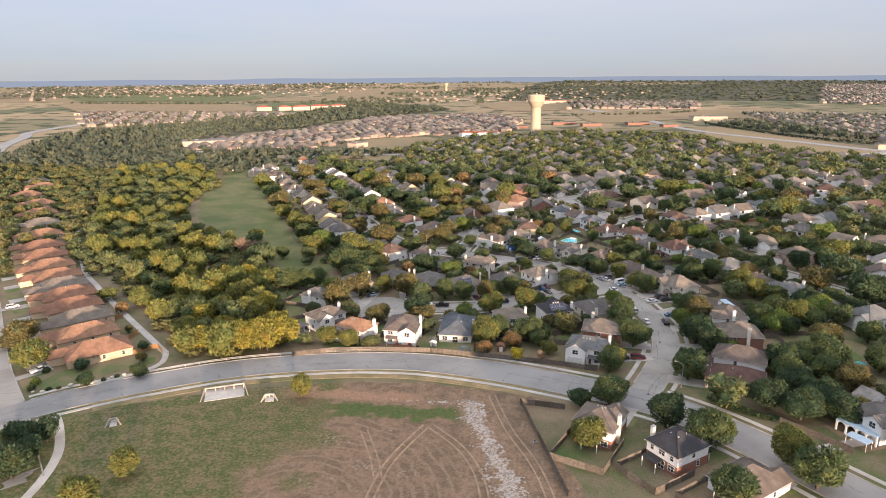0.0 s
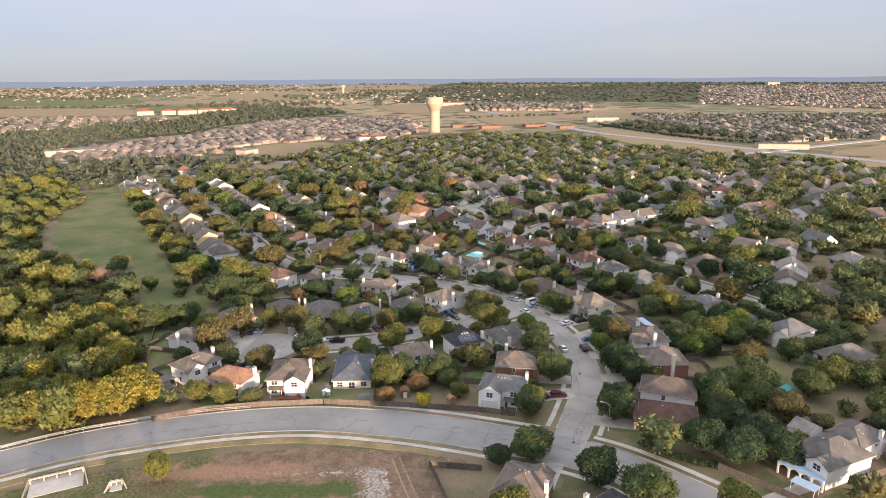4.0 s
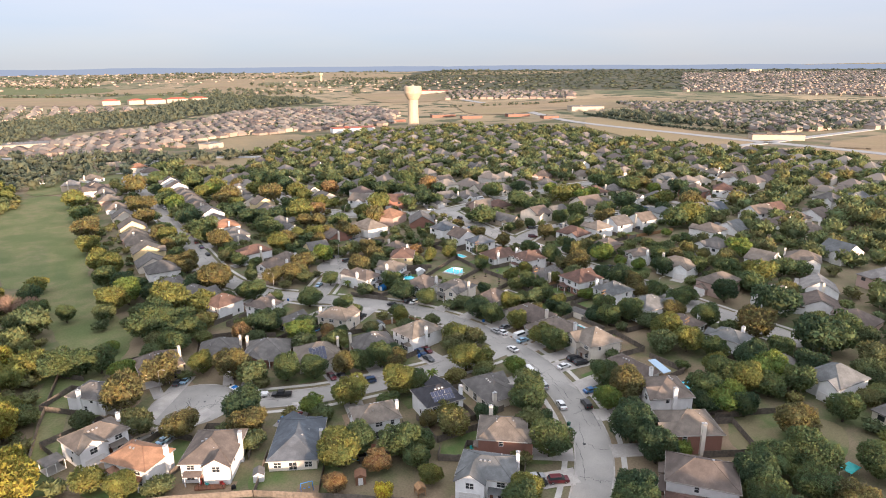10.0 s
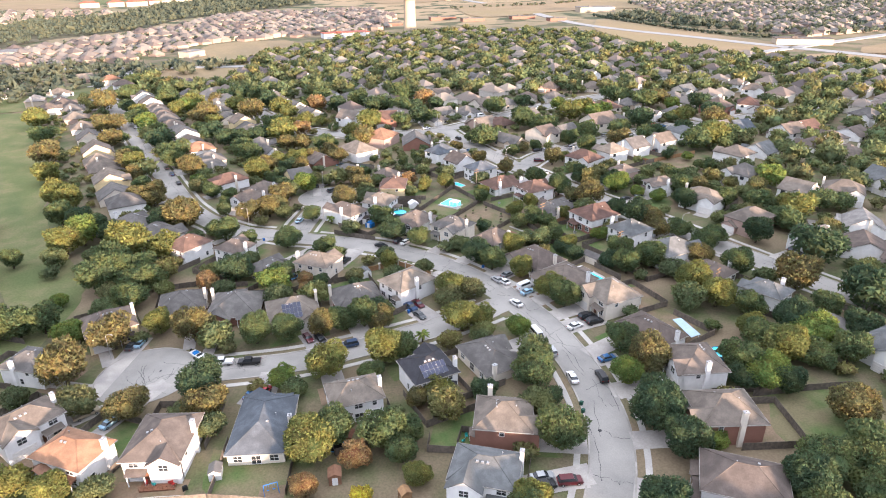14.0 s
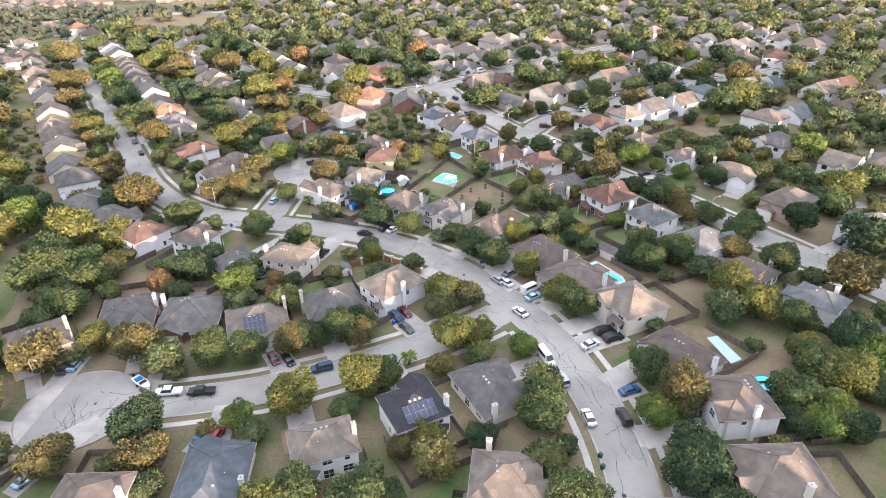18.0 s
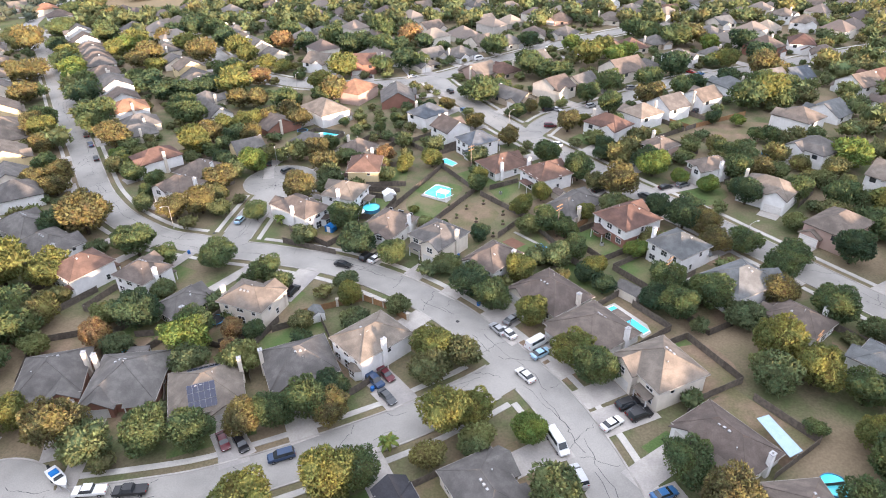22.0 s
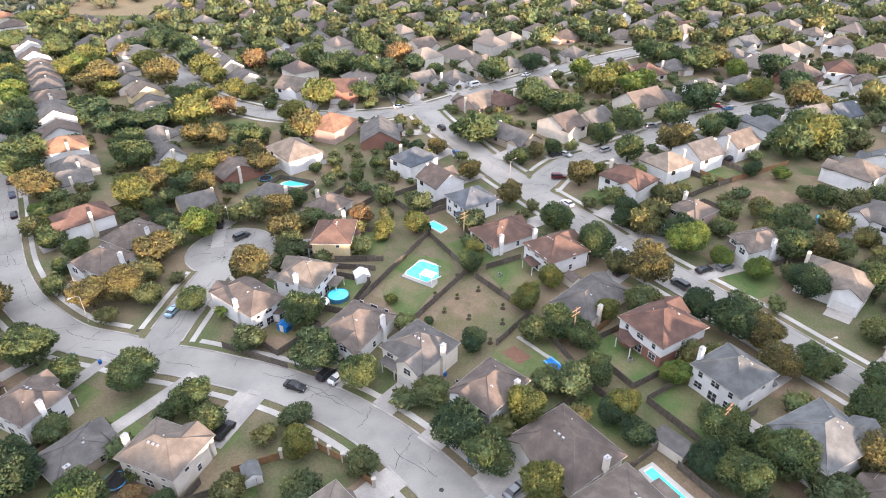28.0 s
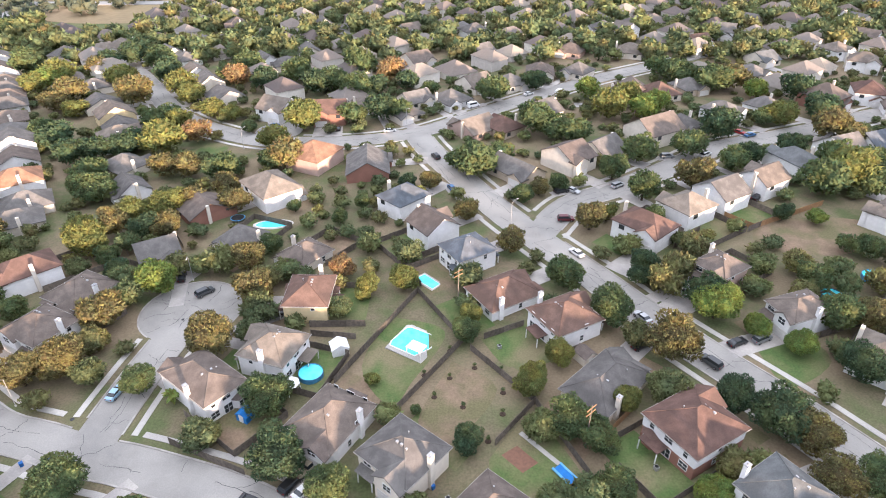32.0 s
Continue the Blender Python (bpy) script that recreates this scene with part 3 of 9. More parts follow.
def plate(xs, zs, hole, y0=-0.06, y1=0.02):
    """A flat frame in one piece: a grid of cells, those named in hole left open."""
    v, f = [], []
    nx, nz = len(xs), len(zs)
    for z in zs:
        v += [(x, y0, z) for x in xs]
    for z in zs:
        v += [(x, y1, z) for x in xs]
    k = nx * nz
    solid = {(i, j) for i in range(nx - 1) for j in range(nz - 1) if not hole(i, j)}
    for i, j in solid:
        a, b, c, d = j * nx + i, j * nx + i + 1, (j + 1) * nx + i + 1, (j + 1) * nx + i
        f.append((a, b, c, d))
        for (p, q), n in (((a, b), (i, j - 1)), ((b, c), (i + 1, j)), ((c, d), (i, j + 1)), ((d, a), (i - 1, j))):
            if n not in solid:
                f.append((q, p, p + k, q + k))
    return v, f


def window_meshes(w, h, lights=2):
    t, m = 0.09, 0.03
    xs = [-w / 2 - t, -w / 2]
    for i in range(1, lights):
        xs += [-w / 2 + w * i / lights - m, -w / 2 + w * i / lights + m]
    xs += [w / 2, w / 2 + t]
    zs = [-t, 0, h * 0.5 - m, h * 0.5 + m, h, h + t]
    v, f = plate(xs, zs, lambda i, j: i % 2 == 1 and j % 2 == 1)
    g = Build().face((-w / 2, -0.02, 0), (w / 2, -0.02, 0), (w / 2, -0.02, h), (-w / 2, -0.02, h))
    return mesh("window_frame", v, f, M_TRIM), g.done("pane", M_GLASS)


WIN = {k: window_meshes(*k) for k in ((0.9, 1.4, 1), (1.7, 1.4, 2), (2.4, 1.4, 3), (0.7, 0.7, 1), (1.8, 2.0, 2))}


SMALLWIN = Build().box(-0.85, 0.85, -0.05, 0.02, 0, 1.4).done("window", M_GLASS)


def window(house, kind, x, y, z, turn):
    f, g = WIN[kind]
    w = part("window", f, house, m=pose(x, y, z, 0, 0, turn))
    part("pane", g, w)


def profile(points, x0, x1):
    """A strip: points (y, z) drawn out along x, in one piece."""
    n = len(points)
    v = [(x0, y, z) for y, z in points] + [(x1, y, z) for y, z in points]
    return v, [(i, i + n, i + n + 1, i + 1) for i in range(n - 1)]


def garage_mesh(w=4.8, h=2.2):
    pts = [(0.02, 0.0)]
    for i in range(4):
        a, b = h * i / 4, h * (i + 1) / 4
        pts += [(-0.05, a + 0.03), (-0.05, b - 0.03), (-0.015, b)]
    pts += [(-0.08, h + 0.01), (-0.08, h + 0.13), (0.02, h + 0.13)]
    v, f = profile(pts, -w / 2, w / 2)
    return mesh("garage_door", v, f, M_GARAGE)


GARAGE = garage_mesh()
dv, df = plate([-0.5, -0.36, -0.06, 0.06, 0.36, 0.5], [0, 0.2, 0.9, 1.1, 1.9, 2.1], lambda i, j: False)
dv = [(x, y + (0.0 if abs(x) > 0.45 or z in (0, 2.1) else 0.02), z) for x, y, z in dv]
DOOR = mesh("front_door", dv, df, M_DOOR)
VENT = Build().rod((0, 0, -0.3), (0, 0, 0.45), 0.07).rod((0, 0, 0.45), (0, 0, 0.55), 0.14).done("roof_vent", M_METAL)
BOXVENT = Build().box(-0.28, 0.28, -0.25, 0.25, -0.2, 0.22, 0.05).done("roof_vent", M_METAL)
CAP = Build().box(-0.46, 0.46, -0.58, 0.58, 0, 0.12).rod((0, 0, 0.1), (0, 0, 0.45), 0.16).done("chimney_cap", M_METAL)
ROOFNAME = dict(red="reddish-brown", brown="brown", grey="grey", tan="sandy tan", slate="blue-grey", blue="slate-blue", black="charcoal black", orange="orange-brown", white="pale grey")
WALLNAME = dict(white="white siding", cream="cream siding", tan="tan", yellow="yellow siding", pink="pinkish brick", brick="red brick")
HOUSES = []


def to_world(x, y, ang, u, v):
    a = radians(ang)
    return x + u * math.cos(a) - v * math.sin(a), y + u * math.sin(a) + v * math.cos(a)


def driveway(x, y, ang, u, v0, length, w=5.4):
    if any((Vector(to_world(x, y, ang, u, -v0 - length)) - p).length < 10 for p in LINES["collector"][0]) and y > -172 and x < 12:
        return                                     # these lots turn their back on the collector road
    if length > 15:
        w = 3.2
    n = max(2, int(length / 2.5))
    b = Build()
    for i in range(n):
        q = [to_world(x, y, ang, u + s * w / 2, -v0 - length * k / n) for s, k in ((-1, i), (-1, i + 1), (1, i + 1), (1, i))]
        c = Vector(((q[0][0] + q[2][0]) / 2, (q[0][1] + q[2][1]) / 2))
        if not any((p - c).length < lw / 2 - 0.2 for line, lw in LINES.values() for p in line) and not any(math.hypot(c.x - bx, c.y - by) < br + 0.4 for bx, by, br, o in BULBS):
            b.face(*[(px, py, ground_z(px, py) + 0.135) for px, py in q])
    if not b.f:
        return
    tagged(new("driveway", b.done("driveway", M_DRIVE)), "pale concrete driveway", "driveway", kind="structure")


def house(x, y, ang, w, d, eave, roof, wall, street):
    """A suburban house in full: walls, hip roof, front gable wing, chimney, windows and doors; its front faces local -y."""
    r = random.Random(int(x * 31 + y * 17))
    tall = eave > 4
    h = thing("house", x, y, ang, f"{'two' if tall else 'one'}-storey house, {WALLNAME[wall]} walls, {ROOFNAME[roof]} shingle roof", "house", "suburban houses")
    HOUSES.append((x, y, ang, w, d))
    wm = WALL[wall]
    up = WALL["white"] if wall == "brick" and tall and r.random() < 0.6 else wm
    body = Build().box(-w / 2, w / 2, -d / 2, d / 2, -1.2, eave - 0.05)
    if up is not wm:
        part("wall", Build().box(-w / 2, w / 2, -d / 2, d / 2, -1.2, 2.7).done("wall", wm), h)
        part("wall", Build().box(-w / 2 - 0.03, w / 2 + 0.03, -d / 2 - 0.03, d / 2 + 0.03, 2.7, eave - 0.05).done("wall", up), h, "white siding upper wall")
    else:
        part("wall", body.done("wall", wm), h)
    rise = min(w, d) * r.uniform(0.27, 0.32)
    rb, ends = hip_roof(w, d, eave, rise)
    ROOFS[x, y] = (ang, w, d, eave, rise)
    main = part("roof", rb.done("roof", ROOF[roof]), h)
    x0, x1, y0, y1, t = -w / 2 - 0.48, w / 2 + 0.48, -d / 2 - 0.48, d / 2 + 0.48, 0.05
    fb = Build().box(x0, x1, y0 - t, y0, eave - 0.27, eave - 0.03).box(x0, x1, y1, y1 + t, eave - 0.27, eave - 0.03).box(x0 - t, x0, y0 - t, y1 + t, eave - 0.27, eave - 0.03).box(x1, x1 + t, y0 - t, y1 + t, eave - 0.27, eave - 0.03)
    part("fascia", fb.done("fascia", M_FASCIA), main, "pale painted eaves board")
    rc = Build()
    cs = [(x0, y0, eave), (x1, y0, eave), (x1, y1, eave), (x0, y1, eave)]
    pe, qe = ends
    pairs = ((cs[0], pe), (cs[1], qe), (cs[2], qe), (cs[3], pe), (pe, qe)) if w >= d else ((cs[0], pe), (cs[1], pe), (cs[2], qe), (cs[3], qe), (pe, qe))
    for a, c in pairs:
        rc.rod(a, c, 0.09, n=5)
    part("ridge_cap", rc.done("ridge_cap", ROOF[roof]), main)
    # front wing with the garage
    side = r.choice((-1, 1))
    gw = min(w * 0.52, 6.4)
    gx = side * (w / 2 - gw / 2)
    out = r.uniform(0.8, 2.0)
    low = tall and r.random() < 0.35
    ge = 2.8 if (low or not tall) else eave
    grise = gw / 2 * 0.62
    y0 = -d / 2 - out
    wb = Build().box(gx - gw / 2, gx + gw / 2, y0, -d / 2 + 0.5, -1.2, ge)
    wb.face((gx - gw / 2, y0, ge), (gx + gw / 2, y0, ge), (gx, y0, ge + grise))
    wing = part("wing", wb.done("wing", wm), h, "garage wing")
    deep = -d / 2 + (grise / rise) * (min(w, d) / 2) * 0.98 + 0.3
    part("wing_roof", gable_roof(gx - gw / 2, gx + gw / 2, y0, deep if not low else -d / 2, ge, grise).done("wing_roof", ROOF[roof]), wing)
    part("garage_door", GARAGE, wing, m=pose(gx, y0, 0.1))
    if ge > 4:
        window(h, (1.7, 1.4, 2), gx, y0, 3.5, 0)
    part("front_door", DOOR, h, m=pose(-side * w * 0.12, -d / 2 - 0.03, 0.15))
    pp = Build().box(-side * w * 0.25 - 1.9, -side * w * 0.25 + 1.9, -d / 2 - 1.6, -d / 2, 2.55, 2.7, 0.0)
    pp.face((-side * w * 0.25 - 2.1, -d / 2 - 1.8, 2.71), (-side * w * 0.25 + 2.1, -d / 2 - 1.8, 2.71), (-side * w * 0.25 + 2.1, -d / 2, 3.3), (-side * w * 0.25 - 2.1, -d / 2, 3.3))
    porch = part("porch_roof", pp.done("porch_roof", ROOF[roof]), h)
    for s in (-1.7, 1.7):
        part("post", Build().box(-side * w * 0.25 + s - 0.09, -side * w * 0.25 + s + 0.09, -d / 2 - 1.5, -d / 2 - 1.32, -0.3, 2.56).done("post", M_TRIM), porch)
    window(h, (1.7, 1.4, 2), -side * w * 0.32, -d / 2 - 0.03, 0.9, 0)
    if tall:
        window(h, (1.7, 1.4, 2), -side * w * 0.3, -d / 2 - 0.03, 3.6, 0)
    for u in (-0.32, 0.0, 0.32):
        if tall:
            window(h, (0.9, 1.4, 1) if u else (1.7, 1.4, 2), u * w, d / 2 + 0.03, 3.6, 180)
        window(h, (1.8, 2.0, 2) if u == 0 else (1.7, 1.4, 2), u * w, d / 2 + 0.03, 0.25 if u == 0 else 0.9, 180)
    for s in (-1, 1):
        for z in ((0.9, 3.6) if tall else (0.9,)):
            if r.random() < 0.75:
                window(h, (0.9, 1.4, 1), s * (w / 2 + 0.03), r.uniform(-0.3, 0.3) * d, z, 90 * s)
    # chimney
    if r.random() < 0.85:
        s, v = r.choice((-1, 1)), r.uniform(0.0, 0.35) * d
        ch = Build().box(s * (w / 2 + 0.3) - 0.38, s * (w / 2 + 0.3) + 0.38, v - 0.5, v + 0.5, -0.8, eave + rise * 0.75 + 0.5)
        c = part("chimney", ch.done("chimney", wm if wall not in ("yellow", "brick", "pink") else WALL["cream"]), h)
        part("chimney_cap", CAP, c, m=pose(s * (w / 2 + 0.3), v, eave + rise * 0.75 + 0.5))
    u0, v = r.uniform(-0.2, 0.0) * w, r.choice((-1, 1)) * r.uniform(0.08, 0.16) * d
    for k in range(3):
        u = u0 + k * 1.0
        zz = eave + rise * (1 - max(abs(v) / (d / 2), abs(u) / (w / 2)))
        part("roof_vent", BOXVENT, main, m=pose(u, v, zz + 0.02))
    u, v = r.uniform(-0.25, 0.25) * w, r.uniform(-0.28, 0.28) * d
    part("roof_vent", VENT, main, m=pose(u, v, eave + rise * (1 - max(abs(v) / (d / 2), abs(u) / (w / 2))) + 0.05))
    # bay window at the back of some
    if tall and r.random() < 0.5:
        u = r.choice((-1, 1)) * w * 0.3
        bb = Build()
        foot = [(u - 1.7, d / 2), (u - 1.0, d / 2 + 1.1), (u + 1.0, d / 2 + 1.1), (u + 1.7, d / 2)]
        for (ax, ay), (cx, cy) in zip(foot, foot[1:]):
            bb.face((cx, cy, -0.5), (ax, ay, -0.5), (ax, ay, 2.6), (cx, cy, 2.6))
        bay = part("bay", bb.done("bay", wm), h, "bay window wall")
        rf = Build()
        eav = [(u - 2.0, d / 2), (u - 1.15, d / 2 + 1.4), (u + 1.15, d / 2 + 1.4), (u + 2.0, d / 2)]
        for (ax, ay), (cx, cy) in zip(eav, eav[1:]):
            rf.face((cx, cy, 2.58), (ax, ay, 2.58), (u, d / 2, 3.5))
        rf.face(*[(ax, ay, 2.575) for ax, ay in eav])
        part("bay_roof", rf.done("bay_roof", ROOF[roof]), bay)
        window(h, (1.7, 1.4, 2), u, d / 2 + 1.13, 0.8, 180)
    # patio cover at the back of some
    if r.random() < 0.35:
        u = r.uniform(-0.2, 0.2) * w
        pb = Build().box(u - 2.2, u + 2.2, d / 2, d / 2 + 2.8, 2.45, 2.6)
        cover = part("patio_cover", pb.done("patio_cover", ROOF[roof]), h)
        for s in (-2.0, 2.0):
            part("post", Build().box(u + s - 0.08, u + s + 0.08, d / 2 + 2.5, d / 2 + 2.66, -0.5, 2.46).done("post", M_TRIM), cover)
    gap = street - d / 2 - out - 4.4
    if 2 < gap < 30:
        driveway(x, y, ang, gx, d / 2 + out, gap + 0.6)
    return h


def small_house(x, y, ang, w, d, eave, roof, wall, street):
    """A house farther off: walls, roof, wing, chimney, a few windows."""
    r = random.Random(int(x * 31 + y * 17))
    tall = eave > 4
    h = thing("house", x, y, ang, f"{'two' if tall else 'one'}-storey house, {WALLNAME[wall]} walls, {ROOFNAME[roof]} shingle roof, among trees", "house", "suburban houses")
    HOUSES.append((x, y, ang, w, d))
    wm = WALL[wall]
    part("wall", Build().box(-w / 2, w / 2, -d / 2, d / 2, -1.2, eave - 0.05).done("wall", wm), h)
    rise = min(w, d) * r.uniform(0.28, 0.34)
    if wall == "yellow" or r.random() < 0.4:           # gable ends to the sides
        for u in (-w / 2, w / 2):
            part("gable", Build().face((u, -d / 2, eave - 0.05), (u, d / 2, eave - 0.05), (u, 0, eave + rise)).done("gable", wm), h)
        part("roof", gable_roof(-d / 2, d / 2, -w / 2, w / 2 + 0.4, eave, rise).done("roof", ROOF[roof]), h, m=pose(0, 0, 0, 0, 0, -90))
    else:
        rb, ends = hip_roof(w, d, eave, rise)
        part("roof", rb.done("roof", ROOF[roof]), h)
    side, gw = r.choice((-1, 1)), min(w * 0.5, 6.0)
    gx, y0, ge = side * (w / 2 - gw / 2), -d / 2 - 1.2, eave if r.random() < 0.6 else 2.8
    gr = gw / 2 * 0.6
    wb = Build().box(gx - gw / 2, gx + gw / 2, y0, -d / 2 + 0.5, -1.2, ge)
    wb.face((gx - gw / 2, y0, ge), (gx + gw / 2, y0, ge), (gx, y0, ge + gr))
    wing = part("wing", wb.done("wing", wm), h)
    part("wing_roof", gable_roof(gx - gw / 2, gx + gw / 2, y0, -d / 2 + (2.2 if ge == eave else 0), ge, gr).done("wing_roof", ROOF[roof]), wing)
    part("garage_door", GARAGE, wing, m=pose(gx, y0, 0.1))
    for u, v, t in ((-side * w * 0.28, -d / 2 - 0.02, 0), (0.25 * w, d / 2 + 0.02, 180)):
        part("window", SMALLWIN, h, m=pose(u, v, eave - 2.0, 0, 0, t))
    if r.random() < 0.7:
        s = r.choice((-1, 1))
        part("chimney", Build().box(s * (w / 2 + 0.3) - 0.38, s * (w / 2 + 0.3) + 0.38, 0.5, 1.4, -0.8, eave + rise * 0.75 + 0.5).done("chimney", WALL["cream"]), h)
    gap = street - d / 2 - 1.2 - 4.4
    if 2 < gap < 25:
        driveway(x, y, ang, gx, d / 2 + 1.2, gap + 0.5)


def estate_house(x, y, ang):
    """A long low house of the western estate."""
    r = random.Random(int(x * 13 + y * 7))
    roof = r.choice(("orange", "orange", "orange", "tan", "orange"))
    h = thing("house", x, y, 278 + ang, f"long one-storey house with tan walls and {ROOFNAME[roof]} hip roof", "house", "western estate houses")
    HOUSES.append((x, y, 278 + ang, 12.5, 24))
    part("wall", Build().box(-6.3, 6.3, -9, 11, -1.2, 2.85).done("wall", WALL["estate"]), h)
    rb, _ = hip_roof(12.6, 20, 2.9, 3.5)
    m = part("roof", rb.done("roof", ROOF[roof]), h, m=pose(0, 1, 0))
    s = r.choice((-1, 1))
    part("wing", Build().box(s * 2.6 - 3.1, s * 2.6 + 3.1, -14, -8.5, -1.2, 2.75).done("wing", WALL["estate"]), h)
    gb, _ = hip_roof(6.2, 9, 2.8, 1.9)
    part("wing_roof", gb.done("wing_roof", ROOF[roof]), h, m=pose(s * 2.6, -9.6, 0))
    part("garage_door", GARAGE, h, m=pose(s * 2.6, -14, 0.1))
    for u in (-3, 3):
        window(h, (1.7, 1.4, 2), u, 11.02, 0.9, 180)
    for v in (-4, 2, 8):
        window(h, (0.9, 1.4, 1), 6.32, v, 0.9, 90)
    for v in (-1, 4):
        part("roof_vent", VENT, m, m=pose(0.8, v, 6.0))
    driveway(x, y, 278 + ang, s * 2.6, 14, 6.0)


# ---- trees ----
def leaf_cloud(seed, leaves, size, blobs=9, flat=0.85):
    """Leaf sprays on many small clumps that bulge from a few large lobes, for a crown of radius 1 that is centred on its own middle."""
    r = np.random.RandomState(seed)
    lobes = [(0.0, 0.0, -0.06, 0.7)]
    for i in range(2 if blobs < 4 else 6):
        a, e, q = i * (1.05 if blobs > 3 else 3.1) + r.uniform(0, 0.7), r.uniform(-0.5, 0.8), r.uniform(0.34, 0.54)
        lobes.append((q * math.cos(a) * math.cos(e), q * math.sin(a) * math.cos(e), q * math.sin(e) * flat, r.uniform(0.36, 0.5)))
    balls = list(lobes)
    for k in range(blobs * 3):
        x, y, z, q = lobes[r.randint(len(lobes))]
        d = r.normal(size=3)
        d[2] = d[2] * 0.8 + 0.15
        d /= np.linalg.norm(d)
        g = r.uniform(0.12, 0.23) * (1.0 if blobs > 6 else 1.4)
        balls.append((x + d[0] * (q - g * 0.3), y + d[1] * (q - g * 0.3), z + d[2] * (q - g * 0.3) * flat, g))
    balls = np.array(balls)
    w = balls[:, 3] ** 1.8
    many = leaves * 4
    C = balls[r.choice(len(balls), many, p=w / w.sum())]
    nrm = r.normal(size=(many, 3))
    nrm /= np.linalg.norm(nrm, axis=1)[:, None]
    c = C[:, :3] + nrm * (C[:, 3] * r.uniform(0.84, 1.1, many))[:, None] * np.array([1, 1, flat])
    deep = np.linalg.norm((c[:, None, :] - balls[None, :, :3]) / np.array([1, 1, flat]), axis=2) / balls[None, :, 3]
    seen = np.where((deep.min(axis=1) > 0.8) & (c[:, 2] > -0.82 * flat))[0]
    seen = seen[np.arange(leaves) % len(seen)]
    c, nrm = c[seen], nrm[seen]
    # half of them flat sprays on the skin, half blades that reach out and up
    way = nrm * 0.8 + r.normal(size=(leaves, 3)) * 0.6 + np.array([0, 0, 0.25])
    way /= np.linalg.norm(way, axis=1)[:, None]
    n2 = nrm + r.normal(size=(leaves, 3)) * 0.45
    t = np.cross(n2, r.normal(size=(leaves, 3)))
    blade = (np.arange(leaves) % 5 < 3)[:, None]
    t = np.where(blade, way, t / np.linalg.norm(t, axis=1)[:, None])
    b = np.cross(t, np.where(blade, r.normal(size=(leaves, 3)), n2))
    b /= np.linalg.norm(b, axis=1)[:, None]
    s = (size * r.uniform(0.6, 1.45, leaves))[:, None]
    v = np.stack([c - t * s * 0.7 - b * s * 0.6, c - t * s * 0.5 + b * s * 0.75, c + t * s * np.where(blade, 1.5, 0.9)], 1)
    # shaded inner boughs of each lobe
    ico = [(0, 0, 1), (0.894, 0, 0.447), (0.276, 0.851, 0.447), (-0.724, 0.526, 0.447), (-0.724, -0.526, 0.447), (0.276, -0.851, 0.447),
           (0.724, 0.526, -0.447), (-0.276, 0.851, -0.447), (-0.894, 0, -0.447), (-0.276, -0.851, -0.447), (0.724, -0.526, -0.447), (0, 0, -1)]
    tri = [(0, 1, 2), (0, 2, 3), (0, 3, 4), (0, 4, 5), (0, 5, 1), (1, 6, 2), (2, 7, 3), (3, 8, 4), (4, 9, 5), (5, 10, 1), (6, 7, 2), (7, 8, 3), (8, 9, 4), (9, 10, 5), (10, 6, 1),
           (11, 7, 6), (11, 8, 7), (11, 9, 8), (11, 10, 9), (11, 6, 10)]
    hv, hf = [], []
    for x, y, z, q in lobes[:1] if blobs < 4 else lobes:
        k = len(hv)
        hv += [(x + a * q * 0.82, y + bb * q * 0.82, z + cc * q * 0.82 * flat) for a, bb, cc in ico]
        hf += [(k + i, k + j, k + m) for i, j, m in tri]
    return v.reshape(-1, 3), np.array(hv), hf


def crown_mesh(seed, leaves, size, material, blobs=9, flat=0.85):
    v, hv, hf = leaf_cloud(seed, leaves, size, blobs, flat)
    n = len(v)
    return mesh("crown", v.tolist() + hv.tolist(), [(i, i + 1, i + 2) for i in range(0, n, 3)] + [(a + n, b + n, c + n) for a, b, c in hf], material)


def trunk_mesh(seed):
    r = random.Random(seed)
    b = Build()
    b.rod((0, 0, -0.3), (0.02, 0.01, 0.45), 0.075, 0.055)
    for i in range(6):
        a = i * 1.05 + r.uniform(0, 0.5)
        q = r.uniform(0.35, 0.55)
        mid = (math.cos(a) * q * 0.45, math.sin(a) * q * 0.45, 0.72)
        b.rod((0.02, 0.01, 0.42), mid, 0.045, 0.03, 5).rod(mid, (math.cos(a) * q, math.sin(a) * q, 1.05 + r.uniform(0, 0.3)), 0.03, 0.012, 5)
    return b.done("trunk", M_BARK, True)


TRUNKS = [trunk_mesh(i) for i in range(4)]
CROWNS = {}
TREES = []
FAR_TREES = {}
TREENAME = dict(green="green leafy tree", yellowing="tree with yellow-green leaves", autumn="tree turning bronze and olive in autumn", dark="dark green dense oak tree",
                bright="bright fresh green tree", orange="small tree in orange autumn leaf", gold="small golden yellow tree", olive="tall creekside tree with low sun painted into yellow-olive leaves")


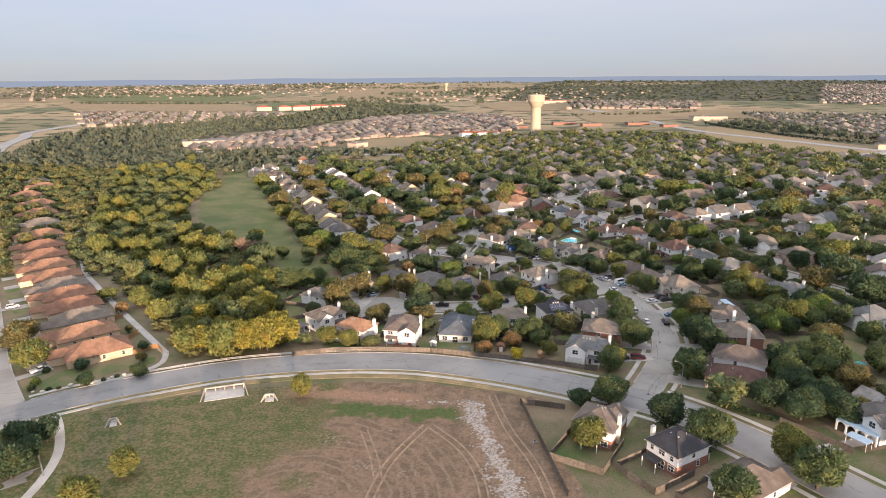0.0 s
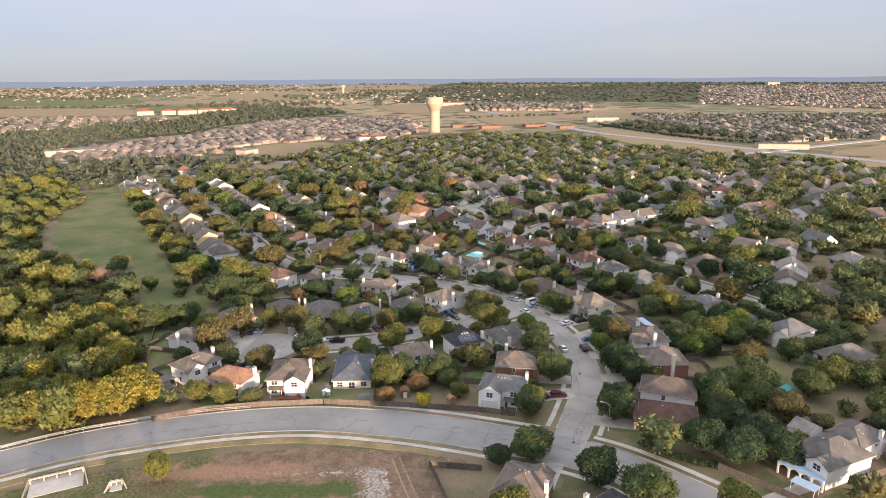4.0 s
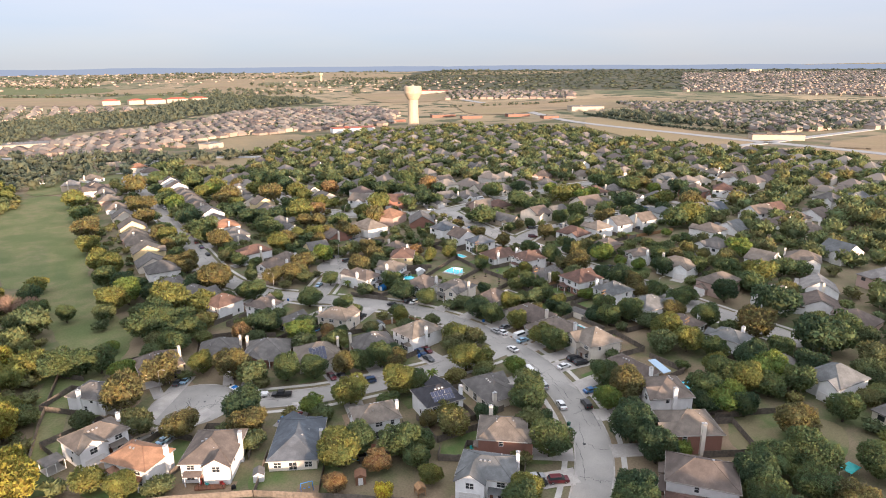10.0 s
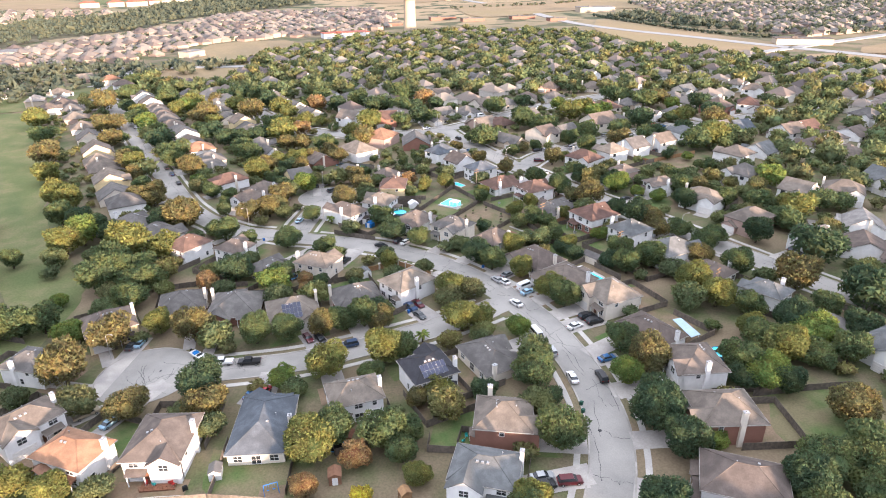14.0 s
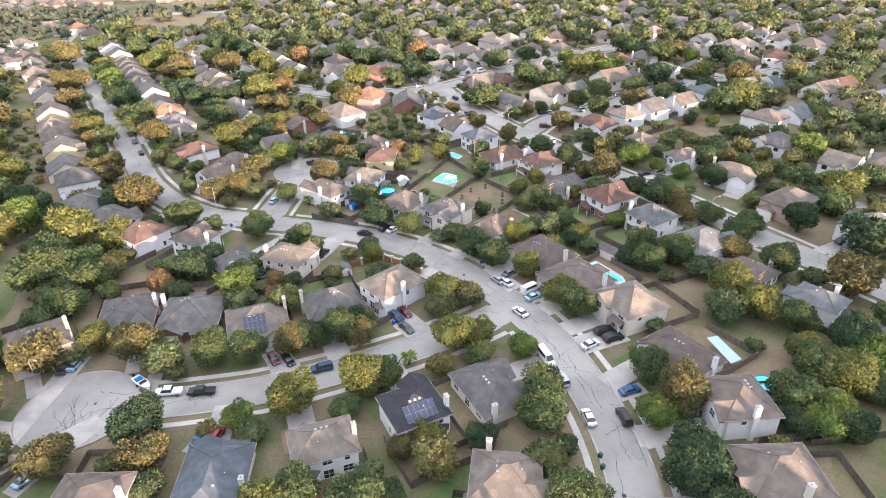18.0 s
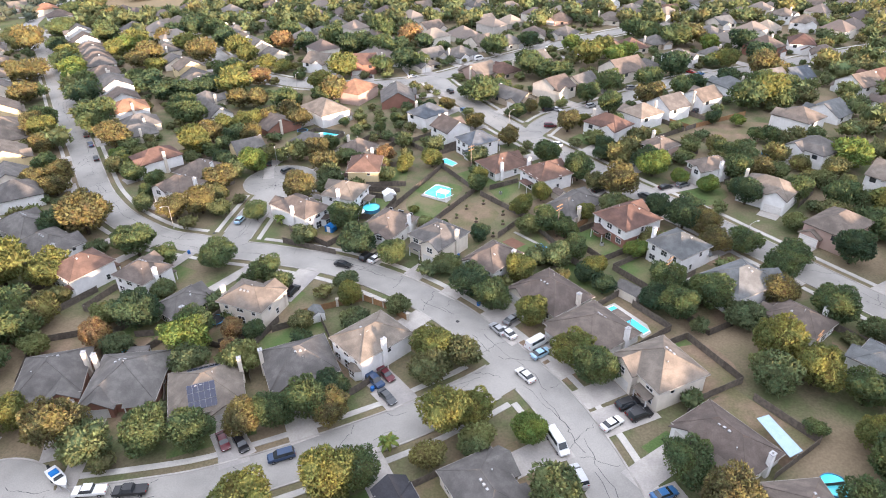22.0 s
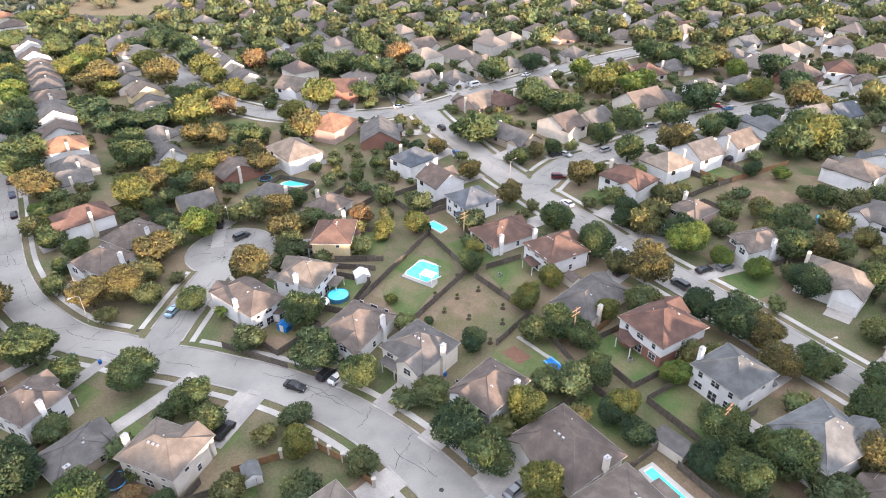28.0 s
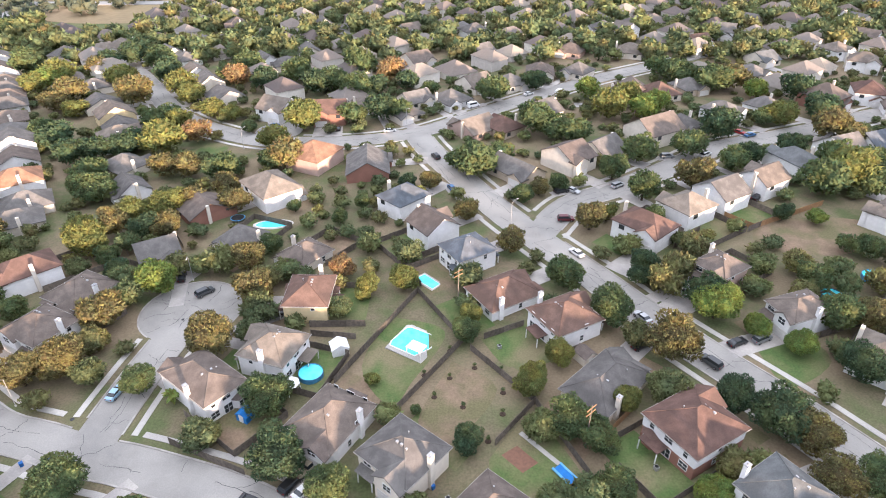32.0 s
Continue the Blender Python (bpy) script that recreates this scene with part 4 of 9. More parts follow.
def tree(x, y, r, kind, tall=None):
    TREES.append((x, y, r))
    if y > 78 or x < -165 or x > 112:
        FAR_TREES.setdefault(kind, []).append((x, y, r))
        return
    q = random.Random(int(x * 53 + y * 29))
    seed = q.randrange(4)
    size = "small" if r < 3 else "near" if -85 < x < 95 and -215 < y < 5 else "full"
    if (kind, seed, size) not in CROWNS:
        CROWNS[kind, seed, size] = crown_mesh(seed + 11, *dict(near=(4600, 0.042), full=(2200, 0.06), small=(1300, 0.07))[size], LEAF[kind], 13 + 2 * seed)
    t = thing("tree", x, y, q.uniform(0, 360), TREENAME[kind] + (" beside a house" if r < 5 else ", broad crown"), "tree", "garden trees")
    k = tall or q.uniform(0.84, 1.12)
    t.scale = (r, r, r * k)
    part("trunk", TRUNKS[seed], t)
    part("crown", CROWNS[kind, seed, size], t, m=Matrix.Translation((0, 0, 0.9)))


def woods(name, label, spots, material, leaves, size, seed, squash=1.0):
    """Many trees in one mesh: spots are rows of x, y, radius."""
    protos = [leaf_cloud(seed + i, leaves, size, 10 if leaves > 300 else 7 if leaves > 110 else 4 if leaves > 40 else 3, 0.85) for i in range(5)]
    r = np.random.RandomState(seed)
    V, Q, T, base = [], [], [], 0
    for x, y, rad in spots:
        v, hv, hf = protos[r.randint(5)]
        a = r.uniform(0, 6.28)
        c, s = math.cos(a), math.sin(a)
        allv = np.concatenate([v, hv])
        k = rad * r.uniform(0.8, 1.1) * squash
        V.append(np.stack([x + (allv[:, 0] * c - allv[:, 1] * s) * rad, y + (allv[:, 0] * s + allv[:, 1] * c) * rad, ground_z(x, y) + (allv[:, 2] + 0.84) * k], 1))
        n = len(v)
        Q.append(np.arange(base, base + n).reshape(-1, 3))
        T.append(np.array(hf) + base + n)
        base += len(allv)
    V, Q, T = np.concatenate(V), np.concatenate(Q), np.concatenate(T)
    me = bpy.data.meshes.new(name)
    me.vertices.add(len(V))
    me.vertices.foreach_set("co", V.ravel())
    loops = np.concatenate([Q.ravel(), T.ravel()])
    me.loops.add(len(loops))
    me.loops.foreach_set("vertex_index", loops)
    me.polygons.add(len(Q) + len(T))
    me.polygons.foreach_set("loop_start", np.arange(len(Q) + len(T)) * 3)
    me.polygons.foreach_set("loop_total", np.full(len(Q) + len(T), 3))
    me.update(calc_edges=True)
    me.materials.append(material)
    return tagged(new(name, me), label, "trees", kind="stuff")


def inside(p, poly):
    x, y = p
    c = False
    for (ax, ay), (bx, by) in zip(poly, poly[1:] + poly[:1]):
        if (ay > y) != (by > y) and x < (bx - ax) * (y - ay) / (by - ay) + ax:
            c = not c
    return c


def scatter(poly, gap, r0, r1, seed, keep=lambda x, y: True):
    q = random.Random(seed)
    xs, ys = [p[0] for p in poly], [p[1] for p in poly]
    out = []
    y = min(ys)
    while y < max(ys):
        x = min(xs)
        while x < max(xs):
            px, py = x + q.uniform(-0.45, 0.45) * gap, y + q.uniform(-0.45, 0.45) * gap
            if inside((px, py), poly) and keep(px, py):
                out.append((px, py, q.uniform(r0, r1)))
            x += gap
        y += gap
    return out


# ---- the houses ----
house(-87.0, -41.5, 144, 10.2, 11.3, 5.4, "red", "white", 30)
house(-70.0, -45.4, 152, 10.0, 9.0, 5.4, "brown", "white", 25)
house(-57.2, -56.2, 142, 8.5, 10.4, 2.8, "grey", "tan", 30)
house(-40.0, -58.2, 156, 11.8, 9.2, 5.2, "tan", "cream", 25)
house(-60.2, -81.8, 4, 13.8, 14.4, 2.9, "grey", "brick", 32)
house(-43.0, -86.4, 18, 13.4, 13.0, 3.2, "tan", "cream", 23)
house(-25.8, -79.6, 22, 13.4, 12.2, 3.0, "grey", "brick", 23)
house(-10.8, -75.6, 131, 10.2, 13.0, 5.4, "tan", "white", 21)
house(-76.4, -80.0, 14, 12.4, 13.4, 2.9, "grey", "brick", 34)
house(-91.4, -93.2, 32, 12.2, 11.3, 5.2, "brown", "yellow", 32)
small_house(-92.9, 29.3, 311, 10.4, 14.2, 5.2, "red", "white", 17)
house(-75.7, 21.3, 332, 11.1, 12.2, 3.4, "brown", "white", 25)
house(-77.0, 5.3, 330, 11.5, 10.4, 5.2, "brown", "white", 14)
house(-35.5, -13.4, 229, 9.1, 14.5, 5.2, "brown", "white", 17)
house(-23.3, -4.6, 248, 10.4, 10.6, 5.2, "tan", "white", 27)
house(-18.6, 14.9, 267, 12.2, 10.0, 5.0, "red", "yellow", 29)
house(-9.3, -24.9, 328, 10.8, 13.0, 4.2, "brown", "white", 18)
house(4.6, -34.4, 318, 11.3, 10.7, 5.4, "grey", "cream", 18)
house(17.9, -46.8, 316, 9.0, 11.4, 5.0, "brown", "white", 19)
house(27.3, 13.8, 119, 11.1, 13.9, 2.9, "red", "white", 24)
house(39.3, 1.3, 117, 10.8, 11.8, 4.8, "red", "white", 20)
house(43.8, -18.1, 133, 10.0, 15.6, 2.9, "grey", "cream", 25)
house(55.8, -31.4, 119, 11.6, 12.7, 5.5, "red", "brick", 22)
house(64.5, -46.6, 121, 10.3, 10.6, 5.5, "slate", "white", 23)
house(72.7, -63.0, 115, 10.8, 13.4, 5.5, "slate", "white", 28)
house(81.0, -75.2, 215, 8.5, 10.7, 3.2, "brown", "white", 37)
house(30.2, -60.4, 304, 14.2, 12.0, 2.9, "brown", "cream", 20)
house(36.4, -74.6, 301, 13.4, 14.2, 2.9, "brown", "white", 18)
house(46.2, -89.2, 293, 12.0, 11.4, 5.2, "tan", "cream", 20)
house(52.4, -106.2, 301, 14.2, 9.5, 2.9, "brown", "white", 22)
house(56.8, -123.2, 273, 11.2, 10.4, 5.2, "brown", "white", 24)
house(55.9, -141.0, 270, 10.7, 12.4, 5.4, "tan", "brick", 23)
house(51.2, -160.2, 249, 10.4, 14.0, 5.4, "brown", "brick", 22)
house(47.6, -171.0, 253, 9.7, 14.1, 3.6, "red", "pink", 23)
house(10.2, -114.2, 116, 14.2, 9.8, 3.0, "grey", "cream", 21)
house(-4.9, -120.6, 205, 10.5, 10.2, 5.3, "black", "white", 23)
house(-21.4, -128.4, 198, 11.1, 8.7, 5.3, "tan", "white", 24)
house(-40.2, -135.3, 182, 11.4, 18.0, 3.0, "blue", "cream", 27)
house(-59.2, -140.8, 0, 11.4, 13.7, 5.3, "brown", "white", 21)
house(-76.2, -143.4, 339, 12.2, 8.8, 5.3, "orange", "white", 20)
house(-91.4, -133.6, 52, 12.4, 8.9, 5.3, "tan", "white", 33)
house(-103.0, -110.2, 76, 8.9, 10.0, 5.0, "grey", "white", 39)
house(10.8, -139.1, 81, 10.2, 11.2, 5.3, "tan", "brick", 21)
house(5.7, -153.9, 345, 12.1, 9.2, 5.4, "slate", "white", 21)
house(5.6, -201.1, 156, 10.4, 11.4, 5.3, "brown", "brick", 24)
house(22.9, -211.5, 129, 9.1, 10.6, 5.4, "black", "brick", 21)
house(36.1, -221.3, 130, 10.6, 12.7, 3.0, "brown", "white", 18)
house(77.9, -192.3, 293, 10.2, 13.4, 5.2, "grey", "white", 33)
house(87.7, -185.8, 300, 8.0, 11.5, 5.2, "grey", "white", 44)
small_house(115.3, -136.5, 294, 10.4, 14.9, 3.0, "grey", "cream", 82)
small_house(105.7, -120.1, 295, 10.4, 12.6, 5.2, "slate", "white", 74)
house(19.8, 30.2, 120, 9.8, 11.0, 5.4, "blue", "white", 23)
small_house(11.1, 44.6, 123, 10.6, 10.4, 5.2, "brown", "white", 22)
small_house(2.8, 62.0, 133, 10.4, 12.2, 5.2, "blue", "white", 25)
small_house(-10.1, 90.7, 94, 16.5, 14.0, 3.0, "grey", "brick", 25)
small_house(-39.2, 73.5, 128, 16.5, 12.8, 5.2, "tan", "white", 46)
small_house(-29.1, 98.5, 150, 13.9, 15.0, 5.2, "orange", "pink", 19)
small_house(-85.8, 78.9, 308, 10.4, 10.4, 3.0, "grey", "white", 47)
small_house(-63.8, 40.1, 31, 10.4, 10.4, 3.0, "grey", "yellow", 28)
small_house(-42.1, 44.9, 334, 10.4, 10.4, 3.0, "grey", "cream", 32)
house(-22.9, 35.6, 320, 9.4, 10.5, 3.0, "brown", "cream", 31)
small_house(68.5, 39.0, 310, 13.9, 10.4, 5.2, "red", "white", 23)
house(80.3, 17.5, 302, 8.6, 9.2, 5.2, "brown", "pink", 24)
house(91.0, 0.3, 288, 8.0, 11.4, 5.2, "brown", "white", 24)
small_house(101.5, -16.6, 314, 13.9, 10.4, 5.0, "tan", "white", 14)
small_house(83.7, 49.1, 211, 11.8, 10.4, 5.2, "tan", "white", 24)
small_house(96.6, 57.2, 210, 11.3, 11.9, 5.2, "grey", "white", 23)
small_house(112.8, 65.2, 211, 11.9, 10.4, 5.2, "tan", "white", 28)
small_house(39.2, 81.5, 308, 16.5, 10.4, 3.0, "grey", "tan", 18)
small_house(57.5, 87.2, 36, 11.2, 14.6, 5.2, "brown", "cream", 22)
small_house(70.7, 94.8, 40, 12.5, 12.7, 3.0, "grey", "cream", 20)
small_house(92.6, 107.9, 30, 16.5, 14.0, 5.2, "brown", "cream", 18)
small_house(129.8, 78.7, 199, 10.4, 13.3, 5.2, "slate", "white", 22)
small_house(124.5, 125.0, 38, 10.4, 12.5, 5.2, "grey", "white", 21)
small_house(146.1, 134.8, 35, 10.8, 12.2, 3.0, "grey", "white", 23)
small_house(173.1, 140.3, 33, 13.7, 14.9, 5.2, "brown", "brick", 19)
small_house(109.2, -39.0, 303, 10.4, 14.3, 5.2, "tan", "pink", 22)
small_house(121.0, -58.0, 209, 10.4, 10.4, 5.2, "grey", "white", 40)
house(89.3, -92.0, 219, 8.0, 9.9, 5.2, "slate", "white", 53)
house(96.5, -108.4, 303, 10.0, 13.4, 3.0, "grey", "white", 65)
small_house(141.6, -11.2, 307, 10.4, 13.2, 5.2, "tan", "white", 63)
small_house(130.0, 11.0, 300, 12.5, 12.0, 5.2, "grey", "white", 30)
house(-101.4, -29.1, 143, 14.5, 10.4, 5.0, "grey", "white", 28)
house(-116.3, -14.8, 146, 15.6, 10.3, 3.2, "grey", "white", 29)
small_house(194.6, 145.2, 337, 11.8, 13.7, 5.2, "red", "white", 19)
small_house(167.1, 96.3, 201, 11.4, 11.7, 3.0, "blue", "white", 20)
small_house(153.2, 92.4, 201, 12.4, 12.4, 3.0, "grey", "white", 19)
small_house(160.9, 180.1, 24, 11.1, 13.1, 3.0, "grey", "cream", 60)
small_house(124.5, 160.6, 21, 11.7, 12.0, 3.0, "grey", "tan", 56)
small_house(109.2, 153.6, 20, 13.1, 13.9, 3.0, "red", "cream", 50)
small_house(100.1, 158.8, 268, 11.7, 12.0, 3.0, "brown", "pink", 42)
small_house(32.7, 174.3, 36, 12.6, 13.7, 3.0, "tan", "cream", 28)
small_house(48.0, 172.9, 36, 13.1, 12.6, 3.0, "grey", "cream", 17)
small_house(64.3, 188.4, 351, 12.5, 13.5, 3.0, "brown", "cream", 29)
small_house(81.7, 186.9, 320, 11.6, 12.2, 3.0, "grey", "cream", 35)
small_house(28.5, 120.9, 217, 13.4, 14.0, 3.0, "tan", "pink", 13)
small_house(20.9, 154.4, 37, 13.3, 13.2, 3.0, "grey", "white", 20)
small_house(111.2, 260.7, 305, 12.1, 12.9, 5.2, "grey", "white", 109)
small_house(85.5, 222.4, 330, 12.9, 11.7, 3.0, "brown", "pink", 65)
small_house(39.2, 264.9, 20, 13.9, 11.6, 5.0, "grey", "white", 106)
small_house(69.5, 273.1, 20, 12.2, 14.5, 3.0, "slate", "white", 116)
small_house(115.8, 219.3, 330, 14.5, 11.9, 3.0, "tan", "cream", 82)
small_house(156.8, 236.9, 20, 12.1, 12.0, 3.0, "red", "white", 114)
small_house(177.2, 252.8, 330, 12.8, 11.5, 5.2, "grey", "white", 124)
small_house(210.1, 259.4, 305, 14.2, 12.4, 3.0, "tan", "white", 136)
small_house(282.1, 310.7, 290, 12.2, 11.2, 3.0, "brown", "pink", 206)
small_house(217.2, 210.2, 20, 12.0, 11.8, 5.2, "tan", "white", 85)
small_house(219.0, 189.2, 330, 13.6, 11.1, 5.2, "tan", "white", 67)
small_house(253.0, 241.6, 305, 12.5, 12.7, 3.0, "brown", "white", 132)
small_house(-78.6, 169.9, 306, 12.6, 14.1, 3.0, "grey", "cream", 21)
small_house(-50.8, 148.5, 332, 12.6, 14.0, 5.2, "tan", "white", 21)
small_house(-28.5, 142.9, 1, 12.5, 14.2, 5.2, "red", "brick", 22)
small_house(-13.8, 153.1, 15, 11.3, 12.6, 3.0, "tan", "white", 36)
small_house(5.8, 156.8, 32, 11.8, 11.5, 3.0, "grey", "cream", 31)
small_house(-92.1, 191.6, 301, 12.1, 12.6, 3.0, "grey", "cream", 22)
small_house(-103.2, 208.1, 301, 11.9, 12.4, 3.0, "tan", "white", 22)
small_house(-114.5, 232.6, 303, 12.1, 12.1, 3.0, "grey", "white", 26)
small_house(-94.6, 97.7, 145, 13.1, 12.4, 3.0, "grey", "cream", 41)
small_house(-127.2, 244.5, 307, 12.6, 12.1, 3.0, "grey", "cream", 21)
small_house(-159.6, 262.7, 26, 11.6, 12.7, 3.0, "tan", "pink", 31)
small_house(-167.7, 253.0, 45, 11.5, 12.8, 3.0, "tan", "white", 29)
small_house(-181.9, 244.2, 71, 13.2, 14.0, 3.0, "grey", "cream", 41)
small_house(-84.3, 263.4, 330, 12.3, 11.1, 3.0, "grey", "cream", 68)
small_house(-115.9, 268.4, 322, 12.3, 13.8, 3.0, "grey", "cream", 47)
small_house(-102.9, 267.7, 311, 13.2, 11.9, 3.0, "grey", "cream", 55)
small_house(-71.6, 224.4, 301, 13.2, 12.4, 3.0, "grey", "white", 57)
small_house(-51.5, 241.5, 290, 14.2, 12.0, 3.0, "grey", "cream", 80)
small_house(-52.3, 307.1, 290, 12.8, 12.0, 3.0, "grey", "cream", 119)
small_house(-33.4, 292.9, 290, 11.7, 12.9, 3.0, "grey", "white", 127)
small_house(1.9, 283.9, 35, 12.0, 12.1, 3.0, "tan", "white", 132)
small_house(-146.7, 318.4, 35, 13.3, 14.4, 3.0, "tan", "white", 85)
small_house(-104.2, 301.5, 290, 14.4, 13.4, 5.0, "brown", "pink", 81)
small_house(-60.0, 220.4, 290, 12.0, 13.4, 3.0, "grey", "cream", 62)
small_house(6.3, 218.6, 35, 13.1, 14.1, 3.0, "brown", "cream", 77)
small_house(-259.1, 213.8, 123, 13.2, 14.2, 3.0, "brown", "pink", 31)
small_house(-285.1, 258.1, 66, 12.6, 14.3, 3.0, "tan", "white", 52)
small_house(-298.1, 325.7, 35, 12.2, 11.9, 3.0, "tan", "pink", 108)
small_house(-322.6, 256.3, 110, 12.2, 12.5, 3.0, "brown", "white", 87)
small_house(-283.4, 222.0, 108, 13.4, 11.5, 5.0, "white", "tan", 48)
small_house(-259.0, 194.5, 123, 11.0, 12.4, 5.0, "brown", "cream", 41)
small_house(182.4, -2.1, 290, 13.1, 12.6, 5.2, "slate", "white", 102)
small_house(176.4, -39.1, 290, 12.6, 13.5, 5.0, "white", "pink", 90)
small_house(139.7, -77.1, 215, 13.3, 12.9, 3.0, "brown", "pink", 67)
small_house(139.7, 40.1, 215, 12.3, 12.8, 5.0, "tan", "white", 63)
small_house(158.4, -12.9, 330, 13.8, 11.4, 5.2, "tan", "white", 78)
small_house(184.8, 78.4, 205, 13.5, 12.5, 5.0, "brown", "white", 45)
small_house(196.8, 84.3, 205, 11.2, 11.9, 5.2, "red", "white", 43)
small_house(263.5, 108.7, 215, 12.4, 12.6, 5.2, "slate", "white", 79)
small_house(245.3, 108.0, 290, 14.3, 12.0, 5.2, "grey", "white", 61)
small_house(203.0, 71.1, 205, 11.8, 12.6, 3.0, "brown", "cream", 59)
small_house(249.9, 59.6, 200, 13.3, 13.2, 5.0, "brown", "white", 93)
small_house(218.5, 77.5, 212, 12.4, 14.3, 3.0, "brown", "white", 60)
small_house(283.8, 115.0, 290, 13.5, 12.6, 3.0, "grey", "cream", 98)
small_house(136.2, -61.5, 246, 11.6, 13.9, 3.0, "brown", "white", 55)
small_house(-266.1, 222.1, 120, 12.6, 13.6, 3.0, "brown", "tan", 26)
small_house(-245.7, 197.1, 120, 12.6, 13.6, 3.0, "grey", "cream", 26)
small_house(-231.0, 172.0, 120, 12.6, 13.6, 3.0, "tan", "pink", 26)
small_house(-212.9, 144.5, 120, 12.6, 13.6, 3.0, "tan", "white", 26)
small_house(-197.1, 119.4, 120, 12.6, 13.6, 3.0, "grey", "cream", 26)
small_house(-176.8, 84.5, 120, 12.6, 13.6, 5.2, "tan", "yellow", 26)
small_house(-169.2, 70.0, 120, 12.6, 13.6, 3.0, "tan", "pink", 26)
small_house(-161.4, 58.1, 120, 12.6, 13.6, 3.0, "tan", "cream", 26)
small_house(-147.6, 34.3, 120, 12.6, 13.6, 5.2, "tan", "yellow", 26)
small_house(-139.1, 19.0, 120, 12.6, 13.6, 3.0, "grey", "cream", 26)
small_house(-128.9, 5.8, 120, 12.6, 13.6, 4.2, "grey", "white", 26)
estate_house(-162.0, -170.8, 38)
estate_house(-176.1, -158.0, 41)
estate_house(-188.0, -144.1, 40)
estate_house(-200.5, -133.0, 39)
estate_house(-212.5, -120.5, 38)
estate_house(-224.6, -109.5, 41)
estate_house(-237.2, -97.6, 40)
estate_house(-252.5, -82.8, 39)
estate_house(-269.5, -66.2, 38)
estate_house(-285.2, -49.6, 41)
estate_house(-304.6, -25.9, 40)
estate_house(-328.4, 1.4, 39)
estate_house(-353.4, 29.9, 38)
estate_house(-379.0, 59.0, 41)
estate_house(-415.4, 89.4, 40)
estate_house(-432.4, 127.4, 39)
estate_house(-455.4, 148.8, 38)
small_house(-111.4, 58.9, 300, 10.8, 14.4, 3.0, "grey", "cream", 22)
small_house(-114.1, 70.3, 300, 11.3, 14.0, 3.0, "grey", "cream", 22)
small_house(-123.1, 83.0, 300, 11.8, 14.4, 5.2, "orange", "white", 22)
small_house(-134.0, 102.2, 300, 10.8, 14.0, 3.2, "brown", "white", 22)
small_house(-141.4, 114.8, 300, 11.3, 14.4, 5.2, "grey", "white", 22)
small_house(-159.5, 144.4, 300, 11.8, 14.0, 3.2, "brown", "tan", 22)
small_house(-168.9, 162.2, 300, 10.8, 14.4, 3.0, "grey", "white", 22)
small_house(-181.7, 184.1, 300, 11.3, 14.0, 3.2, "grey", "cream", 22)
small_house(-196.1, 207.6, 300, 11.8, 14.4, 5.0, "brown", "white", 22)
small_house(-210.5, 230.6, 300, 10.8, 14.0, 5.0, "grey", "white", 22)
small_house(-233.9, 265.2, 300, 11.3, 14.4, 3.0, "tan", "cream", 22)
small_house(-246.2, 281.8, 305, 11.8, 14.0, 5.0, "brown", "white", 22)
small_house(-267.7, 306.5, 305, 10.8, 14.4, 5.0, "orange", "cream", 22)
small_house(-105.2, 120.6, 124, 11.6, 13.4, 5.0, "tan", "white", 24)
small_house(-116.6, 144.6, 124, 11.6, 13.4, 5.2, "tan", "yellow", 24)
small_house(-129.9, 162.3, 124, 11.6, 13.4, 3.0, "grey", "cream", 24)
small_house(-143.1, 187.6, 124, 11.6, 13.4, 3.0, "grey", "cream", 24)
small_house(-150.6, 130.2, 300, 11.0, 14.0, 3.2, "grey", "cream", 22)
small_house(-175.3, 173.4, 300, 10.8, 14.0, 3.0, "brown", "cream", 22)
small_house(-189.2, 196.2, 300, 10.8, 14.0, 3.0, "tan", "white", 22)
small_house(-222.6, 248.2, 300, 11.2, 14.0, 3.2, "grey", "white", 22)
small_house(-109.4, 133.3, 124, 11.5, 13.0, 3.0, "grey", "cream", 20)
small_house(88.5, 149.2, 268, 11.5, 13.0, 3.0, "grey", "cream", 20)
small_house(33.8, 281.1, 20, 11.5, 13.0, 3.0, "grey", "cream", 20)
small_house(268.3, 300.1, 290, 11.5, 13.0, 3.0, "tan", "white", 20)
small_house(39.1, 120.6, 217, 11.5, 13.0, 3.0, "red", "tan", 20)
small_house(-57.8, 64.0, 128, 11.5, 13.0, 3.0, "brown", "brick", 20)
small_house(1.3, 141.1, 32, 11.5, 13.0, 3.0, "grey", "cream", 20)
small_house(274.2, 285.2, 290, 11.5, 13.0, 3.0, "grey", "cream", 20)
small_house(39.5, 228.5, 35, 11.5, 13.0, 3.0, "grey", "cream", 20)
small_house(56.7, 136.2, 217, 11.5, 13.0, 3.0, "grey", "cream", 20)
small_house(105.5, 116.2, 30, 11.5, 13.0, 3.0, "grey", "cream", 20)
small_house(176.7, 202.6, 24, 11.5, 13.0, 3.0, "slate", "cream", 20)
small_house(207.7, 287.9, 305, 11.5, 13.0, 3.0, "grey", "cream", 20)
small_house(123.2, 258.3, 305, 11.5, 13.0, 5.2, "grey", "white", 20)
small_house(156.6, 50.1, 215, 11.5, 13.0, 3.0, "slate", "white", 20)
small_house(147.0, -43.6, 246, 11.5, 13.0, 3.0, "white", "white", 20)
small_house(186.8, 57.4, 205, 11.5, 13.0, 3.0, "brown", "white", 20)
small_house(194.7, 43.2, 205, 11.5, 13.0, 3.0, "tan", "cream", 20)
small_house(199.7, 132.9, 337, 11.5, 13.0, 3.0, "brown", "white", 20)


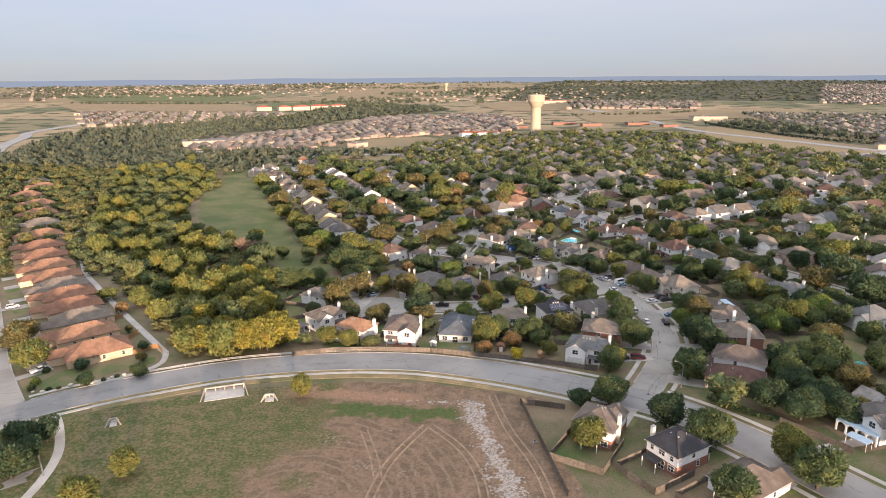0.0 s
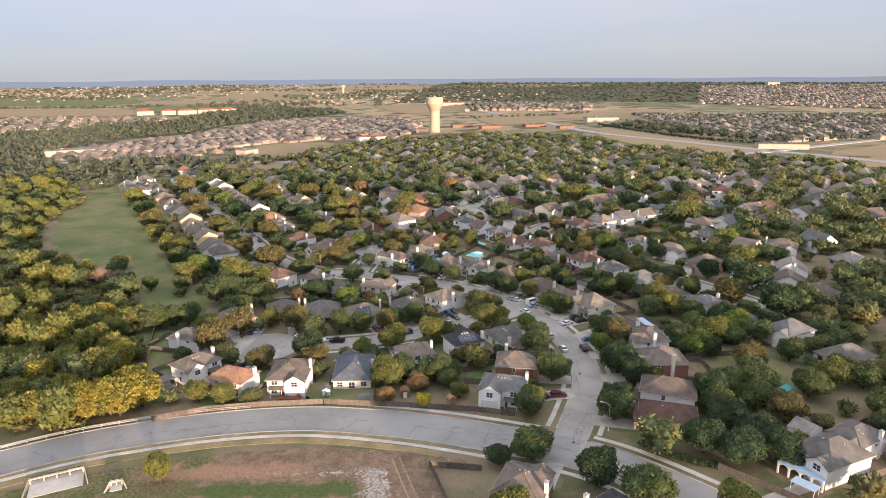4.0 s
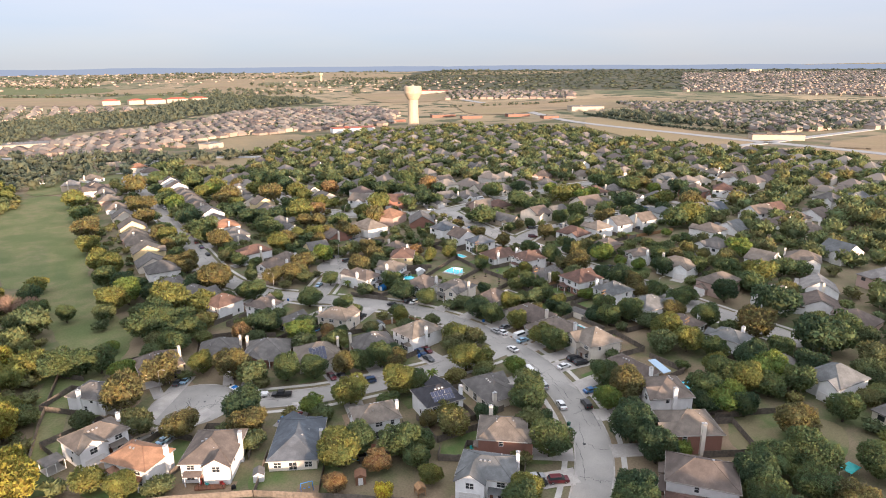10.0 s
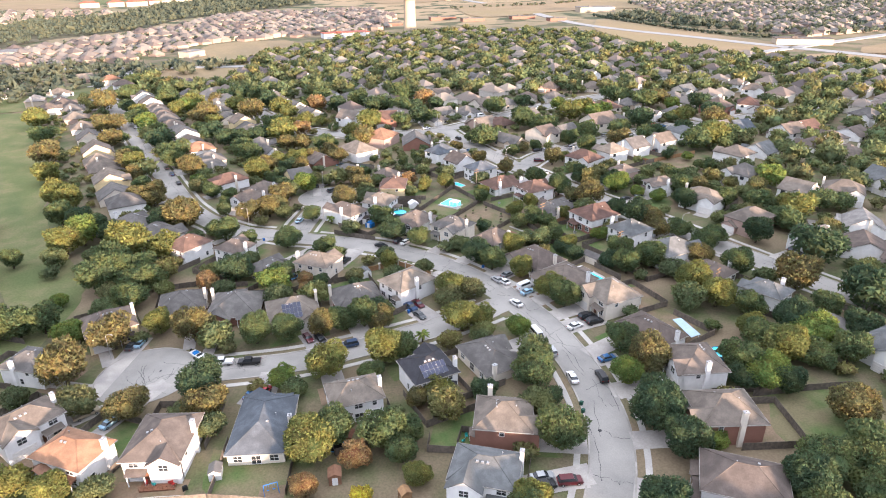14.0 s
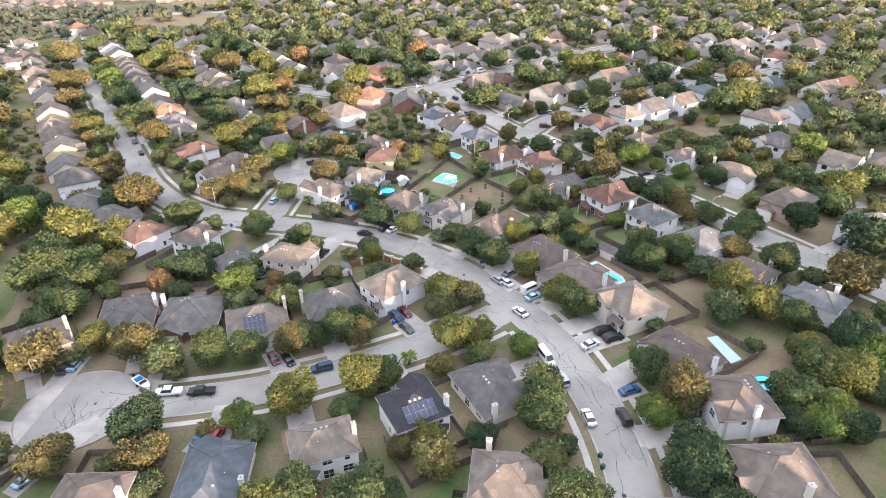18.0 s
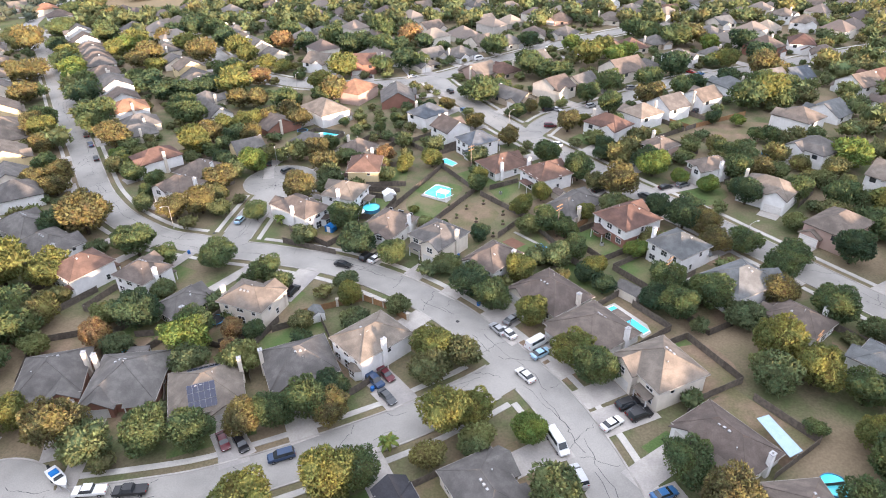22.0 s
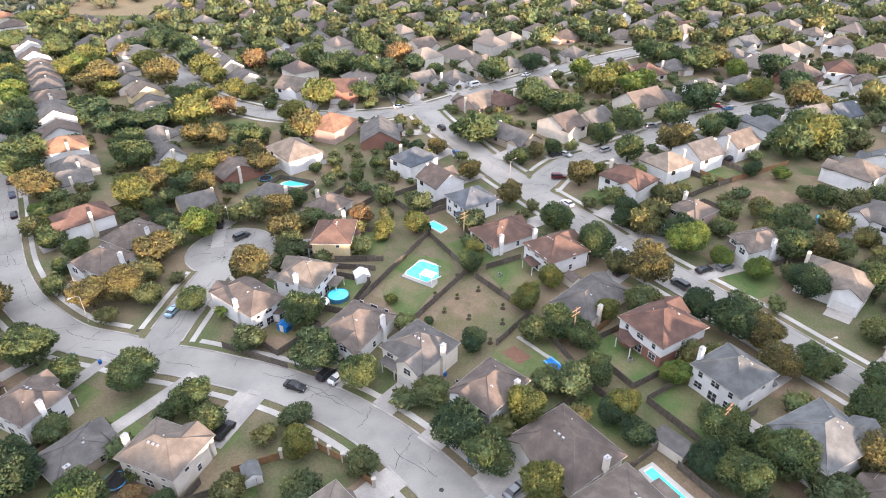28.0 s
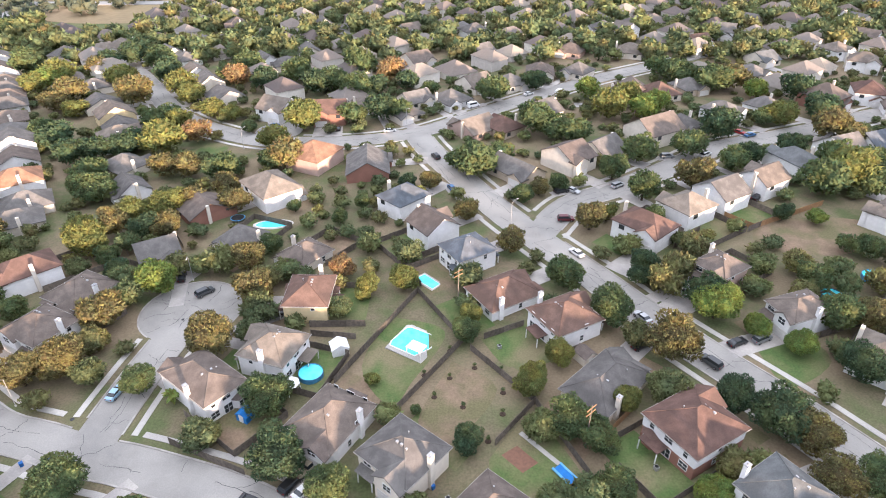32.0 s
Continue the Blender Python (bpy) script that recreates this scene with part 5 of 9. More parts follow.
# ---- garden trees ----
tree(-224.5, 202.2, 8.2, "autumn")
tree(-195.0, 146.8, 7.4, "autumn")
tree(-177.6, 110.6, 6.0, "green")
tree(-153.8, 73.5, 6.6, "green")
tree(-146.1, 58.8, 6.3, "yellowing")
tree(-130.1, 26.8, 5.5, "green")
tree(-120.7, 17.3, 5.9, "autumn")
tree(-99.8, -11.6, 8.2, "autumn")
tree(-220.6, 232.1, 8.2, "green")
tree(-173.5, 144.5, 6.5, "bright")
tree(-160.8, 125.3, 5.5, "green")
tree(-129.5, 65.0, 7.4, "green")
tree(-36.8, 32.0, 5.4, "autumn")
tree(-242.8, 292.9, 8.2, "green")
tree(-185.7, 212.5, 8.2, "green")
tree(-165.8, 191.4, 7.6, "bright")
tree(-163.5, 197.6, 8.0, "yellowing")
tree(-169.0, 184.7, 6.3, "yellowing")
tree(-146.4, 171.7, 8.2, "autumn")
tree(-148.4, 160.4, 6.3, "autumn")
tree(-136.7, 152.8, 5.5, "yellowing")
tree(-141.7, 231.3, 7.4, "dark")
tree(-148.3, 219.0, 6.6, "dark")
tree(-151.5, 213.1, 6.6, "autumn")
tree(-132.8, 193.5, 8.2, "yellowing")
tree(-116.1, 166.4, 8.2, "autumn")
tree(-124.0, 222.0, 8.2, "green")
tree(-111.8, 197.9, 7.5, "dark")
tree(-100.3, 179.9, 7.1, "yellowing")
tree(-92.7, 168.2, 6.5, "yellowing")
tree(-83.7, 198.1, 5.9, "green")
tree(-77.3, 190.4, 6.3, "orange")
tree(-76.7, 209.0, 8.2, "green")
tree(-63.2, 183.2, 6.9, "dark")
tree(-49.5, 195.2, 7.1, "green")
tree(-31.7, 179.9, 7.5, "green")
tree(-38.9, 176.6, 6.7, "dark")
tree(-20.2, 198.9, 8.2, "green")
tree(-20.6, 170.1, 7.3, "green")
tree(-6.2, 189.2, 6.9, "orange")
tree(-11.9, 172.9, 5.8, "dark")
tree(1.9, 177.4, 5.8, "dark")
tree(12.5, 169.0, 4.6, "green")
tree(-78.6, 149.8, 5.6, "yellowing")
tree(-69.4, 145.7, 4.5, "yellowing")
tree(-59.4, 132.0, 3.3, "green")
tree(-37.5, 133.1, 7.4, "yellowing")
tree(-46.1, 114.5, 6.5, "yellowing")
tree(-19.0, 137.4, 5.8, "green")
tree(-8.4, 138.6, 6.5, "dark")
tree(-1.0, 140.2, 5.6, "green")
tree(-76.6, 123.1, 5.8, "orange")
tree(-94.1, 144.0, 5.6, "green")
tree(-87.0, 135.8, 5.4, "yellowing")
tree(-96.3, 133.8, 6.2, "green")
tree(-85.3, 110.8, 8.2, "yellowing")
tree(-97.3, 115.8, 5.8, "dark")
tree(-100.4, 110.6, 5.8, "dark")
tree(-137.4, 128.5, 5.2, "green")
tree(-126.7, 117.2, 6.9, "dark")
tree(-114.8, 104.6, 6.9, "dark")
tree(-108.9, 106.9, 5.8, "dark")
tree(-102.1, 88.9, 6.4, "green")
tree(-93.9, 74.7, 6.8, "green")
tree(-100.0, 77.0, 5.1, "green")
tree(-78.0, 92.2, 5.8, "autumn")
tree(-70.9, 91.7, 5.1, "autumn")
tree(-58.2, 89.0, 6.0, "green")
tree(-54.3, 77.5, 4.8, "autumn")
tree(-48.7, 65.4, 5.4, "autumn")
tree(-62.1, 68.6, 5.2, "autumn")
tree(-67.0, 66.6, 5.6, "yellowing")
tree(-70.9, 63.2, 5.5, "yellowing")
tree(-76.6, 58.5, 5.5, "yellowing")
tree(-80.4, 53.3, 5.1, "autumn")
tree(-70.7, 51.5, 4.9, "dark")
tree(-65.3, 52.5, 5.2, "autumn")
tree(-84.3, 44.1, 7.0, "yellowing")
tree(-37.9, 96.7, 6.9, "autumn")
tree(-43.6, 96.3, 4.9, "green")
tree(-30.5, 63.9, 2.6, "green")
tree(-33.1, 40.8, 3.9, "green")
tree(-15.9, 55.3, 3.0, "green")
tree(-10.0, 64.1, 3.1, "green")
tree(6.2, 64.5, 4.5, "yellowing")
tree(3.5, 76.0, 3.6, "dark")
tree(10.7, 75.1, 4.0, "autumn")
tree(25.6, 82.8, 7.5, "green")
tree(20.7, 88.9, 5.0, "green")
tree(35.0, 92.4, 4.9, "green")
tree(51.4, 117.2, 7.4, "green")
tree(57.8, 111.3, 6.4, "green")
tree(64.2, 107.3, 5.9, "green")
tree(82.2, 129.6, 7.0, "yellowing")
tree(92.4, 143.8, 6.2, "yellowing")
tree(95.3, 128.5, 6.6, "bright")
tree(101.7, 134.7, 5.8, "bright")
tree(79.1, 155.3, 5.6, "bright")
tree(38.3, 155.6, 6.9, "green")
tree(58.3, 168.7, 5.7, "dark")
tree(81.2, 88.3, 6.0, "green")
tree(69.3, 75.6, 5.6, "green")
tree(99.7, 91.9, 5.9, "green")
tree(115.2, 106.3, 7.2, "dark")
tree(92.5, 67.3, 6.4, "autumn")
tree(109.8, 79.0, 5.1, "green")
tree(117.3, 83.2, 4.6, "dark")
tree(50.8, 69.0, 3.6, "green")
tree(38.5, 62.4, 4.3, "green")
tree(44.4, 67.2, 3.5, "autumn")
tree(74.7, 60.7, 5.7, "green")
tree(73.6, 46.5, 3.7, "green")
tree(54.9, 44.7, 5.1, "autumn")
tree(60.9, 49.2, 3.3, "yellowing")
tree(20.9, 53.4, 4.6, "autumn")
tree(31.7, 34.6, 4.2, "autumn")
tree(145.5, 119.4, 6.2, "yellowing")
tree(138.5, 119.7, 4.4, "green")
tree(163.8, 124.9, 7.3, "dark")
tree(155.6, 104.3, 7.2, "autumn")
tree(160.6, 98.6, 6.0, "autumn")
tree(133.7, 89.6, 4.9, "dark")
tree(141.6, 77.5, 6.0, "green")
tree(139.2, 64.8, 8.2, "yellowing")
tree(129.5, 61.3, 7.6, "green")
tree(153.4, 76.9, 6.7, "green")
tree(143.7, 60.7, 5.2, "green")
tree(118.7, 43.9, 2.7, "bright")
tree(110.4, 46.3, 3.3, "dark")
tree(119.3, 28.5, 3.5, "green")
tree(122.8, 25.6, 3.8, "green")
tree(164.3, 145.6, 6.9, "dark")
tree(134.9, 160.0, 8.2, "green")
tree(143.2, 162.0, 7.8, "autumn")
tree(149.7, 150.0, 4.9, "bright")
tree(123.6, 171.5, 7.8, "green")
tree(119.4, 180.5, 7.4, "green")
tree(-246.1, 155.0, 8.2, "yellowing")
tree(-197.8, 75.1, 8.2, "autumn")
tree(-161.1, 13.5, 6.9, "yellowing")
tree(-152.8, 7.6, 6.8, "yellowing")
tree(-146.8, -10.6, 6.4, "green")
tree(-137.7, -14.4, 6.2, "dark")
tree(-131.5, -37.6, 7.2, "yellowing")
tree(-129.4, -21.3, 6.5, "dark")
tree(-119.7, -28.0, 5.8, "dark")
tree(-107.5, -42.3, 8.2, "yellowing")
tree(-195.5, 135.7, 7.1, "autumn")
tree(-179.3, 106.0, 6.6, "autumn")
tree(-152.0, 62.5, 6.5, "autumn")
tree(-141.0, 45.6, 5.5, "autumn")
tree(-127.4, 14.7, 5.6, "autumn")
tree(-119.4, 10.3, 5.4, "autumn")
tree(-106.8, -15.6, 5.9, "dark")
tree(-97.5, -16.2, 8.2, "autumn")
tree(-186.0, 159.4, 7.4, "green")
tree(-168.7, 133.9, 6.9, "bright")
tree(-151.0, 104.1, 7.8, "dark")
tree(-130.5, 72.1, 8.2, "green")
tree(-116.0, 49.8, 7.2, "autumn")
tree(-107.0, -64.7, 7.1, "green")
tree(-91.9, -65.6, 6.1, "green")
tree(-181.8, 45.1, 6.4, "yellowing")
tree(-221.9, 116.8, 7.9, "green")
tree(106.4, -50.9, 5.6, "dark")
tree(109.2, -17.7, 5.0, "green")
tree(130.0, -31.5, 6.9, "yellowing")
tree(122.5, -41.6, 5.2, "green")
tree(143.3, -23.6, 5.2, "green")
tree(137.4, 4.4, 6.9, "bright")
tree(80.4, -65.5, 5.7, "autumn")
tree(89.5, -73.3, 6.0, "green")
tree(116.5, -68.2, 8.2, "dark")
tree(101.1, -85.0, 7.5, "autumn")
tree(131.3, -84.8, 5.3, "green")
tree(114.5, -97.5, 7.8, "dark")
tree(104.5, -109.9, 5.5, "dark")
tree(95.1, -120.4, 5.1, "green")
tree(98.7, -135.0, 4.9, "green")
tree(86.6, -121.3, 5.0, "green")
tree(66.3, -127.8, 4.3, "dark")
tree(75.1, -131.0, 4.3, "dark")
tree(62.0, -166.5, 5.1, "green")
tree(120.0, -22.0, 5.0, "green")
tree(120.4, -37.2, 5.3, "green")
tree(151.0, -24.0, 5.3, "green")
tree(121.0, -95.3, 6.0, "green")
tree(101.7, -99.6, 4.9, "green")
tree(92.5, -49.8, 4.8, "green")
tree(82.6, -43.3, 4.9, "green")
tree(75.5, -42.6, 4.4, "autumn")
tree(-57.8, 23.6, 6.0, "bright")
tree(-66.1, 10.8, 6.5, "autumn")
tree(-67.4, -5.6, 6.0, "autumn")
tree(-74.6, -8.6, 5.0, "autumn")
tree(-38.2, -0.9, 6.0, "autumn")
tree(-49.4, -11.6, 4.3, "green")
tree(-22.5, -17.9, 5.5, "green")
tree(-17.4, -33.2, 5.6, "dark")
tree(-32.7, 17.6, 5.7, "autumn")
tree(-12.3, 27.1, 3.9, "orange")
tree(-5.3, 18.9, 3.4, "yellowing")
tree(3.6, 20.5, 4.4, "yellowing")
tree(-7.9, -39.6, 5.1, "green")
tree(-54.3, -36.5, 5.8, "green")
tree(-88.4, 14.0, 4.5, "green")
tree(17.5, -0.4, 3.9, "green")
tree(42.7, 18.2, 5.7, "green")
tree(49.9, 3.0, 5.9, "green")
tree(59.6, -9.2, 6.1, "autumn")
tree(74.1, 3.5, 6.0, "bright")
tree(63.1, 21.6, 4.3, "dark")
tree(86.9, -8.9, 3.8, "bright")
tree(29.1, -17.9, 3.6, "yellowing")
tree(34.8, -27.7, 4.9, "green")
tree(38.9, -32.0, 4.3, "green")
tree(46.4, -22.9, 3.6, "yellowing")
tree(39.1, -42.6, 4.0, "green")
tree(66.2, -24.1, 4.7, "dark")
tree(71.9, -30.0, 5.9, "dark")
tree(75.8, -34.1, 5.3, "autumn")
tree(55.2, -43.5, 3.6, "bright")
tree(15.5, -31.7, 2.6, "dark")
tree(94.6, -17.9, 5.7, "dark")
tree(98.0, -1.9, 5.6, "green")
tree(101.0, 13.2, 4.9, "green")
tree(73.3, 7.8, 5.5, "dark")
tree(36.2, -9.3, 3.8, "yellowing")
tree(-6.5, 16.7, 2.3, "yellowing")
tree(-39.7, -44.4, 4.8, "green")
tree(-17.2, -56.9, 3.7, "yellowing")
tree(-78.1, -29.3, 6.0, "green")
tree(-68.6, -36.4, 4.9, "green")
tree(-65.9, -61.6, 6.6, "dark")
tree(-51.6, -71.6, 6.1, "bright")
tree(-41.6, -74.2, 2.8, "orange")
tree(-38.0, -67.7, 3.2, "dark")
tree(-44.7, -59.8, 2.7, "green")
tree(-26.6, -71.9, 2.7, "dark")
tree(2.2, -77.9, 5.6, "yellowing")
tree(-72.6, -68.4, 4.3, "orange")
tree(11.4, -56.0, 6.1, "dark")
tree(16.0, -62.2, 5.1, "green")
tree(24.0, -51.8, 4.5, "yellowing")
tree(24.2, -68.9, 4.7, "yellowing")
tree(30.8, -81.9, 5.2, "yellowing")
tree(33.9, -87.9, 5.7, "green")
tree(42.8, -58.7, 3.4, "dark")
tree(57.2, -59.8, 5.2, "green")
tree(56.8, -69.5, 5.2, "green")
tree(52.6, -65.0, 4.0, "dark")
tree(65.3, -66.8, 5.6, "green")
tree(86.1, -56.6, 5.6, "green")
tree(71.5, -84.6, 6.3, "yellowing")
tree(42.4, -51.6, 3.6, "yellowing")
tree(39.7, -53.2, 3.4, "dark")
tree(63.5, -63.6, 4.1, "green")
tree(-67.5, -96.6, 6.2, "autumn")
tree(-78.6, -92.1, 4.9, "yellowing")
tree(-50.6, -98.6, 5.4, "green")
tree(-42.3, -98.2, 5.1, "green")
tree(-33.5, -95.8, 4.6, "autumn")
tree(-28.2, -94.3, 4.6, "green")
tree(-22.3, -92.6, 5.2, "green")
tree(-17.8, -93.6, 4.5, "autumn")
tree(-29.5, -114.2, 6.3, "yellowing")
tree(-39.7, -118.5, 3.9, "bright")
tree(-15.7, -110.6, 5.9, "yellowing")
tree(-11.8, -109.3, 4.9, "green")
tree(-18.3, -117.2, 3.7, "green")
tree(-57.7, -120.8, 6.0, "dark")
tree(-54.3, -128.0, 5.6, "autumn")
tree(-72.0, -127.7, 5.6, "autumn")
tree(-87.9, -99.0, 6.1, "autumn")
tree(-97.0, -66.2, 5.9, "green")
tree(-108.0, -54.5, 7.0, "green")
tree(-96.5, -58.1, 6.3, "green")
tree(-51.4, -66.7, 5.8, "green")
tree(-42.5, -67.4, 3.4, "orange")
tree(-2.8, -125.9, 3.8, "yellowing")
tree(4.5, -97.6, 5.6, "yellowing")
tree(9.5, -96.2, 4.5, "yellowing")
tree(19.1, -101.8, 4.1, "bright")
tree(19.6, -123.1, 5.6, "green")
tree(47.2, -120.4, 6.1, "autumn")
tree(41.0, -124.8, 4.4, "bright")
tree(22.8, -130.4, 2.9, "dark")
tree(7.6, -127.3, 3.7, "dark")
tree(44.9, -134.4, 5.7, "dark")
tree(69.4, -104.2, 2.4, "green")
tree(76.9, -115.0, 6.1, "green")
tree(71.8, -127.6, 6.0, "bright")
tree(68.5, -122.6, 5.7, "green")
tree(81.4, -118.3, 5.9, "yellowing")
tree(77.3, -108.4, 4.5, "yellowing")
tree(89.2, -105.7, 5.8, "dark")
tree(75.5, -92.0, 5.6, "yellowing")
tree(81.9, -97.6, 4.8, "green")
tree(-92.7, -114.8, 6.9, "autumn")
tree(-85.0, -150.1, 4.4, "yellowing")
tree(-76.5, -152.4, 4.2, "yellowing")
tree(-29.4, -143.4, 6.1, "yellowing")
tree(-28.4, -153.5, 3.2, "orange")
tree(-19.6, -145.9, 3.6, "orange")
tree(-17.6, -156.6, 2.6, "gold")
tree(-14.0, -140.9, 5.6, "green")
tree(-8.9, -139.9, 4.0, "green")
tree(-10.2, -145.8, 3.9, "green")
tree(-7.2, -152.0, 3.5, "yellowing")
tree(-114.4, -75.5, 3.1, "bright")
tree(-123.6, -92.1, 6.4, "green")
tree(-117.1, -91.8, 6.2, "green")
tree(-111.1, -90.2, 6.0, "green")
tree(-100.9, -96.4, 5.1, "bright")
tree(-102.7, -60.2, 6.2, "green")
tree(21.4, -144.2, 5.8, "green")
tree(13.4, -161.0, 4.5, "yellowing")
tree(42.4, -140.4, 6.7, "dark")
tree(45.4, -149.0, 5.6, "dark")
tree(36.0, -163.2, 5.6, "dark")
tree(51.9, -147.2, 3.3, "bright")
tree(82.6, -141.5, 6.2, "autumn")
tree(69.9, -155.0, 6.2, "green")
tree(77.5, -155.5, 6.5, "green")
tree(74.0, -164.4, 6.1, "green")
tree(62.4, -160.7, 5.6, "dark")
tree(-95.2, -42.2, 6.5, "yellowing")
tree(-129.1, -29.5, 6.9, "bright")
tree(-93.2, -76.8, 5.8, "green")
tree(62.0, -173.9, 6.0, "dark")
tree(78.4, -171.5, 5.5, "autumn")
tree(65.9, -182.2, 6.2, "dark")
tree(52.0, -184.4, 5.7, "dark")
tree(92.2, -157.9, 5.8, "green")
tree(102.2, -151.7, 5.5, "yellowing")
tree(110.3, -153.8, 5.7, "green")
tree(34.4, -167.7, 6.2, "green")
tree(10.0, -184.6, 6.1, "green")
tree(1.7, -186.2, 3.7, "dark")
tree(58.6, -189.0, 6.1, "dark")
tree(68.2, -189.7, 5.9, "dark")
tree(91.0, -111.9, 6.4, "bright")
tree(116.5, -93.0, 6.3, "green")
tree(-79.4, -189.8, 3.5, "yellowing", 1.6)
tree(23.2, -196.0, 6.1, "dark")
tree(32.3, -204.8, 6.7, "green")
tree(48.5, -210.7, 5.7, "yellowing")
tree(51.4, -219.2, 6.1, "green")
tree(2.2, -207.2, 5.4, "yellowing")
tree(31.9, -226.2, 5.9, "green")
tree(-108.2, -232.0, 4.2, "yellowing")
tree(-138.7, -220.9, 4.4, "dark")
tree(-141.5, -225.4, 5.5, "dark")
tree(-136.0, -229.8, 4.3, "dark")
tree(-135.1, -236.9, 5.6, "dark")
tree(-148.0, -223.6, 3.1, "dark")
tree(-111.5, -243.3, 5.1, "yellowing")
tree(-176.1, -182.4, 5.5, "yellowing")
tree(-195.9, -163.5, 5.5, "autumn")
tree(-149.8, -191.1, 3.2, "dark")
tree(-136.8, -183.3, 3.2, "dark")
tree(-178.6, -131.6, 2.9, "orange")
tree(-195.0, -117.6, 4.3, "yellowing")
tree(-195.8, -168.7, 4.4, "autumn")
tree(11.8, -164.0, 5.0, "green")
tree(-82.0, 41.8, 6.0, "yellowing")
tree(-76.2, 37.8, 3.6, "green")
tree(-70.8, 30.9, 3.9, "dark")
tree(-146.1, 260.6, 5.6, "dark")
tree(-106.9, 33.3, 4.2, "green")
tree(-152.4, 111.1, 5.7, "dark")
tree(-189.9, 172.2, 5.9, "yellowing")
tree(-176.6, 149.2, 4.6, "yellowing")
tree(-207.8, 197.3, 5.2, "dark")
tree(61.2, 17.9, 3.8, "dark")


# ---- cars ----
def paint(name, c, metal=0.0):
    return surface(name, c, tuple(v * 0.95 for v in c), 1.0, rough=0.28, spec=0.5, metal=metal, world_space=False)


PAINT = dict(white=paint("paint_white", (0.78, 0.78, 0.77)), black=paint("paint_black", (0.018, 0.018, 0.02)), silver=paint("paint_silver", (0.5, 0.51, 0.52), 0.3), grey=paint("paint_grey", (0.24, 0.25, 0.26), 0.3),
             darkgrey=paint("paint_darkgrey", (0.07, 0.075, 0.08)), navy=paint("paint_navy", (0.03, 0.06, 0.13)), blue=paint("paint_blue", (0.05, 0.15, 0.33)), paleblue=paint("paint_paleblue", (0.34, 0.52, 0.66)),
             red=paint("paint_red", (0.35, 0.03, 0.03)), maroon=paint("paint_maroon", (0.11, 0.015, 0.022)), sand=paint("paint_sand", (0.42, 0.36, 0.26)))
M_LAMPW = surface("headlight_glass", (0.75, 0.75, 0.72), (0.6, 0.6, 0.6), 2.0, rough=0.15, world_space=False)
M_LAMPR = surface("taillight_glass", (0.35, 0.02, 0.02), (0.28, 0.015, 0.015), 2.0, rough=0.2, world_space=False)
M_RIM = surface("alloy_rim", (0.45, 0.45, 0.46), (0.38, 0.38, 0.39), 3.0, rough=0.35, metal=0.7, world_space=False)
SHAPE = dict(  # length, width, body stations (x, low, belt), cabin low and high (x0, x1), roof height
    sedan=(4.8, 1.82, [(-2.4, 0.45, 0.78), (-2.3, 0.28, 0.98), (-1.4, 0.24, 1.0), (0.9, 0.24, 0.96), (2.0, 0.26, 0.84), (2.4, 0.38, 0.62)], (-1.75, 1.15), (-1.0, 0.35), 1.45),
    suv=(4.9, 1.92, [(-2.45, 0.5, 1.0), (-2.4, 0.34, 1.1), (-1.4, 0.3, 1.12), (1.1, 0.3, 1.1), (2.2, 0.32, 1.0), (2.45, 0.45, 0.75)], (-2.35, 1.35), (-2.0, 0.55), 1.76),
    pickup=(5.8, 2.0, [(-2.9, 0.6, 1.1), (-2.8, 0.5, 1.14), (-0.7, 0.45, 1.14), (1.4, 0.45, 1.14), (2.7, 0.45, 1.1), (2.9, 0.55, 0.8)], (-0.8, 1.6), (-0.6, 0.9), 1.88),
    van=(5.9, 2.05, [(-2.95, 0.45, 1.2), (-2.9, 0.35, 1.25), (-1.5, 0.32, 1.25), (1.6, 0.32, 1.22), (2.6, 0.35, 1.1), (2.95, 0.5, 0.8)], (-2.92, 2.1), (-2.85, 1.35), 2.35))
CAR = {}


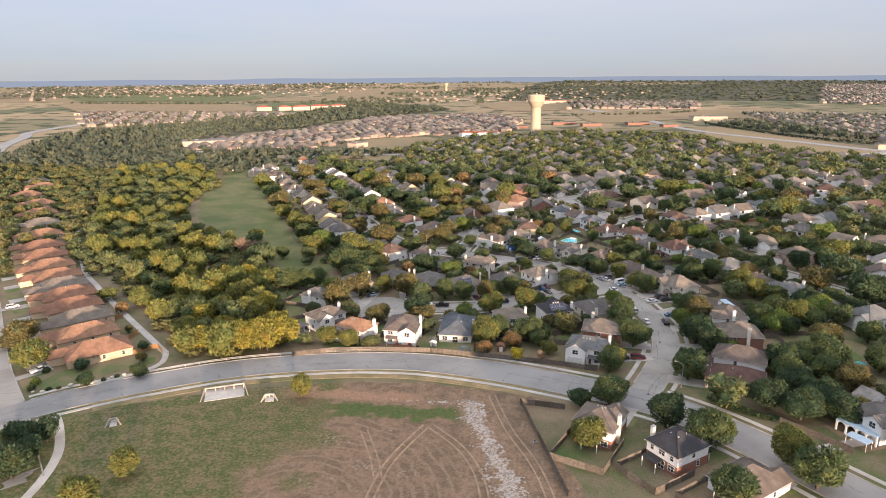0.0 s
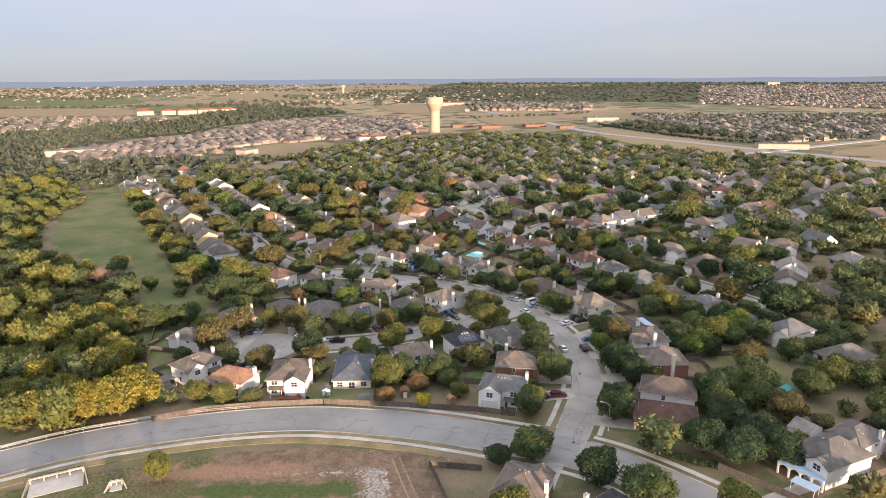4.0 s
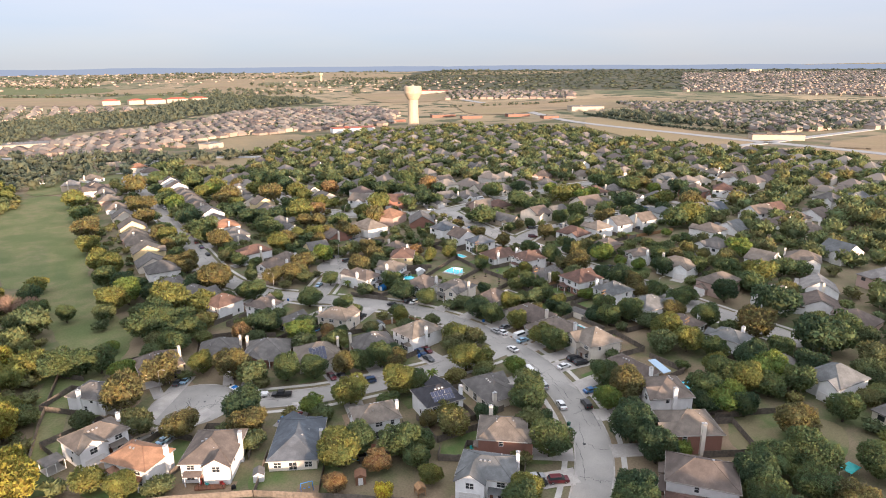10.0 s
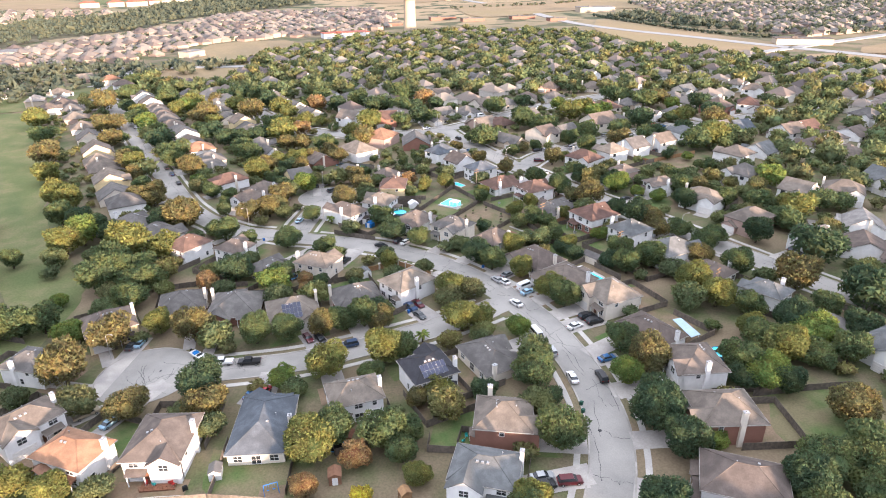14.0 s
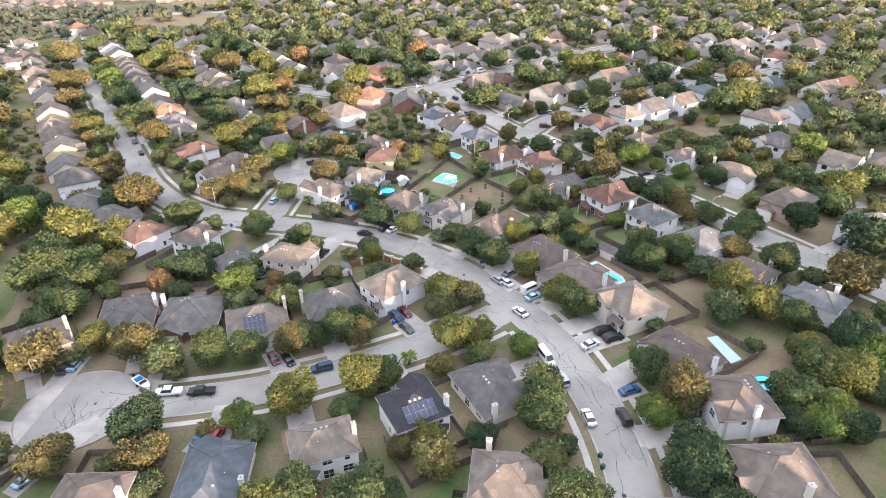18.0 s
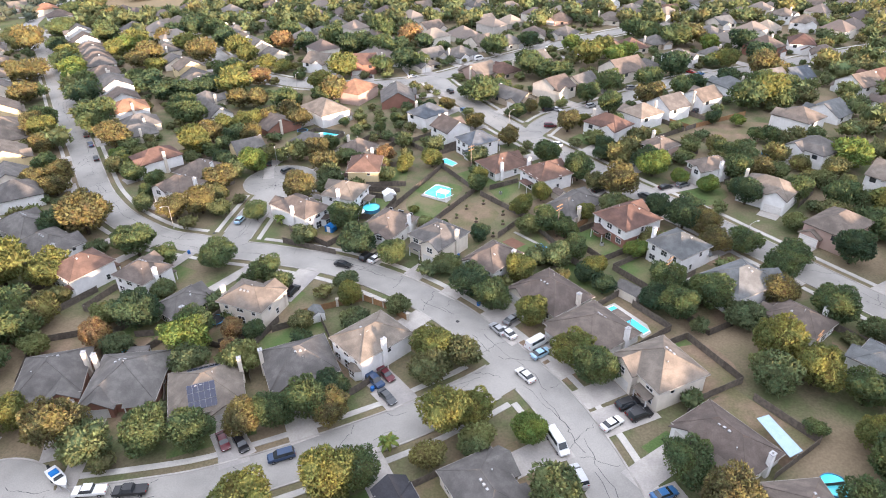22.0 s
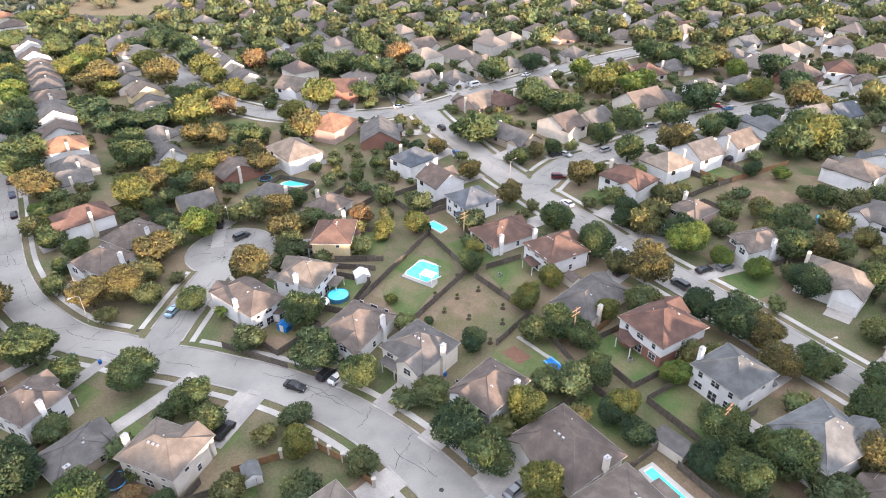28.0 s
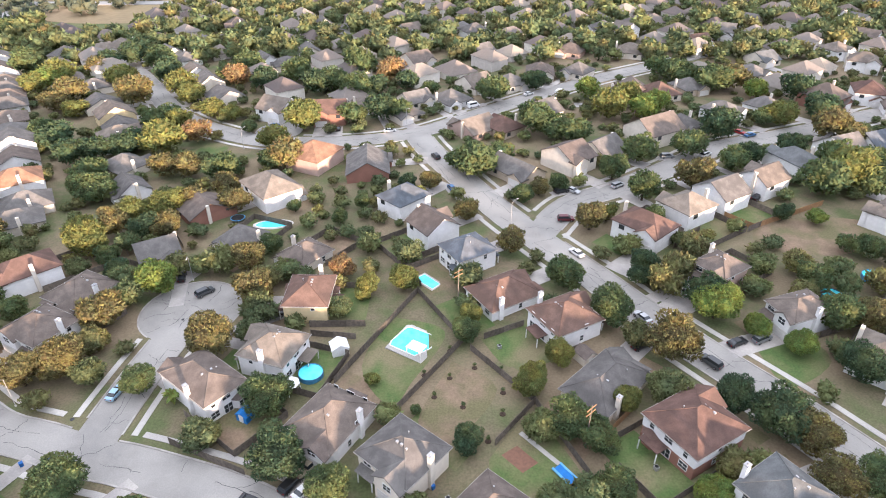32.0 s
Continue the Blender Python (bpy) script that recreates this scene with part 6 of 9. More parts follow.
def car_meshes(kind, colour):
    if (kind, colour) in CAR:
        return CAR[kind, colour]
    length, w, st, lo, hi, top = SHAPE[kind]
    v, f = [], []
    for x, z0, z1 in st:
        k = 0.88 if x in (st[0][0], st[-1][0]) else 1.0
        y = w / 2 * k
        v += [(x, -y * 0.92, z0), (x, -y, (z0 + z1) / 2), (x, -y * 0.93, z1), (x, y * 0.93, z1), (x, y, (z0 + z1) / 2), (x, y * 0.92, z0)]
    for i in range(len(st) - 1):
        for j in range(6):
            f.append((i * 6 + j, i * 6 + (j + 1) % 6, (i + 1) * 6 + (j + 1) % 6, (i + 1) * 6 + j))
    f += [tuple(range(5, -1, -1)), tuple(range((len(st) - 1) * 6, len(st) * 6))]
    body = mesh("body", v, [tuple(reversed(q)) for q in f], PAINT[colour])
    belt = st[2][2] - 0.02
    y0, y1 = w / 2 * 0.91, w / 2 * 0.74
    g = Build()
    a = [(lo[0], -y0, belt), (lo[1], -y0, belt), (lo[1], y0, belt), (lo[0], y0, belt)]
    b = [(hi[0], -y1, top - 0.05), (hi[1], -y1, top - 0.05), (hi[1], y1, top - 0.05), (hi[0], y1, top - 0.05)]
    v = a + b
    glass = mesh("greenhouse", v, [(0, 1, 5, 4), (1, 2, 6, 5), (2, 3, 7, 6), (3, 0, 4, 7), (4, 5, 6, 7)], M_GLASS if kind != "van" else PAINT[colour])
    roof = Build().box(hi[0] - 0.06, hi[1] + 0.06, -y1 - 0.03, y1 + 0.03, top - 0.06, top, 0.05).done("roof_panel", PAINT[colour])
    tb = Build().rod((0, -0.12, 0), (0, 0.12, 0), 0.34, n=12).rod((0, -0.13, 0), (0, 0.13, 0), 0.2, n=8)
    t = tb.done("wheel", M_RUBBER)
    t.materials.append(M_RIM)
    t.polygons.foreach_set("material_index", [0] * 14 + [1] * 10)
    m = None
    hl = Build().box(-0.06, 0.06, -0.2, 0.2, -0.08, 0.08, 0.02)
    CAR[kind, colour] = body, glass, roof, t, m, hl.done("headlight", M_LAMPW), Build().box(-0.05, 0.05, -0.14, 0.14, -0.1, 0.1, 0.01).done("taillight", M_LAMPR)
    return CAR[kind, colour]


CARNAME = dict(sedan="sedan", suv="sport utility car", pickup="pickup truck", van="tall van")


PAVED = []


def paving(x, y, ang):
    """A concrete driveway from a car that stands off the street to the kerb."""
    p = Vector((x, y))
    gap, q, w = min((((c - p).length - w / 2, c, w) for line, w in LINES.values() for c in line), key=lambda g: g[0])
    if not 0.3 < gap < 22 or any(math.hypot(x - a, y - b) < r for a, b, r, o in BULBS):
        return
    a = radians(ang)
    d = Vector((math.cos(a), math.sin(a)))
    if d.dot(q - p) < 0:
        d = -d
    if any((s - p).length < 3.4 for s in PAVED):
        wide = [s for s in PAVED if (s - p).length < 3.4][0]
        n = Vector((-d.y, d.x))
        if abs((p - wide).dot(n)) < 1.6:
            return
    PAVED.append(p)
    reach = gap / max(0.45, d.dot((q - p).normalized())) - 0.2
    n = Vector((-d.y, d.x)) * 1.75
    b = Build()
    k = max(3, int((reach + 3.5) / 2))
    lift = 0.14 + 0.004 * (len(PAVED) % 5)
    for i in range(k):
        s, t = -3.5 + (reach + 3.5) * i / k, -3.5 + (reach + 3.5) * (i + 1) / k
        b.face(*[(v.x, v.y, ground_z(v.x, v.y) + lift) for v in (p + d * s + n, p + d * s - n, p + d * t - n, p + d * t + n)])
    tagged(new("driveway", b.done("driveway", M_DRIVE)), "pale concrete driveway under a parked car", "driveway", kind="structure")


def car(x, y, ang, colour, kind):
    body, glass, roof, tyre, rim, hl, tl = car_meshes(kind, colour)
    length, w, st, lo, hi, top = SHAPE[kind]
    c = thing("car", x, y, ang, f"parked {colour.replace('pale', 'pale ').replace('dark', 'dark ')} {CARNAME[kind]} on the paving", "car", "parked cars", z=ground_z(x, y) + (0.15 if kind != "x" else 0))
    c.location.z = ground_z(x, y) + 0.16
    paving(x, y, ang)
    part("body", body, c)
    cab = part("greenhouse" if kind != "van" else "cabin", glass, c, "dark glass" if kind != "van" else "")
    part("roof_panel", roof, c)
    if kind == "van":
        part("windscreen", mesh("windscreen", [(2.13, -0.8, 1.3), (2.13, 0.8, 1.3), (1.42, 0.7, 2.2), (1.42, -0.7, 2.2)], [(0, 1, 2, 3)], M_GLASS), c)
        for s in (-1, 1):
            part("side_window", mesh("side_window", [(-2.4, s * 0.94, 1.5), (1.3, s * 0.94, 1.5), (1.1, s * 0.82, 2.15), (-2.4, s * 0.82, 2.15)], [(0, 1, 2, 3) if s < 0 else (3, 2, 1, 0)], M_GLASS), c)
    for a in (-0.31, 0.31):
        for s in (-1, 1):
            part("wheel", tyre, c, m=pose(a * length, s * (w / 2 - 0.1), 0.34))
    for s in (-1, 1):
        part("headlight", hl, c, m=pose(st[-1][0] - 0.08, s * w * 0.3, st[-1][2] - 0.02))
        part("taillight", tl, c, m=pose(st[0][0] + 0.02, s * w * 0.34, st[0][2] - 0.05))


car(-20.8, -39.8, -24, "black", "sedan")
car(38.8, -95.2, 20, "black", "sedan")
car(40.2, -97.9, 20, "black", "suv")
car(48.3, -126.0, 14, "white", "suv")
car(-46.1, 22.0, 44, "darkgrey", "suv")
car(-54.0, 29.3, 100, "black", "sedan")
car(-54.4, -12.3, 76, "paleblue", "sedan")
car(-57.9, -29.8, -27, "navy", "pickup")
car(-12.4, -33.2, 53, "sand", "pickup")
car(-10.2, -34.3, 62, "blue", "sedan")
car(-14.8, -36.6, 55, "black", "suv")
car(-12.3, -37.9, 51, "white", "sedan")
car(-26.9, 11.4, 28, "black", "suv")
car(57.8, 3.9, 117, "silver", "sedan")
car(65.7, 3.2, 121, "white", "sedan")
car(70.1, 15.6, 29, "navy", "sedan")
car(71.5, 13.1, 37, "silver", "sedan")
car(80.9, -5.1, 25, "grey", "suv")
car(75.3, -5.9, 22, "black", "sedan")
car(67.3, -11.7, 122, "darkgrey", "suv")
car(58.3, -3.3, 32, "silver", "suv")
car(54.7, -5.6, 29, "black", "sedan")
car(76.1, -38.7, 19, "white", "sedan")
car(48.8, 32.0, 119, "white", "sedan")
car(49.5, 50.2, -1, "maroon", "suv")
car(51.7, 67.9, 20, "black", "suv")
car(55.2, 68.0, -46, "silver", "sedan")
car(69.8, 70.3, 33, "silver", "suv")
car(17.8, 73.2, -71, "blue", "sedan")
car(-4.0, 126.2, 15, "white", "sedan")
car(13.2, 99.1, 112, "black", "suv")
car(30.2, 149.5, 30, "white", "van")
car(55.2, 161.9, 36, "white", "sedan")
car(68.4, 161.2, 51, "white", "van")
car(126.3, 111.5, -45, "red", "sedan")
car(129.1, 108.6, 20, "blue", "sedan")
car(92.4, 91.1, 7, "grey", "suv")
car(-27.5, 130.7, 91, "black", "sedan")
car(-24.6, 131.0, 94, "black", "sedan")
car(106.1, 91.7, 35, "white", "suv")
car(-50.9, 136.7, 48, "blue", "sedan")
car(-91.3, 168.8, 45, "black", "suv")
car(-34.4, -49.0, 67, "black", "suv")
car(-32.2, -50.8, 66, "black", "suv")
car(-10.0, -84.2, -54, "navy", "pickup")
car(-7.6, -82.8, -55, "maroon", "sedan")
car(16.7, -70.4, 122, "silver", "sedan")
car(18.7, -71.9, 122, "white", "sedan")
car(20.2, -67.3, 41, "grey", "sedan")
car(24.6, -76.0, 35, "white", "van")
car(24.8, -79.3, 32, "paleblue", "sedan")
car(20.6, -85.6, 122, "white", "sedan")
car(-7.1, -89.3, -54, "darkgrey", "sedan")
car(-25.5, -102.5, -162, "navy", "suv")
car(23.8, -103.4, -72, "white", "van")
car(26.0, -110.6, 104, "silver", "suv")
car(29.0, -122.0, 97, "white", "sedan")
car(35.8, -122.4, 97, "black", "suv")
car(39.0, -115.1, 19, "blue", "sedan")
car(48.9, -125.6, 19, "silver", "suv")
car(38.7, -94.9, 21, "black", "suv")
car(39.9, -96.9, 28, "black", "sedan")
car(34.5, -99.6, 30, "white", "sedan")
car(-57.2, -108.1, -177, "white", "pickup")
car(-50.2, -108.4, -177, "black", "pickup")
car(-46.5, -121.8, 70, "blue", "sedan")
car(-43.6, -121.9, 76, "red", "pickup")
car(-82.0, -97.5, 84, "paleblue", "sedan")
car(-83.8, -98.8, 85, "darkgrey", "sedan")
car(-37.0, -98.3, -60, "maroon", "sedan")
car(-33.6, -99.0, -56, "black", "sedan")
car(-110.6, 11.4, -55, "navy", "sedan")
car(-119.3, 39.3, 120, "black", "sedan")
car(-127.2, 53.1, 122, "navy", "sedan")
car(-133.5, 63.2, 122, "black", "sedan")
car(-151.0, 92.7, 120, "grey", "sedan")
car(-184.2, 150.5, 120, "white", "sedan")
car(-232.6, 229.0, 123, "silver", "sedan")
car(109.3, 59.3, 36, "black", "suv")
car(-170.2, 126.1, 120, "silver", "sedan")
car(-240.1, 240.3, -57, "black", "sedan")
car(16.7, -152.6, 10, "silver", "sedan")
car(16.6, -154.9, 11, "black", "suv")
car(21.7, -154.1, 4, "maroon", "suv")
car(-82.4, -126.9, 43, "sand", "pickup")
car(-75.7, -130.1, 64, "paleblue", "sedan")
car(114.5, -62.2, 36, "grey", "suv")
car(128.6, -83.3, 29, "white", "sedan")
car(-171.8, -184.2, 58, "white", "pickup")
car(-197.8, -154.6, 39, "darkgrey", "suv")
car(-228.4, -132.5, 50, "white", "suv")
car(115.3, -58.5, 27, "darkgrey", "suv")


# ---- yards ----
def fence_panel(length, material):
    pts = []
    n = int(length / 0.4)
    for i in range(n):
        x = length * i / n
        pts += [(x, 0.0), (x + length / n * 0.82, 0.0), (x + length / n * 0.9, 0.02), (x + length / n * 0.98, 0.02)]
    v = [(x, y, z) for z in (-0.25, 1.83) for x, y in pts] + [(x, y + 0.05, z) for z in (-0.25, 1.83) for x, y in pts]
    k = len(pts)
    f = [(i, i + 1, k + i + 1, k + i) for i in range(k - 1)] + [(2 * k + i + 1, 2 * k + i, 3 * k + i, 3 * k + i + 1) for i in range(k - 1)] + [(k + i, k + i + 1, 3 * k + i + 1, 3 * k + i) for i in range(k - 1)]
    return mesh("panel", v, f, material)


PANEL = {k: fence_panel(4.8, m) for k, m in (("old", M_WOOD), ("new", M_NEWWOOD))}
POST = {k: Build().box(-0.06, 0.06, -0.06, 0.06, -0.3, 1.95).done("post", m) for k, m in (("old", M_WOOD), ("new", M_NEWWOOD))}
FENCED = []


def fence(pts, kind="old", label="weathered grey-brown board fence round a back yard", test=None):
    """A board fence along a line, in panels with posts between."""
    runs = []
    for (ax, ay), (bx, by) in zip(pts, pts[1:]):
        n = max(1, round(math.hypot(bx - ax, by - ay) / 4.8))
        for i in range(n):
            p = (ax + (bx - ax) * i / n, ay + (by - ay) * i / n)
            q = (ax + (bx - ax) * (i + 1) / n, ay + (by - ay) * (i + 1) / n)
            m = ((p[0] + q[0]) / 2, (p[1] + q[1]) / 2)
            if test and not test(m):
                continue
            runs.append((p, q))
            FENCED.append(m)
    if not runs:
        return
    f = thing("fence", *runs[0][0], 0, label, "fence", "garden fences")
    o = f.matrix_basis.inverted()
    for p, q in runs:
        d = math.hypot(q[0] - p[0], q[1] - p[1])
        m = pose(p[0], p[1], ground_z(*p), 0, 0, math.degrees(math.atan2(q[1] - p[1], q[0] - p[0]))) @ Matrix.Diagonal((d / 4.8, 1, 1, 1))
        part("panel", PANEL[kind], f, m=o @ m)
    for p, q in runs[::4]:
        part("post", POST[kind], f, m=o @ pose(p[0], p[1], ground_z(*p)))


def fence_ok(m):
    if inside(m, [(-12, -28), (22, -46), (42, -36), (34, 6), (14, 24), (-4, 20)]):
        return False
    p = Vector(m)
    if any((q - p).length < w / 2 + 3.6 for line, w in LINES.values() for q in line):
        return False
    if any(math.hypot(m[0] - a, m[1] - b) < 2.6 for a, b in FENCED):
        return False
    for hx, hy, ang, w, d in HOUSES:
        a = radians(-ang)
        u, v = (m[0] - hx) * math.cos(a) - (m[1] - hy) * math.sin(a), (m[0] - hx) * math.sin(a) + (m[1] - hy) * math.cos(a)
        if abs(u) < w / 2 + 0.4 and abs(v) < d / 2 + 0.4:
            return False
    return True


def lawn(x, y, ang, w, v0, v1, material, label):
    b = Build()
    nu, nv = 4, 4
    for i in range(nu):
        for j in range(nv):
            q = [to_world(x, y, ang, -w / 2 + w * s / nu, v0 + (v1 - v0) * t / nv) for s, t in ((i, j), (i + 1, j), (i + 1, j + 1), (i, j + 1))]
            b.face(*[(px, py, ground_z(px, py) + 0.045) for px, py in q])
    tagged(new("lawn", b.done("lawn", material)), label, "lawn", kind="structure")


for hx, hy, ang, w, d in [h for h in HOUSES if abs(h[0]) < 105 and -225 < h[1] < 62 and h[4] < 22]:
    r = random.Random(int(hx * 7 + hy * 3))
    back, half = d / 2 + r.uniform(8.5, 10.5), w / 2 + 1.6
    c = [to_world(hx, hy, ang, u, v) for u, v in ((-half, d * 0.1), (-half, back), (half, back), (half, d * 0.1))]
    fence(c, "new" if r.random() < 0.03 else "old", test=fence_ok)
    k = r.random()
    mat, lab = (M_LAWN, "green lawn in the back yard") if k < 0.38 else (M_DRY, "dry brown back yard lawn")
    if k < 0.8:
        lawn(hx, hy, ang, half * 2 - 0.3, d / 2, back - 0.2, mat, lab)
    k = r.random()
    if k < 0.7:
        lawn(hx, hy, ang, half * 2 - 0.5, -d / 2 - 6.5, -d / 2, M_LAWN if k < 0.35 else M_DRY, "front lawn of short grass")

for pts, mat, lab in (([(51.5, -79.5), (60.2, -79.0), (63.0, -88.5), (54.6, -93.8)], M_DRY, "dry brown back yard behind a board fence"), ([(14.2, -7.0), (22.8, -16.0), (12.1, -29.6), (7.0, -23.1)], M_DRY, "dry brown back yard with saplings"), ([(20.7, -0.1), (30.9, 1.0), (34.6, -6.8), (25.9, -9.6)], M_LAWN, "green back lawn"),
                      ([(78.8, -7.9), (90, -3.5), (92.4, -12.2), (80, -19)], M_LAWN, "green front lawn"), ([(-77.0, 114.2), (-70.9, 121.5), (-64.0, 116.5), (-70.7, 107.6)], M_LAWN, "green corner lawn"),
                      ([(70.8, -131.5), (86.1, -130.4), (97.1, -137.5), (87.3, -151.9), (71.7, -149.2), (66.3, -143.4)], M_LAWN, "large green back yard"), ([(-50.1, -139.4), (-30, -142.7), (-29.5, -153), (-47.6, -152)], M_LAWN, "green back lawn"),
                      ([(29.0, -22.0), (21.4, -30.6), (19.5, -36), (27, -45), (35.5, -40)], M_LAWN, "green back lawn with a garden path"), ([(0.4, 9.7), (-4.9, -7.3), (1.5, -19.0), (5.5, -13), (13, 3)], M_LAWN, "patchy green pool yard"), ([(100.8, 43.8), (120.6, 47.7), (136.8, 42.1), (119.0, 28.0), (98.4, 31.8)], M_DRY, "large dry yard")):
    patch("lawn", pts, 0.055, mat, lab, "lawn", step=2.5)
fence([(-28.4, -60.3), (-20.4, -57.4), (-14.3, -55.6), (-9.4, -58.9), (-3.4, -64.8)], "new", "red-brown board fence between pale columns")
fence([(-15.3, -186.2), (-2.6, -188.5)], label="weathered board fence at the edge of the vacant lot")
fence([(-15.0, -186.2), (-8.8, -207.5), (-3.1, -227.4)], label="weathered board fence beside the vacant lot")
fence([(-93.8, -161.8), (-80, -156.5), (-66.1, -154.4), (-47.2, -153.4), (-23.8, -156.6), (-3.6, -160.4), (8, -164)], label="weathered board fence along the collector road")
for pts in ([(6.9, 18.6), (-10.2, -11.9)], [(6.9, 18.6), (16.8, -1.0)], [(16.8, -1.0), (2.2, -21.2)], [(18.3, -3.8), (29.7, -20.2), (20.9, -30.1)], [(21.5, -0.4), (30.9, 3.7)], [(-17.2, 3.9), (-6.9, 2.0)], [(29.7, -20.2), (37.4, -41.1)]):
    fence(pts, label="weathered board fence between back yards")
fence([(-39.1, -25.9), (-23.4, -33.8)], "old", "pale grey board fence beside the sidewalk")
fence([(95.0, 49.1), (100.2, 41.9), (126.8, 54.7)], "new", "new orange-brown board fence round a large yard")
M_COLUMN = surface("pale_stone", (0.55, 0.5, 0.43), (0.48, 0.44, 0.38), 2.0, rough=0.9)
for x, y in ((-20.4, -57.2), (-14.3, -55.4), (-9.2, -58.8), (-3.4, -64.6), (-11.8, -57)):
    tagged(new("fence_column", Build().box(x - 0.3, x + 0.3, y - 0.3, y + 0.3, ground_z(x, y) - 0.3, ground_z(x, y) + 2.1).box(x - 0.38, x + 0.38, y - 0.38, y + 0.38, ground_z(x, y) + 2.1, ground_z(x, y) + 2.22).done("fence_column", M_COLUMN)),
           "pale stone fence column with a cap", "column", "stone columns")


fence([(52.7, -191.4), (59.2, -198.0), (65.1, -204.4)], "old", "weathered grey board fence beside the collector road")

# ---- pools, sheds and yard things ----
def pool(water, deck, label, depth=0.0):
    cx, cy = sum(p[0] for p in water) / len(water), sum(p[1] for p in water) / len(water)
    z = ground_z(cx, cy)
    e = thing("swimming_pool", cx, cy, 0, label, "swimming pool", z=z)
    loop = lambda pts, s=1.0: [(cx + (p[0] - cx) * s - cx, cy + (p[1] - cy) * s - cy) for p in pts]
    b = Build()
    d = loop(deck)
    n = len(d)
    b.v = [(x, y, 0.16) for x, y in d] + [(x, y, -0.3) for x, y in d]
    b.f = [tuple(range(n))] + [(n + i, n + (i + 1) % n, (i + 1) % n, i) for i in range(n)]
    part("deck", b.done("deck", M_CONC), e, "pale concrete surround")
    w = loop(water)
    n = len(w)
    m = Build()
    o = loop(water, 1.06)
    m.v = [(x, y, 0.2) for x, y in o] + [(x, y, 0.2) for x, y in w] + [(x, y, 0.1) for x, y in o] + [(x, y, 0.1) for x, y in w]
    m.f = [(i, (i + 1) % n, n + (i + 1) % n, n + i) for i in range(n)] + [(2 * n + i, 2 * n + (i + 1) % n, (i + 1) % n, i) for i in range(n)] + [(n + i, n + (i + 1) % n, 3 * n + (i + 1) % n, 3 * n + i) for i in range(n)]
    part("coping", m.done("coping", M_TRIM), e, "white coping")
    part("water", Build().face(*[(x, y, 0.175) for x, y in w]).done("water", M_POOL), e, "turquoise water")


def oval(cx, cy, rx, ry, turn=0.0, n=28, wob=0.0):
    t = radians(turn)
    out = []
    for i in range(n):
        a = 2 * math.pi * i / n
        k = 1 + wob * math.cos(2 * a + 0.6)
        x, y = rx * k * math.cos(a), ry * k * math.sin(a)
        out.append((cx + x * math.cos(t) - y * math.sin(t), cy + x * math.sin(t) + y * math.cos(t)))
    return out


def grow(pts, m):
    cx, cy = sum(p[0] for p in pts) / len(pts), sum(p[1] for p in pts) / len(pts)
    return [(p[0] + (p[0] - cx) / math.hypot(p[0] - cx, p[1] - cy) * m, p[1] + (p[1] - cy) / math.hypot(p[0] - cx, p[1] - cy) * m) for p in pts]


pool([(1.0, -1.0), (1.2, 0.4), (4.3, 4.6), (5.4, 4.9), (11.4, 1.2), (11.6, 0.2), (9.3, -2.6), (6.2, -4.6)], [(-0.2, -1.7), (4.4, 5.8), (5.6, 5.9), (12.6, 1.0), (12.3, -0.6), (7.6, -7.2)], "rectangular turquoise pool with a white deck in a fenced yard")
pool(oval(-35.8, 56.5, 4.6, 2.3, 8, wob=0.12), grow(oval(-35.8, 56.5, 4.6, 2.3, 8, wob=0.12), 0.9), "kidney-shaped green-blue pool in a back yard")
pool([(42.6, -64.9), (44.2, -64.0), (49.6, -73.2), (47.8, -74.4)], [(41.6, -64.4), (44.6, -62.8), (51.0, -73.2), (47.4, -75.8)], "long narrow bright blue pool beside a house")
pool(oval(-65.0, -71.2, 3.4, 1.7, -8, wob=0.1), grow(oval(-65.0, -71.2, 3.4, 1.7, -8), 0.7), "small blue pool behind a house")
pool([(6.3, 24.3), (8.7, 26.1), (12.4, 21.7), (10.5, 19.7)], [(5.6, 24.4), (8.7, 26.9), (13.2, 21.8), (10.4, 18.9)], "small deep blue pool beside a white deck")
M_LINER = surface("blue_liner", (0.08, 0.25, 0.42), (0.06, 0.2, 0.36), 1.5, rough=0.5)


def round_pool(x, y, r):
    e = thing("round_pool", x, y, 0, "round above-ground pool with bright blue water", "swimming pool", "above-ground pools")
    n = 24
    a = [(math.cos(2 * math.pi * i / n), math.sin(2 * math.pi * i / n)) for i in range(n)]
    b = Build()
    b.v = [(c * r, s * r, -0.2) for c, s in a] + [(c * r, s * r, 1.2) for c, s in a] + [(c * (r - 0.12), s * (r - 0.12), 1.2) for c, s in a] + [(c * (r - 0.12), s * (r - 0.12), 0.9) for c, s in a]
    b.f = [(k * n + i, k * n + (i + 1) % n, (k + 1) * n + (i + 1) % n, (k + 1) * n + i) for k in range(3) for i in range(n)]
    part("wall", b.done("wall", M_LINER), e)
    part("water", Build().face(*[(c * (r - 0.1), s * (r - 0.1), 1.05) for c, s in a]).done("water", M_POOL), e, "bright blue water")


for x, y, r in ((-15.3, -9.2, 2.6), (118.6, 16.4, 2.8), (104.2, 9.5, 2.4), (103.9, 2.0, 2.0), (66.5, -115.5, 2.4)):
    round_pool(x, y, r)


